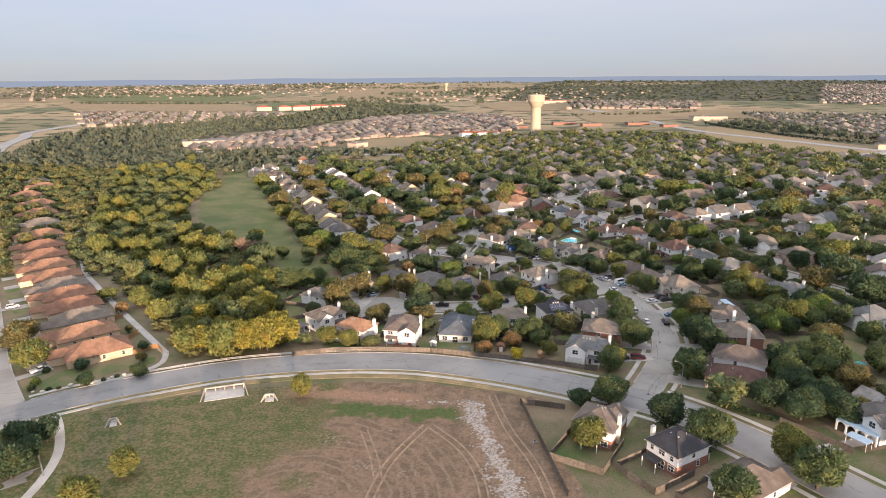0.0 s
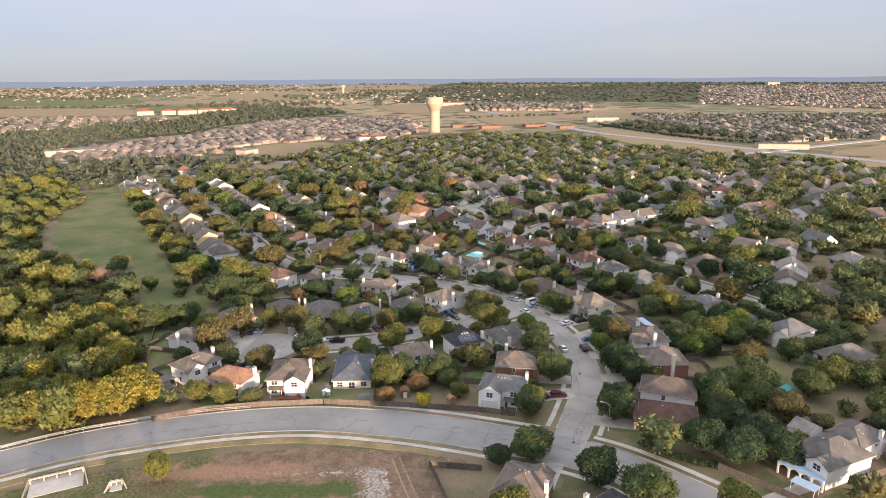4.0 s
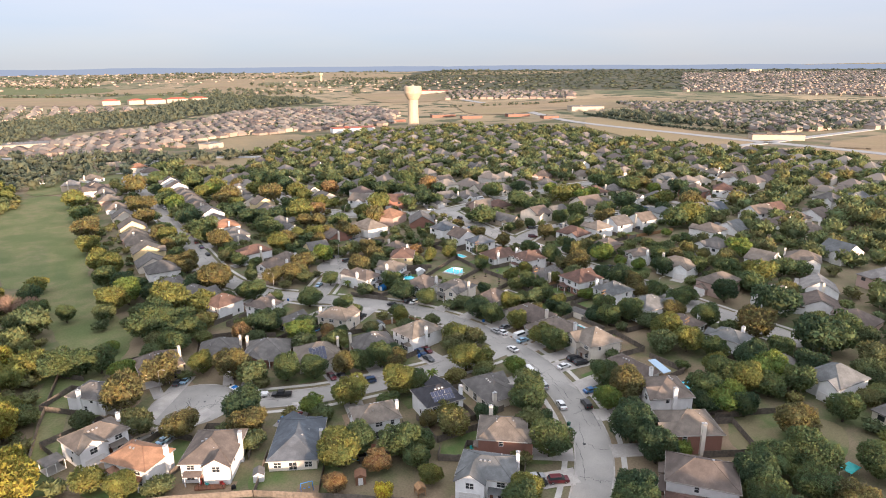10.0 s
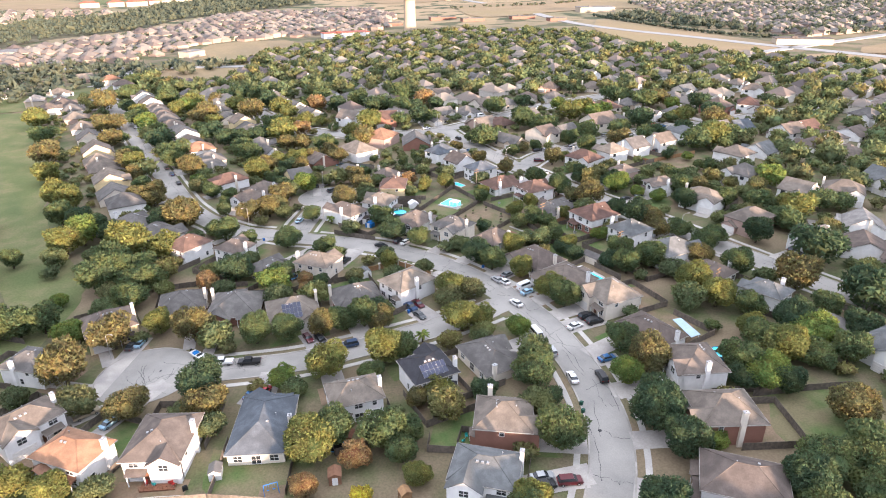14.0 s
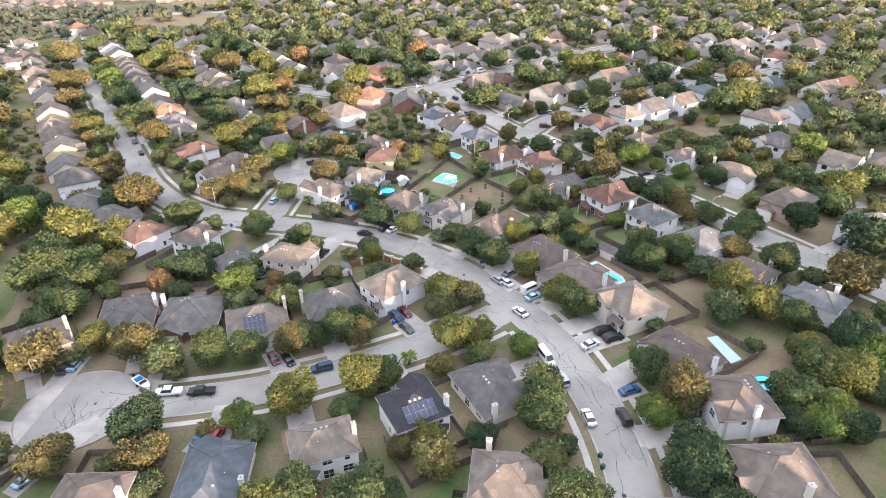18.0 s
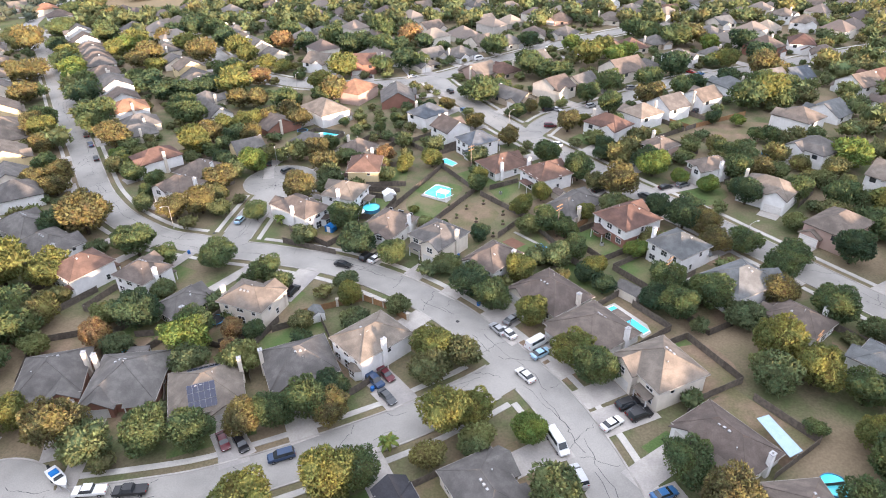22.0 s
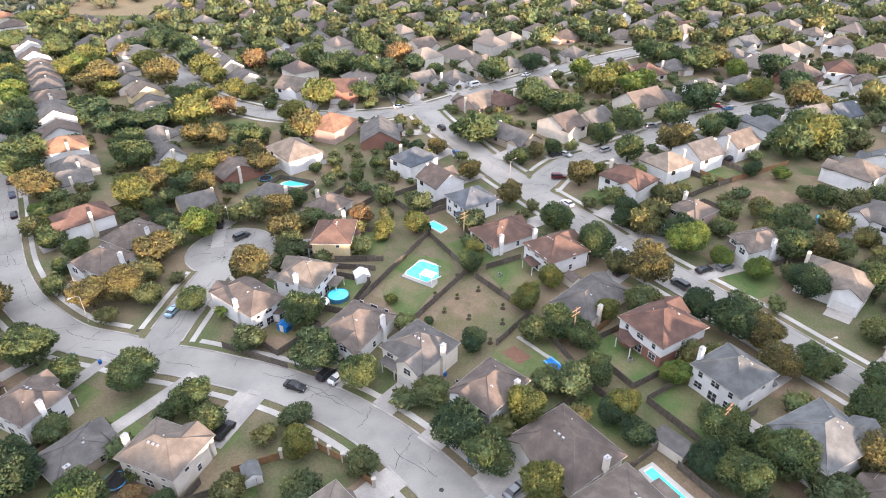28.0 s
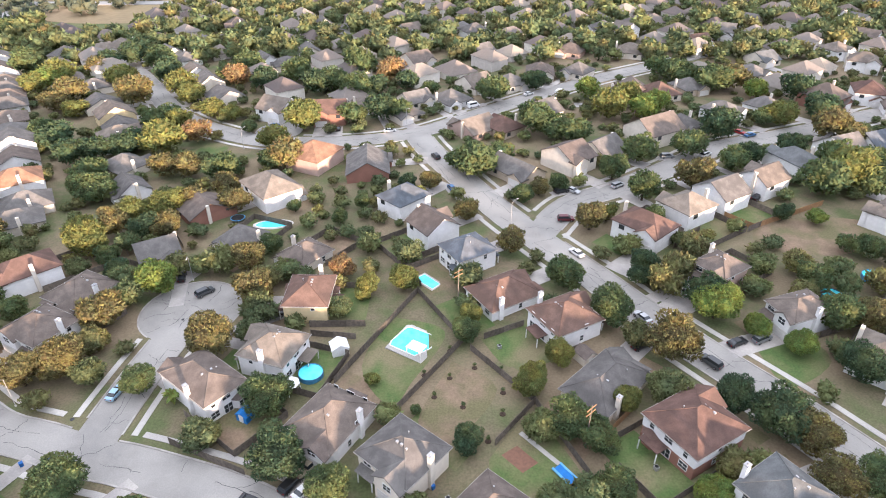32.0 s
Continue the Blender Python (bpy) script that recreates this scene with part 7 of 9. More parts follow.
def shed(x, y, ang, w, d, h, roof, wall, label):
    e = thing("shed", x, y, ang, label, "shed")
    b = Build().box(-w / 2, w / 2, -d / 2, d / 2, -0.3, h)
    b.face((-w / 2, -d / 2, h), (w / 2, -d / 2, h), (0, -d / 2, h + w * 0.28)).face((w / 2, d / 2, h), (-w / 2, d / 2, h), (0, d / 2, h + w * 0.28))
    part("wall", b.done("wall", wall), e)
    part("roof", gable_roof(-w / 2, w / 2, -d / 2, d / 2 + 0.15, h, w * 0.28, 0.15, 0.08).done("roof", roof), e)
    part("door", Build().box(-0.55, 0.55, -d / 2 - 0.04, -d / 2 + 0.01, 0, 1.85).done("door", M_TRIM), e)


M_BLUEVINYL = surface("blue_tarp", (0.03, 0.2, 0.55), (0.025, 0.16, 0.48), 1.2, rough=0.5)
M_BROWNSHED = surface("brown_board", (0.24, 0.13, 0.08), (0.2, 0.11, 0.07), 1.5, rough=0.9)
shed(-10.1, -1.9, 18, 3.6, 3.2, 2.0, M_TRIM, M_TRIM, "white vinyl garden shed by a fence")
shed(-26.3, -20.2, -30, 2.6, 2.4, 1.7, M_BLUEVINYL, M_BLUEVINYL, "bright blue tarpaulin shelter behind a house")
shed(-24.7, -61.5, 25, 3.0, 3.4, 2.1, ROOF["slate"], WALL["white"], "small pale shed with a grey roof")
shed(48.8, -60.3, 38, 3.8, 6.0, 2.4, ROOF["grey"], WALL["cream"], "long cream shed with a grey roof")
shed(-47.3, -147.0, 10, 2.4, 2.8, 2.0, ROOF["grey"], WALL["white"], "small white garden shed on a green lawn")
shed(-23.3, -149.8, 8, 2.4, 2.6, 2.2, M_BROWNSHED, M_BROWNSHED, "small brown wooden shed")
shed(41.9, -8.6, 30, 3.2, 3.6, 2.2, ROOF["brown"], WALL["cream"], "small cream shed behind a house")
shed(80.0, -178.0, 30, 7.0, 5.0, 2.5, ROOF["white"], WALL["white"], "low white outbuilding with a pale flat roof")
can = thing("canopy", 6.7, -4.6, -34, "white poolside canopy on four posts", "canopy", z=ground_z(6.7, -4.6) + 0.16)
part("roof", Build().box(-1.9, 1.9, -1.4, 1.4, 2.5, 2.62, 0.1).done("roof", M_TRIM), can)
for u in (-1.7, 1.7):
    for v in (-1.2, 1.2):
        part("post", Build().box(u - 0.06, u + 0.06, v - 0.06, v + 0.06, 0, 2.5).done("post", M_TRIM), can)
gz = thing("gazebo", -18.8, -13.2, 0, "white octagonal garden canopy", "canopy")
b = Build()
for i in range(8):
    a, c = math.pi * i / 4, math.pi * (i + 1) / 4
    b.face((2 * math.cos(a), 2 * math.sin(a), 2.1), (2 * math.cos(c), 2 * math.sin(c), 2.1), (0, 0, 2.7))
part("roof", b.done("roof", M_TRIM), gz)
for i in range(4):
    a = math.pi / 2 * i
    part("post", Build().rod((1.9 * math.cos(a), 1.9 * math.sin(a), -0.2), (1.9 * math.cos(a), 1.9 * math.sin(a), 2.15), 0.05).done("post", M_TRIM), gz)
slide = thing("inflatable_pool", 32.7, -38.0, -57, "bright blue inflatable water slide lying on a lawn", "inflatable pool")
part("base", Build().box(-3.0, 3.0, -1.0, 1.0, -0.1, 0.35, 0.15).done("base", M_BLUEVINYL), slide)
for s in (-1, 1):
    part("tube", Build().rod((-3.0, s * 0.95, 0.35), (3.0, s * 0.95, 0.35), 0.22).done("tube", surface("vinyl_pale_blue", (0.2, 0.5, 0.75), (0.15, 0.42, 0.7), 1.0, rough=0.4)), slide)
tagged(new("patio", Build().face(*[(x, y, ground_z(x, y) + 0.07) for x, y in ((21.8, -32.3), (25.1, -36.4), (28.1, -34.4), (24.9, -30.4))]).done("patio", surface("red_paving", (0.22, 0.12, 0.08), (0.18, 0.10, 0.07), 1.5, rough=0.95))), "red-brown paved patio on a green lawn", "patio", kind="structure")


def trampoline(x, y, r):
    e = thing("trampoline", x, y, 0, "round trampoline with a dark mat and blue rim", "trampoline", "trampolines")
    n = 18
    part("mat", Build().face(*[(r * 0.9 * math.cos(2 * math.pi * i / n), r * 0.9 * math.sin(2 * math.pi * i / n), 0.85) for i in range(n)]).done("mat", M_RUBBER), e)
    b = Build()
    ring = [(math.cos(2 * math.pi * i / n), math.sin(2 * math.pi * i / n)) for i in range(n)]
    b.v = [(c * r * 0.88, s * r * 0.88, 0.9) for c, s in ring] + [(c * r, s * r, 0.87) for c, s in ring]
    b.f = [(i, n + i, n + (i + 1) % n, (i + 1) % n) for i in range(n)]
    part("rim_pad", b.done("rim_pad", M_LINER), e)
    for i in range(5):
        a = 2 * math.pi * i / 5
        part("leg", Build().rod((r * math.cos(a), r * math.sin(a), -0.2), (r * math.cos(a), r * math.sin(a), 0.87), 0.04).done("leg", M_METAL), e)


trampoline(-48.4, -61.3, 2.1)
trampoline(-24.4, -140.9, 2.0)
trampoline(-47, 60, 2.2)


def bin_(x, y, col, label):
    e = thing("wheeled_bin", x, y, 40, label, "bin", "wheeled bins")
    part("body", Build().box(-0.3, 0.3, -0.3, 0.3, -0.05, 0.95, -0.04).done("body", col), e)
    part("lid", Build().box(-0.36, 0.36, -0.37, 0.36, 0.95, 1.03, 0.03).done("lid", col), e)


M_BINB = surface("blue_plastic", (0.03, 0.14, 0.42), (0.03, 0.12, 0.36), 2.0, rough=0.5)
M_BING = surface("green_plastic", (0.02, 0.09, 0.06), (0.02, 0.075, 0.05), 2.0, rough=0.5)
for x, y, k in ((29.0, -131.4, 1), (28.8, -134.0, 1), (-10.2, -86.6, 0), (-64.4, -29.6, 0), (13.2, -60.5, 0), (-71.0, -27.2, 0), (9.5, -38.5, 0), (-28.5, -63.0, 0)):
    bin_(x, y, M_BING if k else M_BINB, "dark green wheeled bin at the kerb" if k else "blue wheeled recycling bin")


# ---- street furniture ----
LPOLE = Build().rod((0, 0, -0.3), (0, 0, 7.2), 0.09, 0.06, 8).done("pole", M_METAL)
LARM = Build().rod((0, 0, 7.1), (0, -0.9, 7.75), 0.05, 0.045, 6).rod((0, -0.9, 7.75), (0, -1.9, 7.9), 0.045, 0.04, 6).done("arm", M_METAL)
LHEAD = Build().box(-0.15, 0.15, -2.55, -1.8, 7.8, 7.98, 0.04).done("lamp_head", M_METAL)
LBASE = Build().rod((0, 0, -0.2), (0, 0, 0.35), 0.22, 0.18, 10).done("base", M_CONC)


def street_lamp(x, y):
    best = min(((q - Vector((x, y))).length, q.x, q.y) for line, w in LINES.values() for q in line)
    e = thing("street_lamp", x, y, math.degrees(math.atan2(best[2] - y, best[1] - x)) + 90, "grey steel street lamp with a curved arm", "street lamp", "street lamps")
    part("pole", LPOLE, e)
    part("arm", LARM, e)
    part("lamp_head", LHEAD, e)
    part("base", LBASE, e)


for x, y in ((31.6, -172.8), (33.5, 49.0), (-51.0, 28.5), (2.5, 131.5), (84.0, -42.0), (-73.5, -14.5), (-87.0, -104.0), (-58, 115), (120, 108)):
    street_lamp(x, y)
PPOLE = Build().rod((0, 0, -0.5), (0, 0, 10.5), 0.17, 0.11, 8).done("pole", M_WOOD)
PARM = Build().box(-1.3, 1.3, -0.07, 0.07, 9.7, 9.85).done("crossarm", M_NEWWOOD)
for x, y in ((37.0, -31.5), (76.4, -88.2), (16.5, 12.5), (57, -60)):
    e = thing("utility_pole", x, y, 40, "wooden utility pole with two cross-arms", "utility pole", "utility poles")
    part("pole", PPOLE, e)
    part("crossarm", PARM, e)
    part("crossarm", PARM, e, m=pose(0, 0, -1.1))


# ---- tall trees by the creek ----
tree(-150.9, -95.9, 6.5, "olive", 1.02)
tree(-144.2, -88.2, 5.3, "olive", 1.18)
tree(-149.8, -111.7, 5.9, "olive", 1.06)
tree(-138.5, -139.2, 5.0, "olive", 1.15)
tree(-124.3, -148.9, 4.9, "olive", 1.16)
tree(-118.8, -138.9, 6.2, "yellowing", 1.24)
tree(-118.5, -128.0, 5.7, "olive", 1.13)
tree(-100.5, -153.1, 6.4, "olive", 1.09)
tree(-107.5, -157.6, 6.5, "olive", 1.11)
tree(-113.0, -160.0, 6.4, "olive", 1.14)
tree(-126.5, -160.0, 5.1, "olive", 1.04)
tree(-137.5, -151.5, 4.9, "yellowing", 1.13)
tree(-119.0, -160.5, 6.6, "yellowing", 1.14)
tree(-104.5, -158.0, 6.6, "olive", 1.20)
tree(-104.0, -149.0, 6.1, "olive", 1.20)
tree(-136.8, -128.3, 5.3, "olive", 1.04)
tree(-133.8, -116.3, 6.1, "yellowing", 1.18)
tree(-245.8, -1.4, 4.8, "olive", 1.12)
tree(-193.9, -29.1, 5.3, "green", 1.17)
tree(-176.7, -42.8, 4.4, "dark", 1.09)
tree(-170.5, -25.9, 4.9, "dark", 1.12)
tree(-156.1, -42.5, 4.0, "green", 1.20)
tree(-173.6, -110.0, 5.1, "green", 1.19)
tree(-171.3, -122.5, 4.5, "green", 1.24)
tree(-200.1, -80.8, 4.9, "dark", 1.08)
tree(-144.4, -47.6, 4.0, "green", 1.23)
tree(-174.7, -13.6, 4.7, "yellowing", 1.20)
tree(-170.8, -106.6, 4.2, "yellowing", 1.23)
tree(-153.0, -125.1, 3.9, "yellowing", 1.01)
tree(-154.0, -136.2, 4.8, "green", 1.15)
tree(-130.7, -91.6, 4.8, "yellowing", 1.19)
tree(-119.3, -93.3, 3.8, "green", 1.06)


# ---- distance ----
M_TANK = surface("tank_paint", (0.50, 0.415, 0.30), (0.45, 0.37, 0.27), 0.05, rough=0.7, world_space=False, fine=0.5)


def water_tower(x, y, h, rs, rh, label):
    e = thing("water_tower", x, y, 0, label, "water tower")
    z0 = ground_z(x, y)
    def lathe(pts, n=36):
        v = [(r * math.cos(2 * math.pi * i / n), r * math.sin(2 * math.pi * i / n), z) for r, z in pts for i in range(n)]
        return v, [(k * n + i, k * n + (i + 1) % n, (k + 1) * n + (i + 1) % n, (k + 1) * n + i) for k in range(len(pts) - 1) for i in range(n)]
    stem = [(rs * 1.12, -1), (rs, h * 0.06), (rs * 0.94, h * 0.4), (rs * 0.94, h * 0.66)]
    v, f = lathe(stem)
    v = [(a * (1.0 + 0.03 * math.cos(12 * math.atan2(b, a))), b * (1.0 + 0.03 * math.cos(12 * math.atan2(b, a))), c) for a, b, c in v]
    part("shaft", mesh("shaft", v, f, M_TANK, True), e, "fluted concrete shaft")
    v, f = lathe([(rs * 0.94, h * 0.66), (rs * 1.15, h * 0.70), (rh * 0.93, h * 0.79), (rh, h * 0.82), (rh, h * 0.965), (rh * 0.96, h * 0.985), (0.1, h)])
    part("tank", mesh("tank", v, f, M_TANK, False), e)
    part("hatch", Build().rod((0, 0, h - 0.3), (0, 0, h + 1.4), 1.4, n=12).done("hatch", M_TANK), e)


water_tower(-24, 690, 60, 8.0, 13.0, "tall cream concrete water tower with a broad tank")
water_tower(-490, 2835, 42, 6.0, 10.0, "pale water tower far away")

STRAW = [(-1288, 1268), (-1040, 1300), (-797, 1324), (-1037, 1660), (-1623, 1670)]
PASTURE = [(-1736, 1840), (-1120, 1926), (-1320, 2338), (-2168, 2392)]
patch("field", PASTURE, 0.8, M_MEADOW, "grey-green pasture between straw fields", "field", step=40)
for pts, off in ((STRAW, 0.8), ([(-678, 1800), (-419, 2011), (-494, 2446), (-799, 2305)], 0.8), ([(-1236, 2898), (-717, 3362), (-1159, 4129), (-1535, 3791)], 0.9),
                 ([(-245, 445), (-265, 575), (-180, 610), (-145, 535), (-155, 425), (-180, 400)], 0.4), ([(260, 785), (315, 690), (340, 565), (375, 465), (295, 350), (210, 340), (235, 485), (220, 625)], 0.4),
                 ([(55, 1185), (335, 1280), (510, 1385), (625, 1105), (270, 970), (90, 860)], 0.8), ([(310, 355), (395, 385), (480, 355), (435, 295), (305, 305)], 0.4), ([(445, 425), (590, 510), (490, 370), (415, 370)], 0.4),
                 ([(-245, 1785), (50, 1885), (165, 1530), (-80, 1310)], 0.8),
                 ([(-3400, 3300), (-2600, 3600), (-2200, 3000), (-3000, 2500)], 0.8), ([(-400, 3900), (700, 4100), (900, 3700), (-200, 3500)], 0.8)):
    patch("field", pts, off, M_FIELD, "dry straw-coloured field", "field", step=30)
for i in range(46):
    q = random.Random(400 + i)
    cx, cy, a = q.uniform(-3300, -250), q.uniform(1350, 4300), radians(q.choice((12, 12, 102)) + q.uniform(-4, 4))
    if i > 34:
        cx, cy = q.uniform(1900, 3300), q.uniform(1900, 3600)
    w, d = q.uniform(120, 330) * (0.6 + cy / 4000), q.uniform(60, 150) * (0.6 + cy / 4000)
    pts = [(cx + u * w * math.cos(a) - v * d * math.sin(a), cy + u * w * math.sin(a) + v * d * math.cos(a)) for u, v in ((-1, -1), (0, -1.05), (1, -1), (1.02, 0), (1, 1), (0, 1.03), (-1, 1), (-1.02, 0))]
    mat, lab = q.choice(((M_FIELD, "dry straw-coloured field"), (M_FIELD, "dry straw-coloured field"), (M_FIELD, "dry straw-coloured field"), (M_EARTH, "ploughed brown field"), (M_MEADOW, "grey-green pasture field")))
    patch("field", pts, 0.5 + 0.06 * (i % 5), mat, lab, "field", step=40)
patch("field", [(-258, 388), (-176, 388), (-171, 332), (-238, 336)], 0.36, M_FIELD, "dry straw-coloured sports field", "field", step=15)
patch("park_lawn", [(-238, 334), (-171, 330), (-171, 300), (-222, 302)], 0.3, M_MEADOW, "grey-green grass of a park", "lawn", step=15)
patch("meadow", [(-330, 250), (-265, 300), (-255, 240), (-300, 200)], 0.3, M_MEADOW, "grey-green grass", "meadow", step=15)
M_HWY = surface("pale_highway", (0.40, 0.385, 0.36), (0.35, 0.34, 0.325), 0.05, rough=0.9, fine=1.0)
for pts, w in (([(10, 1840), (90, 1350), (170, 1055), (215, 720), (320, 515), (360, 445), (415, 365), (445, 310), (500, 220), (600, 80)], 16), ([(200, 320), (270, 365), (340, 405), (460, 480), (650, 600), (900, 770)], 11),
               ([(-640, 390), (-435, 400), (-350, 395), (-265, 395), (-180, 395), (-120, 415), (-70, 500), (-50, 575), (20, 660), (170, 640)], 12), ([(-560, 240), (-725, 395), (-835, 565), (-905, 670), (-960, 900)], 18),
               ([(-250.7, 250.4), (-268, 290), (-280, 395)], 9), ([(130, 205), (200, 250), (260, 310), (330, 400)], 9)):
    tagged(new("road", ribbon(smooth_line(pts, 12), w / 2, -w / 2, 0.7, 0.8).done("road", M_HWY)), "pale distant road", "road", kind="structure")

M_FARROOF = surface("far_roofs", (0.205, 0.17, 0.145), (0.165, 0.148, 0.135), 0.05, rough=0.9, jitter=0.4, hue=0.025, island=True, fine=1.0)
M_PALEWALL = surface("pale_siding", (0.70, 0.66, 0.60), (0.62, 0.58, 0.52), 0.05, rough=0.85, jitter=0.2, hue=0.015, island=True, fine=1.0)
M_FARWALL = surface("far_walls", (0.42, 0.335, 0.27), (0.35, 0.28, 0.225), 0.05, rough=0.85, jitter=0.25, hue=0.02, island=True, fine=1.0)


def far_houses(name, label, spots, walls=None):
    """Many distant houses in one mesh: spots are rows of x, y, angle, width, depth, eaves."""
    v, f, mi = [], [], []
    for x, y, ang, w, d, e in spots:
        z, k = ground_z(x, y), len(v)
        c, s = math.cos(ang), math.sin(ang)
        T = lambda u, t, h: (x + u * c - t * s, y + u * s + t * c, z + h)
        X, Y = w / 2, d / 2
        v += [T(a, b, h) for h in (-2.0, e) for a, b in ((-X, -Y), (X, -Y), (X, Y), (-X, Y))]
        f += [(k, k + 1, k + 5, k + 4), (k + 1, k + 2, k + 6, k + 5), (k + 2, k + 3, k + 7, k + 6), (k + 3, k, k + 4, k + 7)]
        mi += [0] * 4
        X, Y, r, k = X + 0.5, Y + 0.5, abs(w - d) / 2 + 0.5, len(v)
        rr = e + min(w, d) * 0.33
        v += [T(a, b, e) for a, b in ((-X, -Y), (X, -Y), (X, Y), (-X, Y))] + ([T(-r, 0, rr), T(r, 0, rr)] if w >= d else [T(0, -r, rr), T(0, r, rr)])
        f += [(k, k + 1, k + 5, k + 4), (k + 1, k + 2, k + 5), (k + 2, k + 3, k + 4, k + 5), (k + 3, k, k + 4)] if w >= d else [(k, k + 1, k + 4), (k + 1, k + 2, k + 5, k + 4), (k + 2, k + 3, k + 5), (k + 3, k, k + 4, k + 5)]
        mi += [1] * 4
    me = mesh(name, v, f)
    me.materials.append(walls or M_FARWALL)
    me.materials.append(M_FARROOF)
    me.polygons.foreach_set("material_index", mi)
    return tagged(new(name, me), label, "houses", kind="stuff")


def rows_of_houses(poly, ang, along, across, seed, size=12.5):
    q = random.Random(seed)
    a = radians(ang)
    cx, cy = sum(p[0] for p in poly) / len(poly), sum(p[1] for p in poly) / len(poly)
    R = max(math.hypot(p[0] - cx, p[1] - cy) for p in poly)
    out = []
    j = -int(R / across)
    while j * across < R:
        i = -int(R / along)
        while i * along < R:
            u, t = i * along + q.uniform(-1.5, 1.5), j * across + q.uniform(-3, 3)
            x, y = cx + u * math.cos(a) - t * math.sin(a), cy + u * math.sin(a) + t * math.cos(a)
            if inside((x, y), poly) and q.random() < 0.93:
                out.append((x, y, a + q.uniform(-0.1, 0.1) + q.choice((0, math.pi / 2)), size * q.uniform(0.85, 1.2), size * q.uniform(0.85, 1.25), q.choice((2.8, 2.9, 5.2))))
            i += 1
        j += 1
    return out


TOWN1 = [(-465, 412), (-495, 508), (-420, 680), (-373, 1053), (-122, 1146), (-60, 1000), (-60, 720), (-274, 587), (-290, 450), (-394, 400)]
TOWN2 = [(-894, 775), (-780, 805), (-705, 955), (-615, 1070), (-657, 1205), (-840, 1229), (-1242, 1210)]
TOWN3 = [(415, 1155), (640, 1080), (990, 1070), (630, 570), (430, 515), (385, 750)]
TOWN4 = [(50, 1350), (65, 1790), (445, 1695), (365, 1350)]
TOWN5 = [(770, 1670), (1435, 3375), (2560, 3275), (1140, 1280)]
TOWN6 = [(-1800, 1720), (-2600, 2500), (-3000, 3300), (-1500, 2800), (-1340, 2380), (-2200, 2420)]
for poly, ang, al, ac, sd, sz in ((TOWN1, 55, 16, 25, 1, 13), (TOWN2, 118, 15, 34, 2, 13), (TOWN3, 25, 18, 30, 3, 13), (TOWN4, 0, 18, 30, 4, 14), (TOWN5, 30, 27, 48, 5, 13), (TOWN6, 40, 40, 70, 6, 10)):
    far_houses("distant_houses", "distant estate of small tan-roofed houses", rows_of_houses(poly, ang, al, ac, sd, sz))
TOWN7 = [(-2900, 2300), (-2300, 4300), (-900, 4400), (-700, 3200), (-1500, 2100)]
TOWN8 = [(-600, 1900), (-700, 2900), (-100, 3400), (500, 2600), (200, 1950)]
for poly, ang, al, ac, sd in ((TOWN7, 15, 62, 115, 11), (TOWN8, 5, 48, 90, 12)):
    far_houses("distant_houses", "scattered pale houses far over the plain", [(x + math.sin(y * 1.7) * 22, y + math.sin(x * 2.3) * 30, *o) for x, y, *o in rows_of_houses(poly, ang, al * 1.25, ac * 1.1, sd, 9)])
PARK = [(-262, 372), (-224, 300), (-168, 298), (-168, 368), (-150, 402), (-185, 402), (-262, 402)]
MID = [(-230, 330), (-160, 150), (-80, 140), (0, 160), (60, 190), (170, 160), (310, 60), (330, -60), (480, 60), (330, 330), (210, 420), (180, 560), (0, 630), (-110, 560), (-180, 420)]
mid = [s for s in rows_of_houses(MID, 35, 19, 27, 9, 12.5) if not inside(s[:2], PARK) and not any(math.hypot(s[0] - h[0], s[1] - h[1]) < 15 for h in HOUSES) and not any((q - Vector(s[:2])).length < 12 for line, w in LINES.values() for q in line[::2])]
mid = [(*s[:5], 2.9 if k % 2 else 5.2) for k, s in enumerate(mid)]
far_houses("neighbourhood_houses", "farther houses of the neighbourhood half hidden by trees", mid, M_PALEWALL)
HOUSES += [(s[0], s[1], 0, 12, 12) for s in mid]


def block(x, y, ang, w, d, h, wall, roof, label):
    e = thing("building", x, y, ang, label, "building")
    part("wall", Build().box(-w / 2, w / 2, -d / 2, d / 2, -2, h).done("wall", wall), e)
    if "apartment" in label:
        rb, ends = hip_roof(w, d, h, 4.0)
        part("roof", rb.done("roof", roof), e)
    else:
        part("roof", Build().box(-w / 2 - 0.4, w / 2 + 0.4, -d / 2 - 0.4, d / 2 + 0.4, h, h + 0.6).box(-w * 0.2, -w * 0.1, -2, 2, h + 0.6, h + 2).done("roof", roof), e)
    for i in range(int(w / 6) if y < 420 else 0):
        part("window", Build().box(-w / 2 + 3 + i * 6 - 1.2, -w / 2 + 3 + i * 6 + 1.2, -d / 2 - 0.08, -d / 2 + 0.02, h * 0.35, h * 0.75).done("window", M_GLASS), e)


M_REDROOF = surface("red_metal_roof", (0.40, 0.12, 0.07), (0.35, 0.1, 0.06), 0.1, rough=0.6, world_space=False)
block(-475, 478, 25, 60, 30, 7, WALL["tan"], ROOF["white"], "long pale school building")
block(-109, 640, 20, 60, 22, 6, WALL["white"], M_REDROOF, "long low building with a red roof")
block(-254, 471, 60, 22, 16, 6, WALL["tan"], ROOF["white"], "pale building at the edge of a field")
block(296, 942, 5, 62, 30, 8, WALL["tan"], ROOF["white"], "large cream building by the highway")
block(326, 285, -22, 42, 15, 5, WALL["white"], ROOF["slate"], "long white commercial building")
block(399, 456, -12, 56, 18, 6, WALL["tan"], ROOF["tan"], "cream commercial building with tan roof")
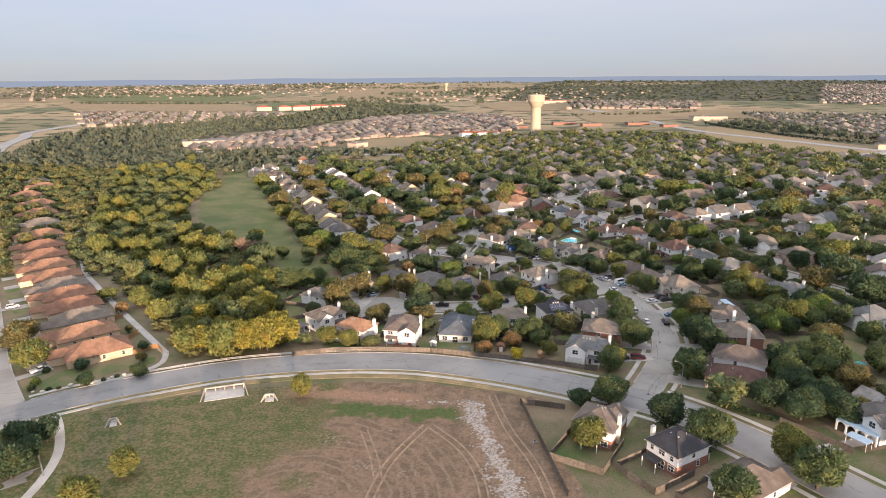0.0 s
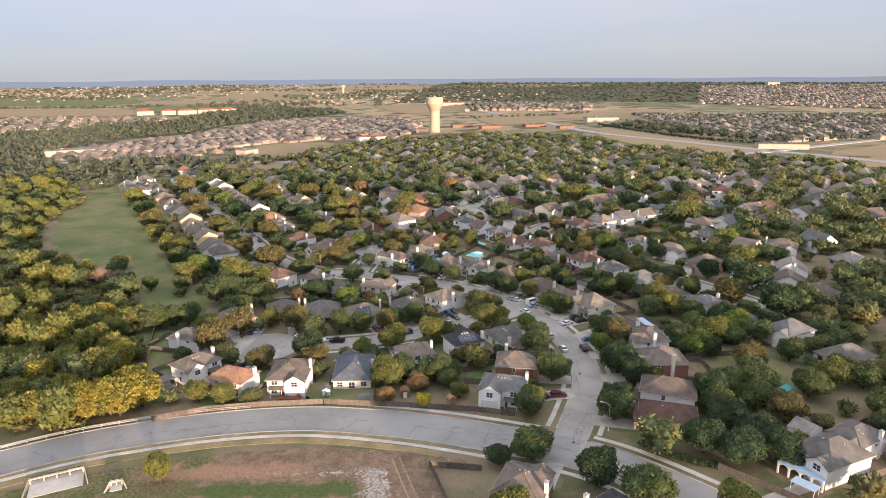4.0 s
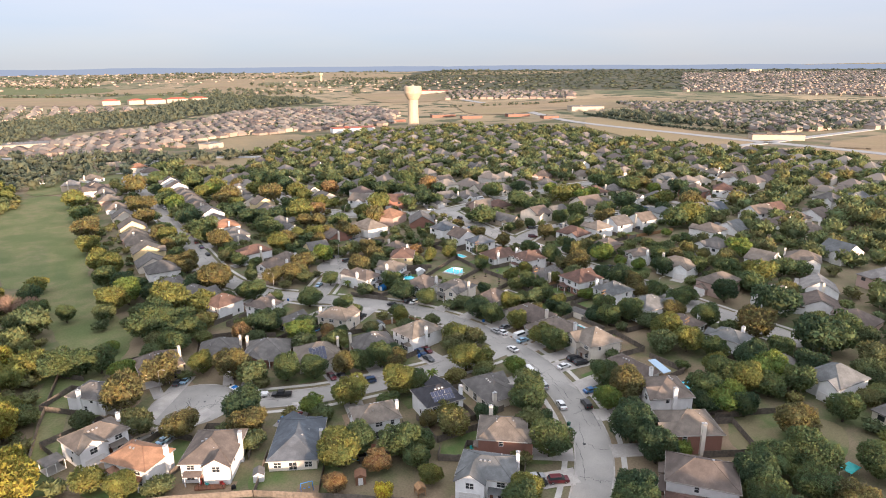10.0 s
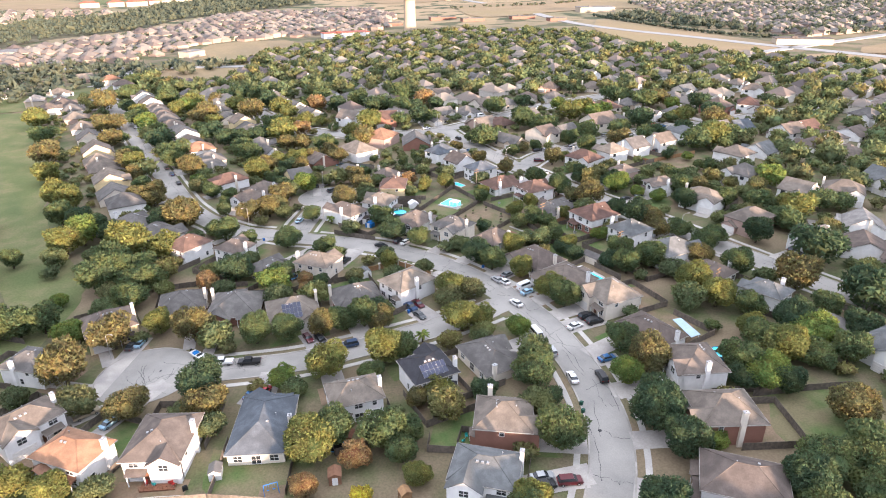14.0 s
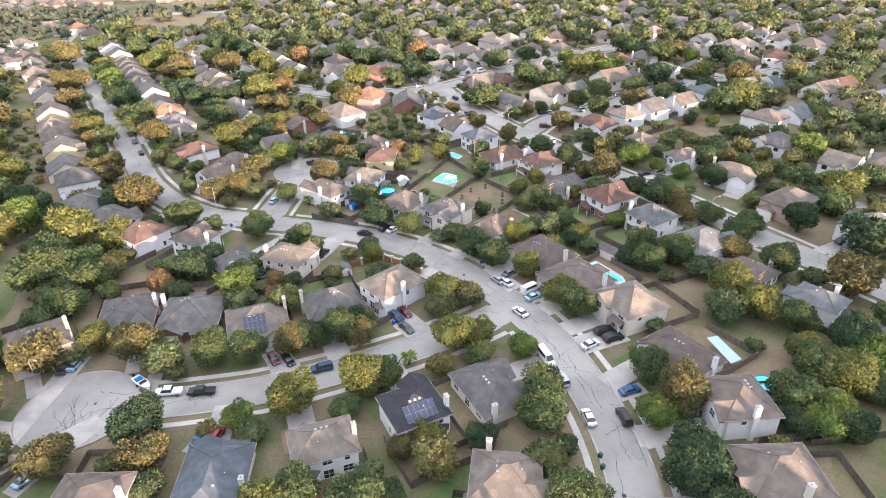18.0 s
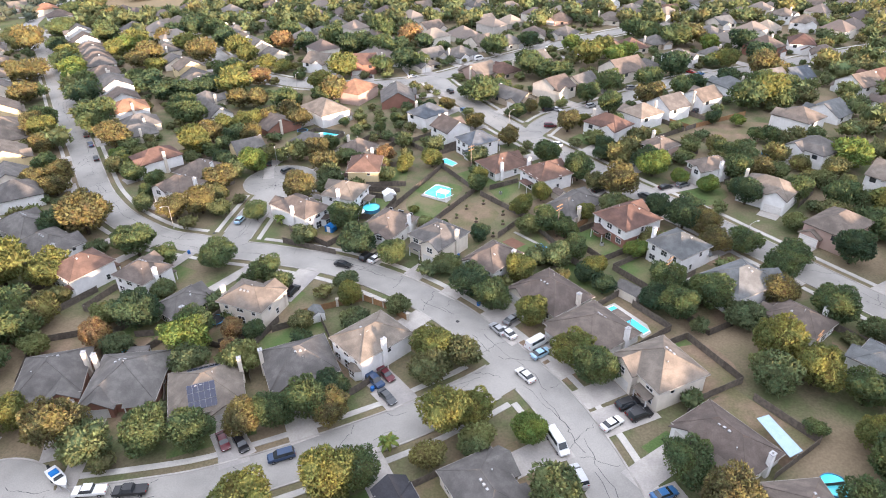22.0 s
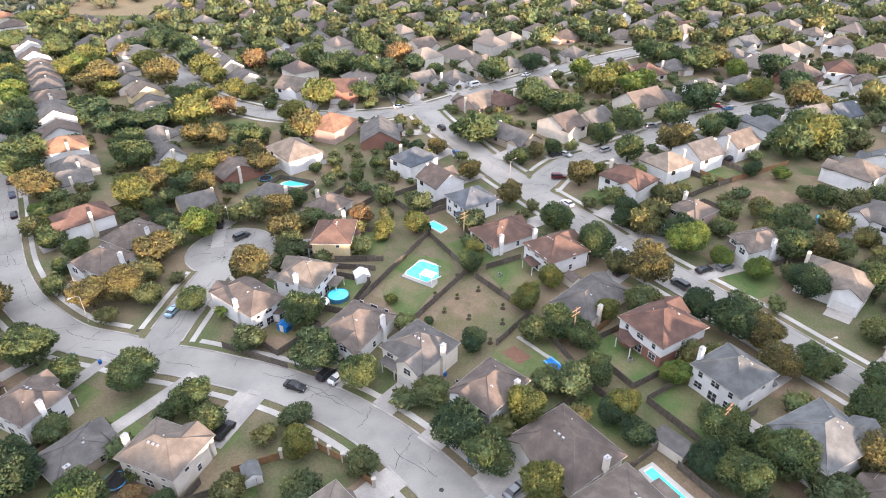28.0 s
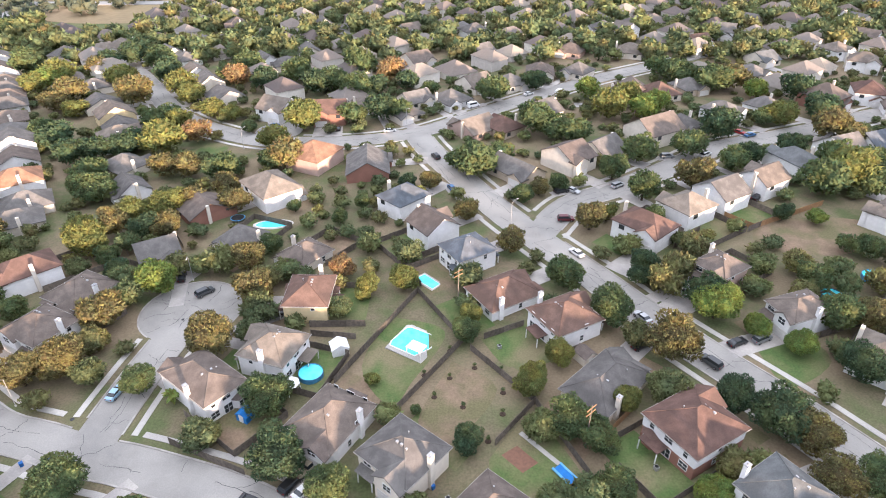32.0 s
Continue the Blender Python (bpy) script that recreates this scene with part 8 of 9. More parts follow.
for x, y, w in ((-775, 1345, 40), (-722, 1362, 34), (-680, 1376, 46), (-640, 1414, 52), (-596, 1444, 44)):
    block(x, y, 35, w, 22, 10, WALL["tan"], M_REDROOF, "cream apartment building with a red hipped roof")
block(1910, 3514, 0, 70, 40, 14, WALL["tan"], ROOF["orange"], "very large pale distant hall")
for x, y, w in ((25, 850, 42), (70, 800, 34), (-62, 790, 46), (-88, 930, 40), (150, 820, 38), (196, 775, 26)):
    block(x, y, 12, w, 17, 4, WALL["brick"], ROOF["tan"], "low tan building beside the highway")
block(9, 1723, 0, 120, 40, 9, WALL["tan"], M_REDROOF, "long distant building with a red roof")


# ---- woods and garden trees without a place of their own ----
def clear(x, y, r=4.0):
    p = Vector((x, y))
    if any((q - p).length < w / 2 + r * 0.75 for line, w in LINES.values() for q in line[::2]):
        return False
    return not any(math.hypot(x - a, y - b) < max(w, d) * 0.5 + r * 0.62 for a, b, _, w, d in HOUSES) and not any(math.hypot(x - a, y - b) < (r + c) * 0.6 for a, b, c in TREES)


STRIP = [(-99.3, -153.0), (-113.8, -125.0), (-123.6, -105.8), (-133.8, -69.7), (-122.7, -58.1), (-109.1, -68.5), (-108.1, -96.2), (-105.5, -125.2), (-92.7, -150.8)]
YARD = [(66.4, -131.0), (90, -129.0), (96.4, -134.3), (99.5, -141.5), (90.9, -147.6), (81.3, -142.0), (74.1, -146.4), (63.6, -143.7)]
PORCHYARD = [(55, -200), (66, -206), (76, -200), (76, -182), (66, -180), (56, -186)]
fill = random.Random(21)
OPEN = [(-21.6, -150.9, 4), (-14.5, -149.6, 5), (-9, -158.6, 4), (39, -98, 8), (66, -104, 11), (57, -86, 10), (52, -54, 5), (5, 0, 15), (14, -20, 13), (118, 38, 18), (85, -140, 16), (86, -12, 8), (27, -4, 7), (-38, -147, 9), (-72, 114, 7), (-15.3, -9.2, 6), (-9, -2, 5.5), (25, -5, 8), (30, -36, 7), (9, 23, 6), (-25, -20, 5), (46, -69, 7), (-36, 56, 6), (-58, -150, 6), (-35, -151, 6)]
NEAR = [(-125, -150), (-20, -160), (60, -190), (115, -200), (150, -60), (140, 70), (90, 100), (-90, 110), (-135, 20)]


READ = [[(-110.9, 47.9), (131, 30.8), (238.7, 200.5), (-214.9, 237.8)], [(-274.4, 202.7), (-222.5, 199.2), (-106.1, -10.3), (-149.1, -7.8)]]    # every tree here stands in the list above


def free(x, y, r):
    if any(inside((x, y), p) for p in [STRIP, YARD, PORCHYARD] + READ):
        return False
    return clear(x, y, r) and not any(math.hypot(x - a, y - b) < c for a, b, c in OPEN) and not any(math.hypot(x - bx, y - by) < br + r * 0.7 for bx, by, br, o in BULBS)


spots = [s for s in scatter(NEAR, 8.5, 2.4, 5.4, 17) if free(*s)]
fill.shuffle(spots)
rest = []
for n, (x, y, r) in enumerate(spots):
    if not free(x, y, r):
        continue
    if n < 12 and y < 40:
        tree(x, y, r, fill.choice(("green", "green", "dark", "yellowing", "autumn", "dark", "bright")))
    else:
        rest.append((x, y, r))
        TREES.append((x, y, r))
# trees in the front yards along the upper street
for side in (-1, 1):
    for k, p in enumerate(side_line(LINES["main"][0], 1)):
        q = random.Random(k * 3 + side)
        if p.y > -18 and k % 3 == 0:
            o = side_line(LINES["main"][0], side * q.uniform(10.8, 14.5))[k]
            if clear(o.x, o.y, 2.0) and not inside(o, READ[0]) and not inside(o, READ[1]) and q.random() < 0.85:
                r = q.uniform(3.2, 4.9)
                if o.y < 35:
                    tree(o.x, o.y, r, q.choice(("green", "dark", "autumn", "yellowing", "green")))
                else:
                    rest.append((o.x, o.y, r))
                    TREES.append((o.x, o.y, r))
# shrubs and small trees along the back fences of those yards
for x, y, r in scatter(READ[0], 7.0, 1.5, 3.3, 31) + scatter(READ[1], 7.0, 1.5, 3.3, 32):
    if clear(x, y, r) and not any(math.hypot(x - a, y - b) < c for a, b, c in OPEN) and not any(math.hypot(x - bx, y - by) < br + r for bx, by, br, o in BULBS) and noise.noise((x * 0.05, y * 0.05, 1.0)) > -0.25:
        rest.append((x, y, r))
        TREES.append((x, y, r))
for k, (mat, lab) in enumerate(((M_GARDENLEAF, "green leafy"), (M_GARDENDARK, "dark green"), (M_GARDENOLIVE, "olive and bronze"))):
    woods("garden_trees", lab + " garden trees between the houses", [q for q in rest[k::3] if q[2] >= 3.3 and q[1] > 8], mat, 600, 0.1, 90 + k)
    woods("garden_trees", lab + " garden trees beside the near houses", [q for q in rest[k::3] if q[2] >= 3.3 and q[1] <= 8], mat, 1600, 0.066, 98 + k)
    woods("garden_shrubs", lab + " shrubs along the yard fences", [q for q in rest[k::3] if q[2] < 3.3], mat, 200, 0.14, 95 + k, 0.9)
for k, (kind, spots) in enumerate(FAR_TREES.items()):
    woods("garden_trees", TREENAME[kind] + "s farther up the streets", [(x, y, r * 1.14) for x, y, r in spots], LEAF[kind], 900, 0.08, 140 + k)
CREEK = [(-127, -172), (-167, -133), (-217, -85), (-268, -35), (-310, 30), (-442, 248), (-392, 253), (-391, 296), (-290, 170), (-275, 88), (-236, 18), (-165, -35), (-118, -100), (-112, -126), (-103, -150), (-113, -166)]
creek = scatter(CREEK, 11.5, 3.0, 6.4, 3, lambda x, y: not inside((x, y), STRIP))
# noise picks the crowns that get the sunlit yellow leaf colour
lit = [q for q in creek if noise.noise((q[0] * 0.028, q[1] * 0.028, 4.0)) > 0.02]
woods("creek_woods", "creekside trees with low sun painted into yellow-green crowns", lit, M_WOODS, 520, 0.1, 40, 1.35)
woods("creek_woods", "green creekside trees", [q for q in creek if q not in lit], M_GARDENLEAF, 420, 0.1, 42, 1.15)
WESTWOOD = [(-217, -85), (-268, -35), (-310, 30), (-442, 248), (-435, 225), (-585, 245), (-640, 310), (-700, 250), (-560, 60), (-400, -60), (-300, -95), (-240, -100)]
woods("creek_woods", "olive green woods west of the creek", scatter(WESTWOOD, 11.0, 3.0, 6.0, 46, lambda x, y: clear(x, y, 3.0)), M_GARDENOLIVE, 160, 0.15, 47, 0.9)
woods("creek_woods", "green woods west of the creek", scatter(WESTWOOD, 12.0, 3.0, 5.5, 48, lambda x, y: clear(x, y, 3.0)), M_GARDENLEAF, 160, 0.15, 49, 0.9)
woods("creek_scrub", "dense low green scrub along the creek", scatter(CREEK, 6.0, 1.8, 4.0, 4, lambda x, y: not inside((x, y), STRIP)), M_GARDENOLIVE, 80, 0.19, 45, 0.7)
AREA = [(-260, 330), (-165, 120), (-150, 20), (-125, -60), (-118, -100), (0, -165), (95, -215), (180, -260), (420, -100), (480, 60), (340, 330), (210, 430), (190, 570), (0, 640), (-110, 570), (-190, 420)]
hood = scatter(AREA, 9.5, 3.5, 7.5, 5, lambda x, y: not inside((x, y), NEAR) and not inside((x, y), PARK) and not inside((x, y), READ[0]) and not inside((x, y), READ[1]) and clear(x, y, 2.2))
for k, (mat, lab) in enumerate(((M_GARDENLEAF, "green leafy trees"), (M_GARDENDARK, "dark green trees"), (M_GARDENLEAF, "green leafy trees"), (M_GARDENOLIVE, "olive and bronze trees"))):
    woods("neighbourhood_trees", lab + " between the houses", [s for s in hood[k::4] if s[1] < 170 and not (s[0] > 60 and int(s[0] * 7) % 3 == 0)], mat, 170, 0.14, 60 + k)
    woods("neighbourhood_trees", lab + " farther down the neighbourhood", [s for s in hood[k::4] if s[1] >= 170], mat, 90, 0.19, 65 + k)

# backdrop ridge: a bluish emission stands in for the haze of distance
M_HAZE = bpy.data.materials.new("haze_glow")
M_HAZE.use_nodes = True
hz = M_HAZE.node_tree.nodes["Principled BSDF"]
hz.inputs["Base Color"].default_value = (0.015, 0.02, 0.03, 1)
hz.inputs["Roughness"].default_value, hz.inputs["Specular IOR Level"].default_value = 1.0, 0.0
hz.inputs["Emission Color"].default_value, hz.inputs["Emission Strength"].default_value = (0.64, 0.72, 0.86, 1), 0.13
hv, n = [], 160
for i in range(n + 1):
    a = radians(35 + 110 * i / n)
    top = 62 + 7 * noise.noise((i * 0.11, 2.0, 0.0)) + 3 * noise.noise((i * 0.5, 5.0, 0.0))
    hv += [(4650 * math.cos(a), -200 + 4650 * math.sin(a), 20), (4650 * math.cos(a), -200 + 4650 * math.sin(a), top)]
tagged(new("backdrop", mesh("backdrop", hv, [(2 * i, 2 * i + 2, 2 * i + 3, 2 * i + 1) for i in range(n)], M_HAZE)), "far blue ridge backdrop, its haze painted as an even glow", "horizon", kind="structure")
CREEK_NORTH = [(-616, 411), (-808, 655), (-766, 734), (-698, 793), (-682, 972), (-596, 1057), (-606, 1261), (-637, 1758), (-454, 1607), (-327, 1523), (-265, 1380), (-364, 1151), (-439, 968), (-440, 790), (-505, 668), (-520, 545), (-526, 441)]
PLAIN = [(-184, 1998), (202, 1844), (562, 1826), (908, 1809), (1214, 1794), (2000, 2300), (2900, 3300), (2527, 4106), (1228, 4372), (50, 4500), (-150, 3000)]
M_WOODFLOOR = surface("woodland_floor", (0.10, 0.10, 0.062), (0.15, 0.135, 0.085), 0.01, (0.075, 0.082, 0.05), 0.004, rough=1.0, fine=0.1, depth=0.8)
patch("woodland", PLAIN, 0.5, M_WOODFLOOR, "wooded plain with dry brown ground", "woodland", step=60)
patch("woodland", CREEK_NORTH, 0.3, M_WOODFLOOR, "shaded ground under creekside trees", "woodland", step=40)


def off_fields(x, y):
    return not any(inside((x, y), p) for p in (STRAW, PASTURE))


for poly, gap, r0, r1, lv, sd in ((CREEK_NORTH, 15, 4, 7.5, 22, 70), ([(-585, 245), (-640, 310), (-780, 600), (-616, 411), (-526, 441), (-505, 520), (-470, 410), (-380, 270), (-435, 225)], 12.5, 4.5, 7.5, 24, 71),
                                  (PLAIN, 60, 11, 21, 14, 72), ([(275, 805), (360, 900), (420, 660), (420, 535), (385, 570)], 14, 4, 7, 24, 73), (TOWN1, 20, 3, 5, 18, 74), (TOWN2, 30, 3, 5, 14, 81), (TOWN3, 17, 4, 6.5, 18, 75),
                                  (TOWN5, 46, 9, 15, 12, 76), (TOWN6, 70, 6, 11, 12, 77), (TOWN4, 26, 4, 7, 14, 82),
                                  ([(-3600, 1800), (-1300, 2600), (-600, 4400), (-2000, 4600), (-3800, 3200)], 95, 9, 18, 14, 78), ([(600, 1100), (1200, 900), (2600, 3000), (3400, 2600), (2000, 800), (900, 400)], 46, 10, 20, 14, 79),
                                  ([(-330, 200), (-230, 330), (-180, 420), (-280, 400), (-420, 380), (-450, 300)], 14, 4, 7, 30, 80)):
    woods("distant_trees", "distant woods and scattered trees", scatter(poly, gap * 1.05, r0, r1, sd, off_fields), M_FARLEAF, int(lv), 0.36, sd, 1.0 if r1 < 12 else 0.27)
# hedgerows: one dense hedge beside the highway, others along the field edges
HEDGES = [([(271, 838), (297, 728), (326, 619), (358, 554), (404, 512)], 4.5, 3.2, 4.6), ([(37, 1085), (161, 1106), (262, 1158), (335, 1234)], 9, 3.5, 6),
          ([(-1630, 1690), (-1499, 1690), (-1265, 1690), (-1056, 1715), (-925, 1809)], 9, 5, 9), ([(-700, 1790), (-560, 1900), (-410, 2040)], 12, 4, 7), ([(-2168, 2410), (-1700, 2380), (-1320, 2350)], 14, 6, 10)]
q = random.Random(77)
for i in range(70):
    x, y, a, n = q.uniform(-3200, 300), q.uniform(1700, 4300), radians(q.choice((10, 10, 10, 100)) + q.uniform(-8, 8)), q.uniform(120, 420)
    HEDGES.append(([(x, y), (x + n * math.cos(a) / 2, y + n * math.sin(a) / 2 + q.uniform(-12, 12)), (x + n * math.cos(a), y + n * math.sin(a))], 20, 7, 13))
hedge = []
for pts, gap, r0, r1 in HEDGES:
    hedge += [(p.x + q.uniform(-0.4, 0.4) * gap, p.y + q.uniform(-0.4, 0.4) * gap, q.uniform(r0, r1)) for p in smooth_line(pts, gap) if gap < 6 or q.random() < 0.8]
woods("hedgerows", "dark hedgerows along distant fields and a highway", hedge, M_FARLEAF, 20, 0.36, 88, 0.75)


# ---- vacant lot, culvert and roadside ----
M_STRAW = surface("straw_verge", (0.36, 0.27, 0.15), (0.27, 0.215, 0.115), 0.3, (0.2, 0.18, 0.09), 0.12, rough=1.0, bump=0.04, fine=2.5, depth=0.8)
south = [p for p in LINES["collector"][0] if -145 < p.x < -8]
tagged(new("verge", ribbon(south, -9.8, -12.4, 0.1).done("verge", M_STRAW)), "dry straw-coloured grass beside the sidewalk", "verge", kind="structure")
tagged(new("verge", ribbon(south, -6.7, -8.1, 0.11).done("verge", M_STRAW)), "dry grass strip between kerb and sidewalk", "verge", kind="structure")
M_TRACK = surface("wheel_track", (0.34, 0.25, 0.172), (0.25, 0.185, 0.128), 0.6, rough=1.0, bump=0.04, fine=3.0)
for pts, m in (([(-47.3, -236), (-47.3, -229.6), (-46.3, -218.9), (-43.6, -209.6), (-40.2, -200.6)], M_TRACK), ([(-56.5, -204.7), (-50.7, -216.5), (-47.0, -225.9)], M_TRACK), ([(-38.9, -200.5), (-29.8, -210.0), (-23.7, -221.4), (-19.3, -240)], M_TRACK),
               ([(-23.8, -181.9), (-17.8, -200.2), (-10.1, -217.4), (-3.9, -240)], M_TRACK)):
    for o in (0.95, -0.95):
        tagged(new("wheel_track", ribbon(smooth_line(pts, 1.5), o + 0.24, o - 0.24, 0.115).done("wheel_track", m)), "wheel track pressed into bare earth", "wheel track", kind="structure")
M_CULVERT = surface("culvert_concrete", (0.52, 0.46, 0.38), (0.44, 0.39, 0.33), 0.4, (0.32, 0.29, 0.25), 0.2, rough=0.9, bump=0.02, fine=3.0)
# near-black colour that stands for the shade inside the drains
M_DRAINSHADE = surface("drain_shade", (0.03, 0.03, 0.03), (0.05, 0.045, 0.04), 1.0, rough=1.0)


def culvert(x, y, ang, cells, cw, h, label, apron=5.0):
    """Headwall with open cells, wing walls and an apron; it faces local -y."""
    e = thing("culvert", x, y, ang, label, "culvert", "storm drains")
    w = cells * cw / 2
    part("headwall", Build().box(-w - 0.4, w + 0.4, -0.25, 0.35, h - 0.02, h + 0.35).box(-w - 0.4, -w, -0.25, 0.35, -0.5, h - 0.02).box(w, w + 0.4, -0.25, 0.35, -0.5, h - 0.02).done("headwall", M_CULVERT), e)
    for i in range(1, cells):
        part("pier", Build().box(-w + i * cw - 0.15, -w + i * cw + 0.15, -0.2, 1.2, -0.5, h - 0.02).done("pier", M_CULVERT), e)
    # added plate behind the cells; its black is painted shade
    part("barrel", Build().box(-w, w, 1.2, 1.4, -0.5, h - 0.02).done("barrel", M_DRAINSHADE), e, "near-black plate, shade painted into the drain mouth")
    part("apron", Build().box(-w - 0.3, w + 0.3, -apron, 1.2, -0.4, 0.16).done("apron", M_CONC), e, "pale concrete apron")
    for s in (-1, 1):
        a = Build()
        a.v = [(s * (w + 0.3), -0.2, h + 0.3), (s * (w + 0.55), -0.2, h + 0.3), (s * (w + 1.5), -apron, 0.25), (s * (w + 1.25), -apron, 0.25)] + [(s * (w + 0.3), -0.2, -0.5), (s * (w + 0.55), -0.2, -0.5), (s * (w + 1.5), -apron, -0.5), (s * (w + 1.25), -apron, -0.5)]
        a.f = [(0, 1, 2, 3), (0, 4, 5, 1), (1, 5, 6, 2), (2, 6, 7, 3), (3, 7, 4, 0)]
        part("wing_wall", a.done("wing_wall", M_CULVERT), e)


culvert(-105.4, -187.6, 26, 4, 2.7, 1.15, "four-cell concrete box culvert with a pale apron", 6.0)
culvert(-89.6, -190.4, 20, 2, 1.0, 0.9, "twin-pipe concrete drain outlet", 2.6)
culvert(-127.4, -209.6, 32, 1, 1.2, 0.9, "small concrete drain inlet", 2.6)


def guard_rail(pts):
    e = thing("guard_rail", *pts[0], 0, "pale steel guard rail along the collector road", "guard rail")
    o = e.matrix_basis.inverted()
    line = smooth_line(pts, 4.0)
    for p, q in zip(line, line[1:]):
        a, c = o @ Vector((p.x, p.y, ground_z(p.x, p.y))), o @ Vector((q.x, q.y, ground_z(q.x, q.y)))
        part("rail", Build().rod(a + Vector((0, 0, 1.0)), c + Vector((0, 0, 1.0)), 0.07, n=5).rod(a + Vector((0, 0, 0.55)), c + Vector((0, 0, 0.55)), 0.06, n=5).done("rail", M_CONC), e)
        part("post", Build().rod(a + Vector((0, 0, -0.2)), a + Vector((0, 0, 1.05)), 0.08, n=5).done("post", M_CONC), e)


guard_rail([(-133.4, -178.9), (-114.8, -168.0), (-94.4, -160.6), (-80, -157), (-67.8, -155.4)])

M_ROCK = surface("limestone", (0.6, 0.55, 0.46), (0.5, 0.46, 0.38), 1.0, rough=0.95, bump=0.05)
ROCKS = []
for s in range(3):
    bm = bmesh.new()
    bmesh.ops.create_icosphere(bm, subdivisions=1, radius=1.0)
    q = random.Random(s)
    for v in bm.verts:
        v.co = v.co * q.uniform(0.75, 1.15)
        v.co.z *= 0.75
    me = bpy.data.meshes.new("boulder")
    bm.to_mesh(me)
    me.materials.append(M_ROCK)
    ROCKS.append(me)
    bm.free()
for i, (x, y, r) in enumerate(((-154.7, -191.9, 1.0), (-149.3, -189.3, 0.7), (-145.5, -184.9, 0.7), (-142.5, -182.9, 0.8), (-139.9, -181.9, 0.8), (-160.5, -196.8, 0.8), (-163.3, -197.3, 0.6), (-152.3, -190.6, 0.5), (-137.2, -179.8, 0.9))):
    b = new("boulder", ROCKS[i % 3])
    b.matrix_basis = pose(x, y, ground_z(x, y) + r * 0.4, 0, 0, i * 50) @ Matrix.Diagonal((r, r, r, 1))
    tagged(b, "pale limestone boulder in a planting strip", "boulder", "roadside boulders")


def bush(x, y, r, kind, tall=1.0, label="clipped shrub in a planting strip"):
    q = random.Random(int(x * 19 + y * 7))
    key = ("bush", kind, q.randrange(2))
    if key not in CROWNS:
        CROWNS[key] = crown_mesh(60 + key[2], 500, 0.16, LEAF[kind], 5, 0.8)
    e = new("bush", CROWNS[key])
    e.matrix_basis = pose(x, y, ground_z(x, y) + r * 0.55 * tall, 0, 0, q.uniform(0, 360)) @ Matrix.Diagonal((r, r, r * tall, 1))
    tagged(e, label, "bush", "garden bushes")


for x, y, r, k in ((-155.4, -186.6, 1.0, "green"), (-146.9, -187.0, 0.9, "dark"), (-144.2, -184.2, 0.9, "dark"), (-141.3, -180.3, 1.1, "green"), (-165.4, -195.7, 1.6, "green"), (-166.8, -192.2, 1.7, "bright"), (-157.2, -193.9, 0.8, "orange"),
                   (-151.6, -189.9, 0.9, "bright"), (-138.4, -178.9, 1.0, "green"), (-159.6, -195.2, 0.9, "dark"), (42.2, -173.7, 1.7, "green"), (46.2, -175.1, 1.9, "dark"), (50.5, -178.6, 1.5, "green"), (-169.8, -184.0, 1.4, "dark")):
    bush(x, y, r, k)
for (ax, ay), (bx, by) in (((38.4, -180.6), (43.5, -184.8)), ((43.5, -184.8), (48.3, -188.4)), ((48.3, -188.4), (53.9, -190.9))):
    n = 5
    for i in range(n):
        bush(ax + (bx - ax) * i / n, ay + (by - ay) * i / n, 1.25, "dark", 0.95, "dense green hedge shrub along the road")
tree(-159.2, -180.9, 2.8, "dark")
tree(-171.0, -180.4, 3.2, "green")
tree(-142.8, -172.7, 2.2, "autumn")
for hx, hy, _, hw, hd in [h for h in HOUSES if h[4] == 24]:
    for u, v, rr in ((-4.5, -18.5, 2.4), (5.5, 14.5, 1.8)):
        q = random.Random(int(hx * 3 + u))
        tx, ty = to_world(hx, hy, _, u + q.uniform(-1.5, 1.5), v)
        if not road_gap(Vector((tx, ty)), "", 2.0):
            tree(tx, ty, rr * q.uniform(0.8, 1.3), q.choice(("green", "dark", "autumn")))
    lawn(hx, hy, _, 11.0, -20, -14.2, M_LAWN, "green front lawn of an estate house")
patch("lawn", [(-166.4, -192.8), (-164.5, -182.2), (-156.1, -177.7), (-144.4, -168.0), (-138.2, -172.5), (-146.6, -180.5), (-155.2, -192.3), (-159.9, -195.4)], 0.08, M_LAWN, "green lawn beside the estate house", "lawn", step=3)
fence([(-149.6, -167.7), (-144.2, -161.3), (-140.1, -165.5)], "new", "new orange-brown board fence round an estate yard")
fence([(-159.1, -156.3), (-159.3, -149.9)], "new", "new orange-brown board fence between estate yards")
fence([(-179.7, -142.4), (-175.5, -135.8)], "new", "new orange-brown board fence round an estate yard")
M_TWIG = surface("dry_twigs", (0.36, 0.25, 0.18), (0.28, 0.19, 0.14), 1.0, rough=1.0)
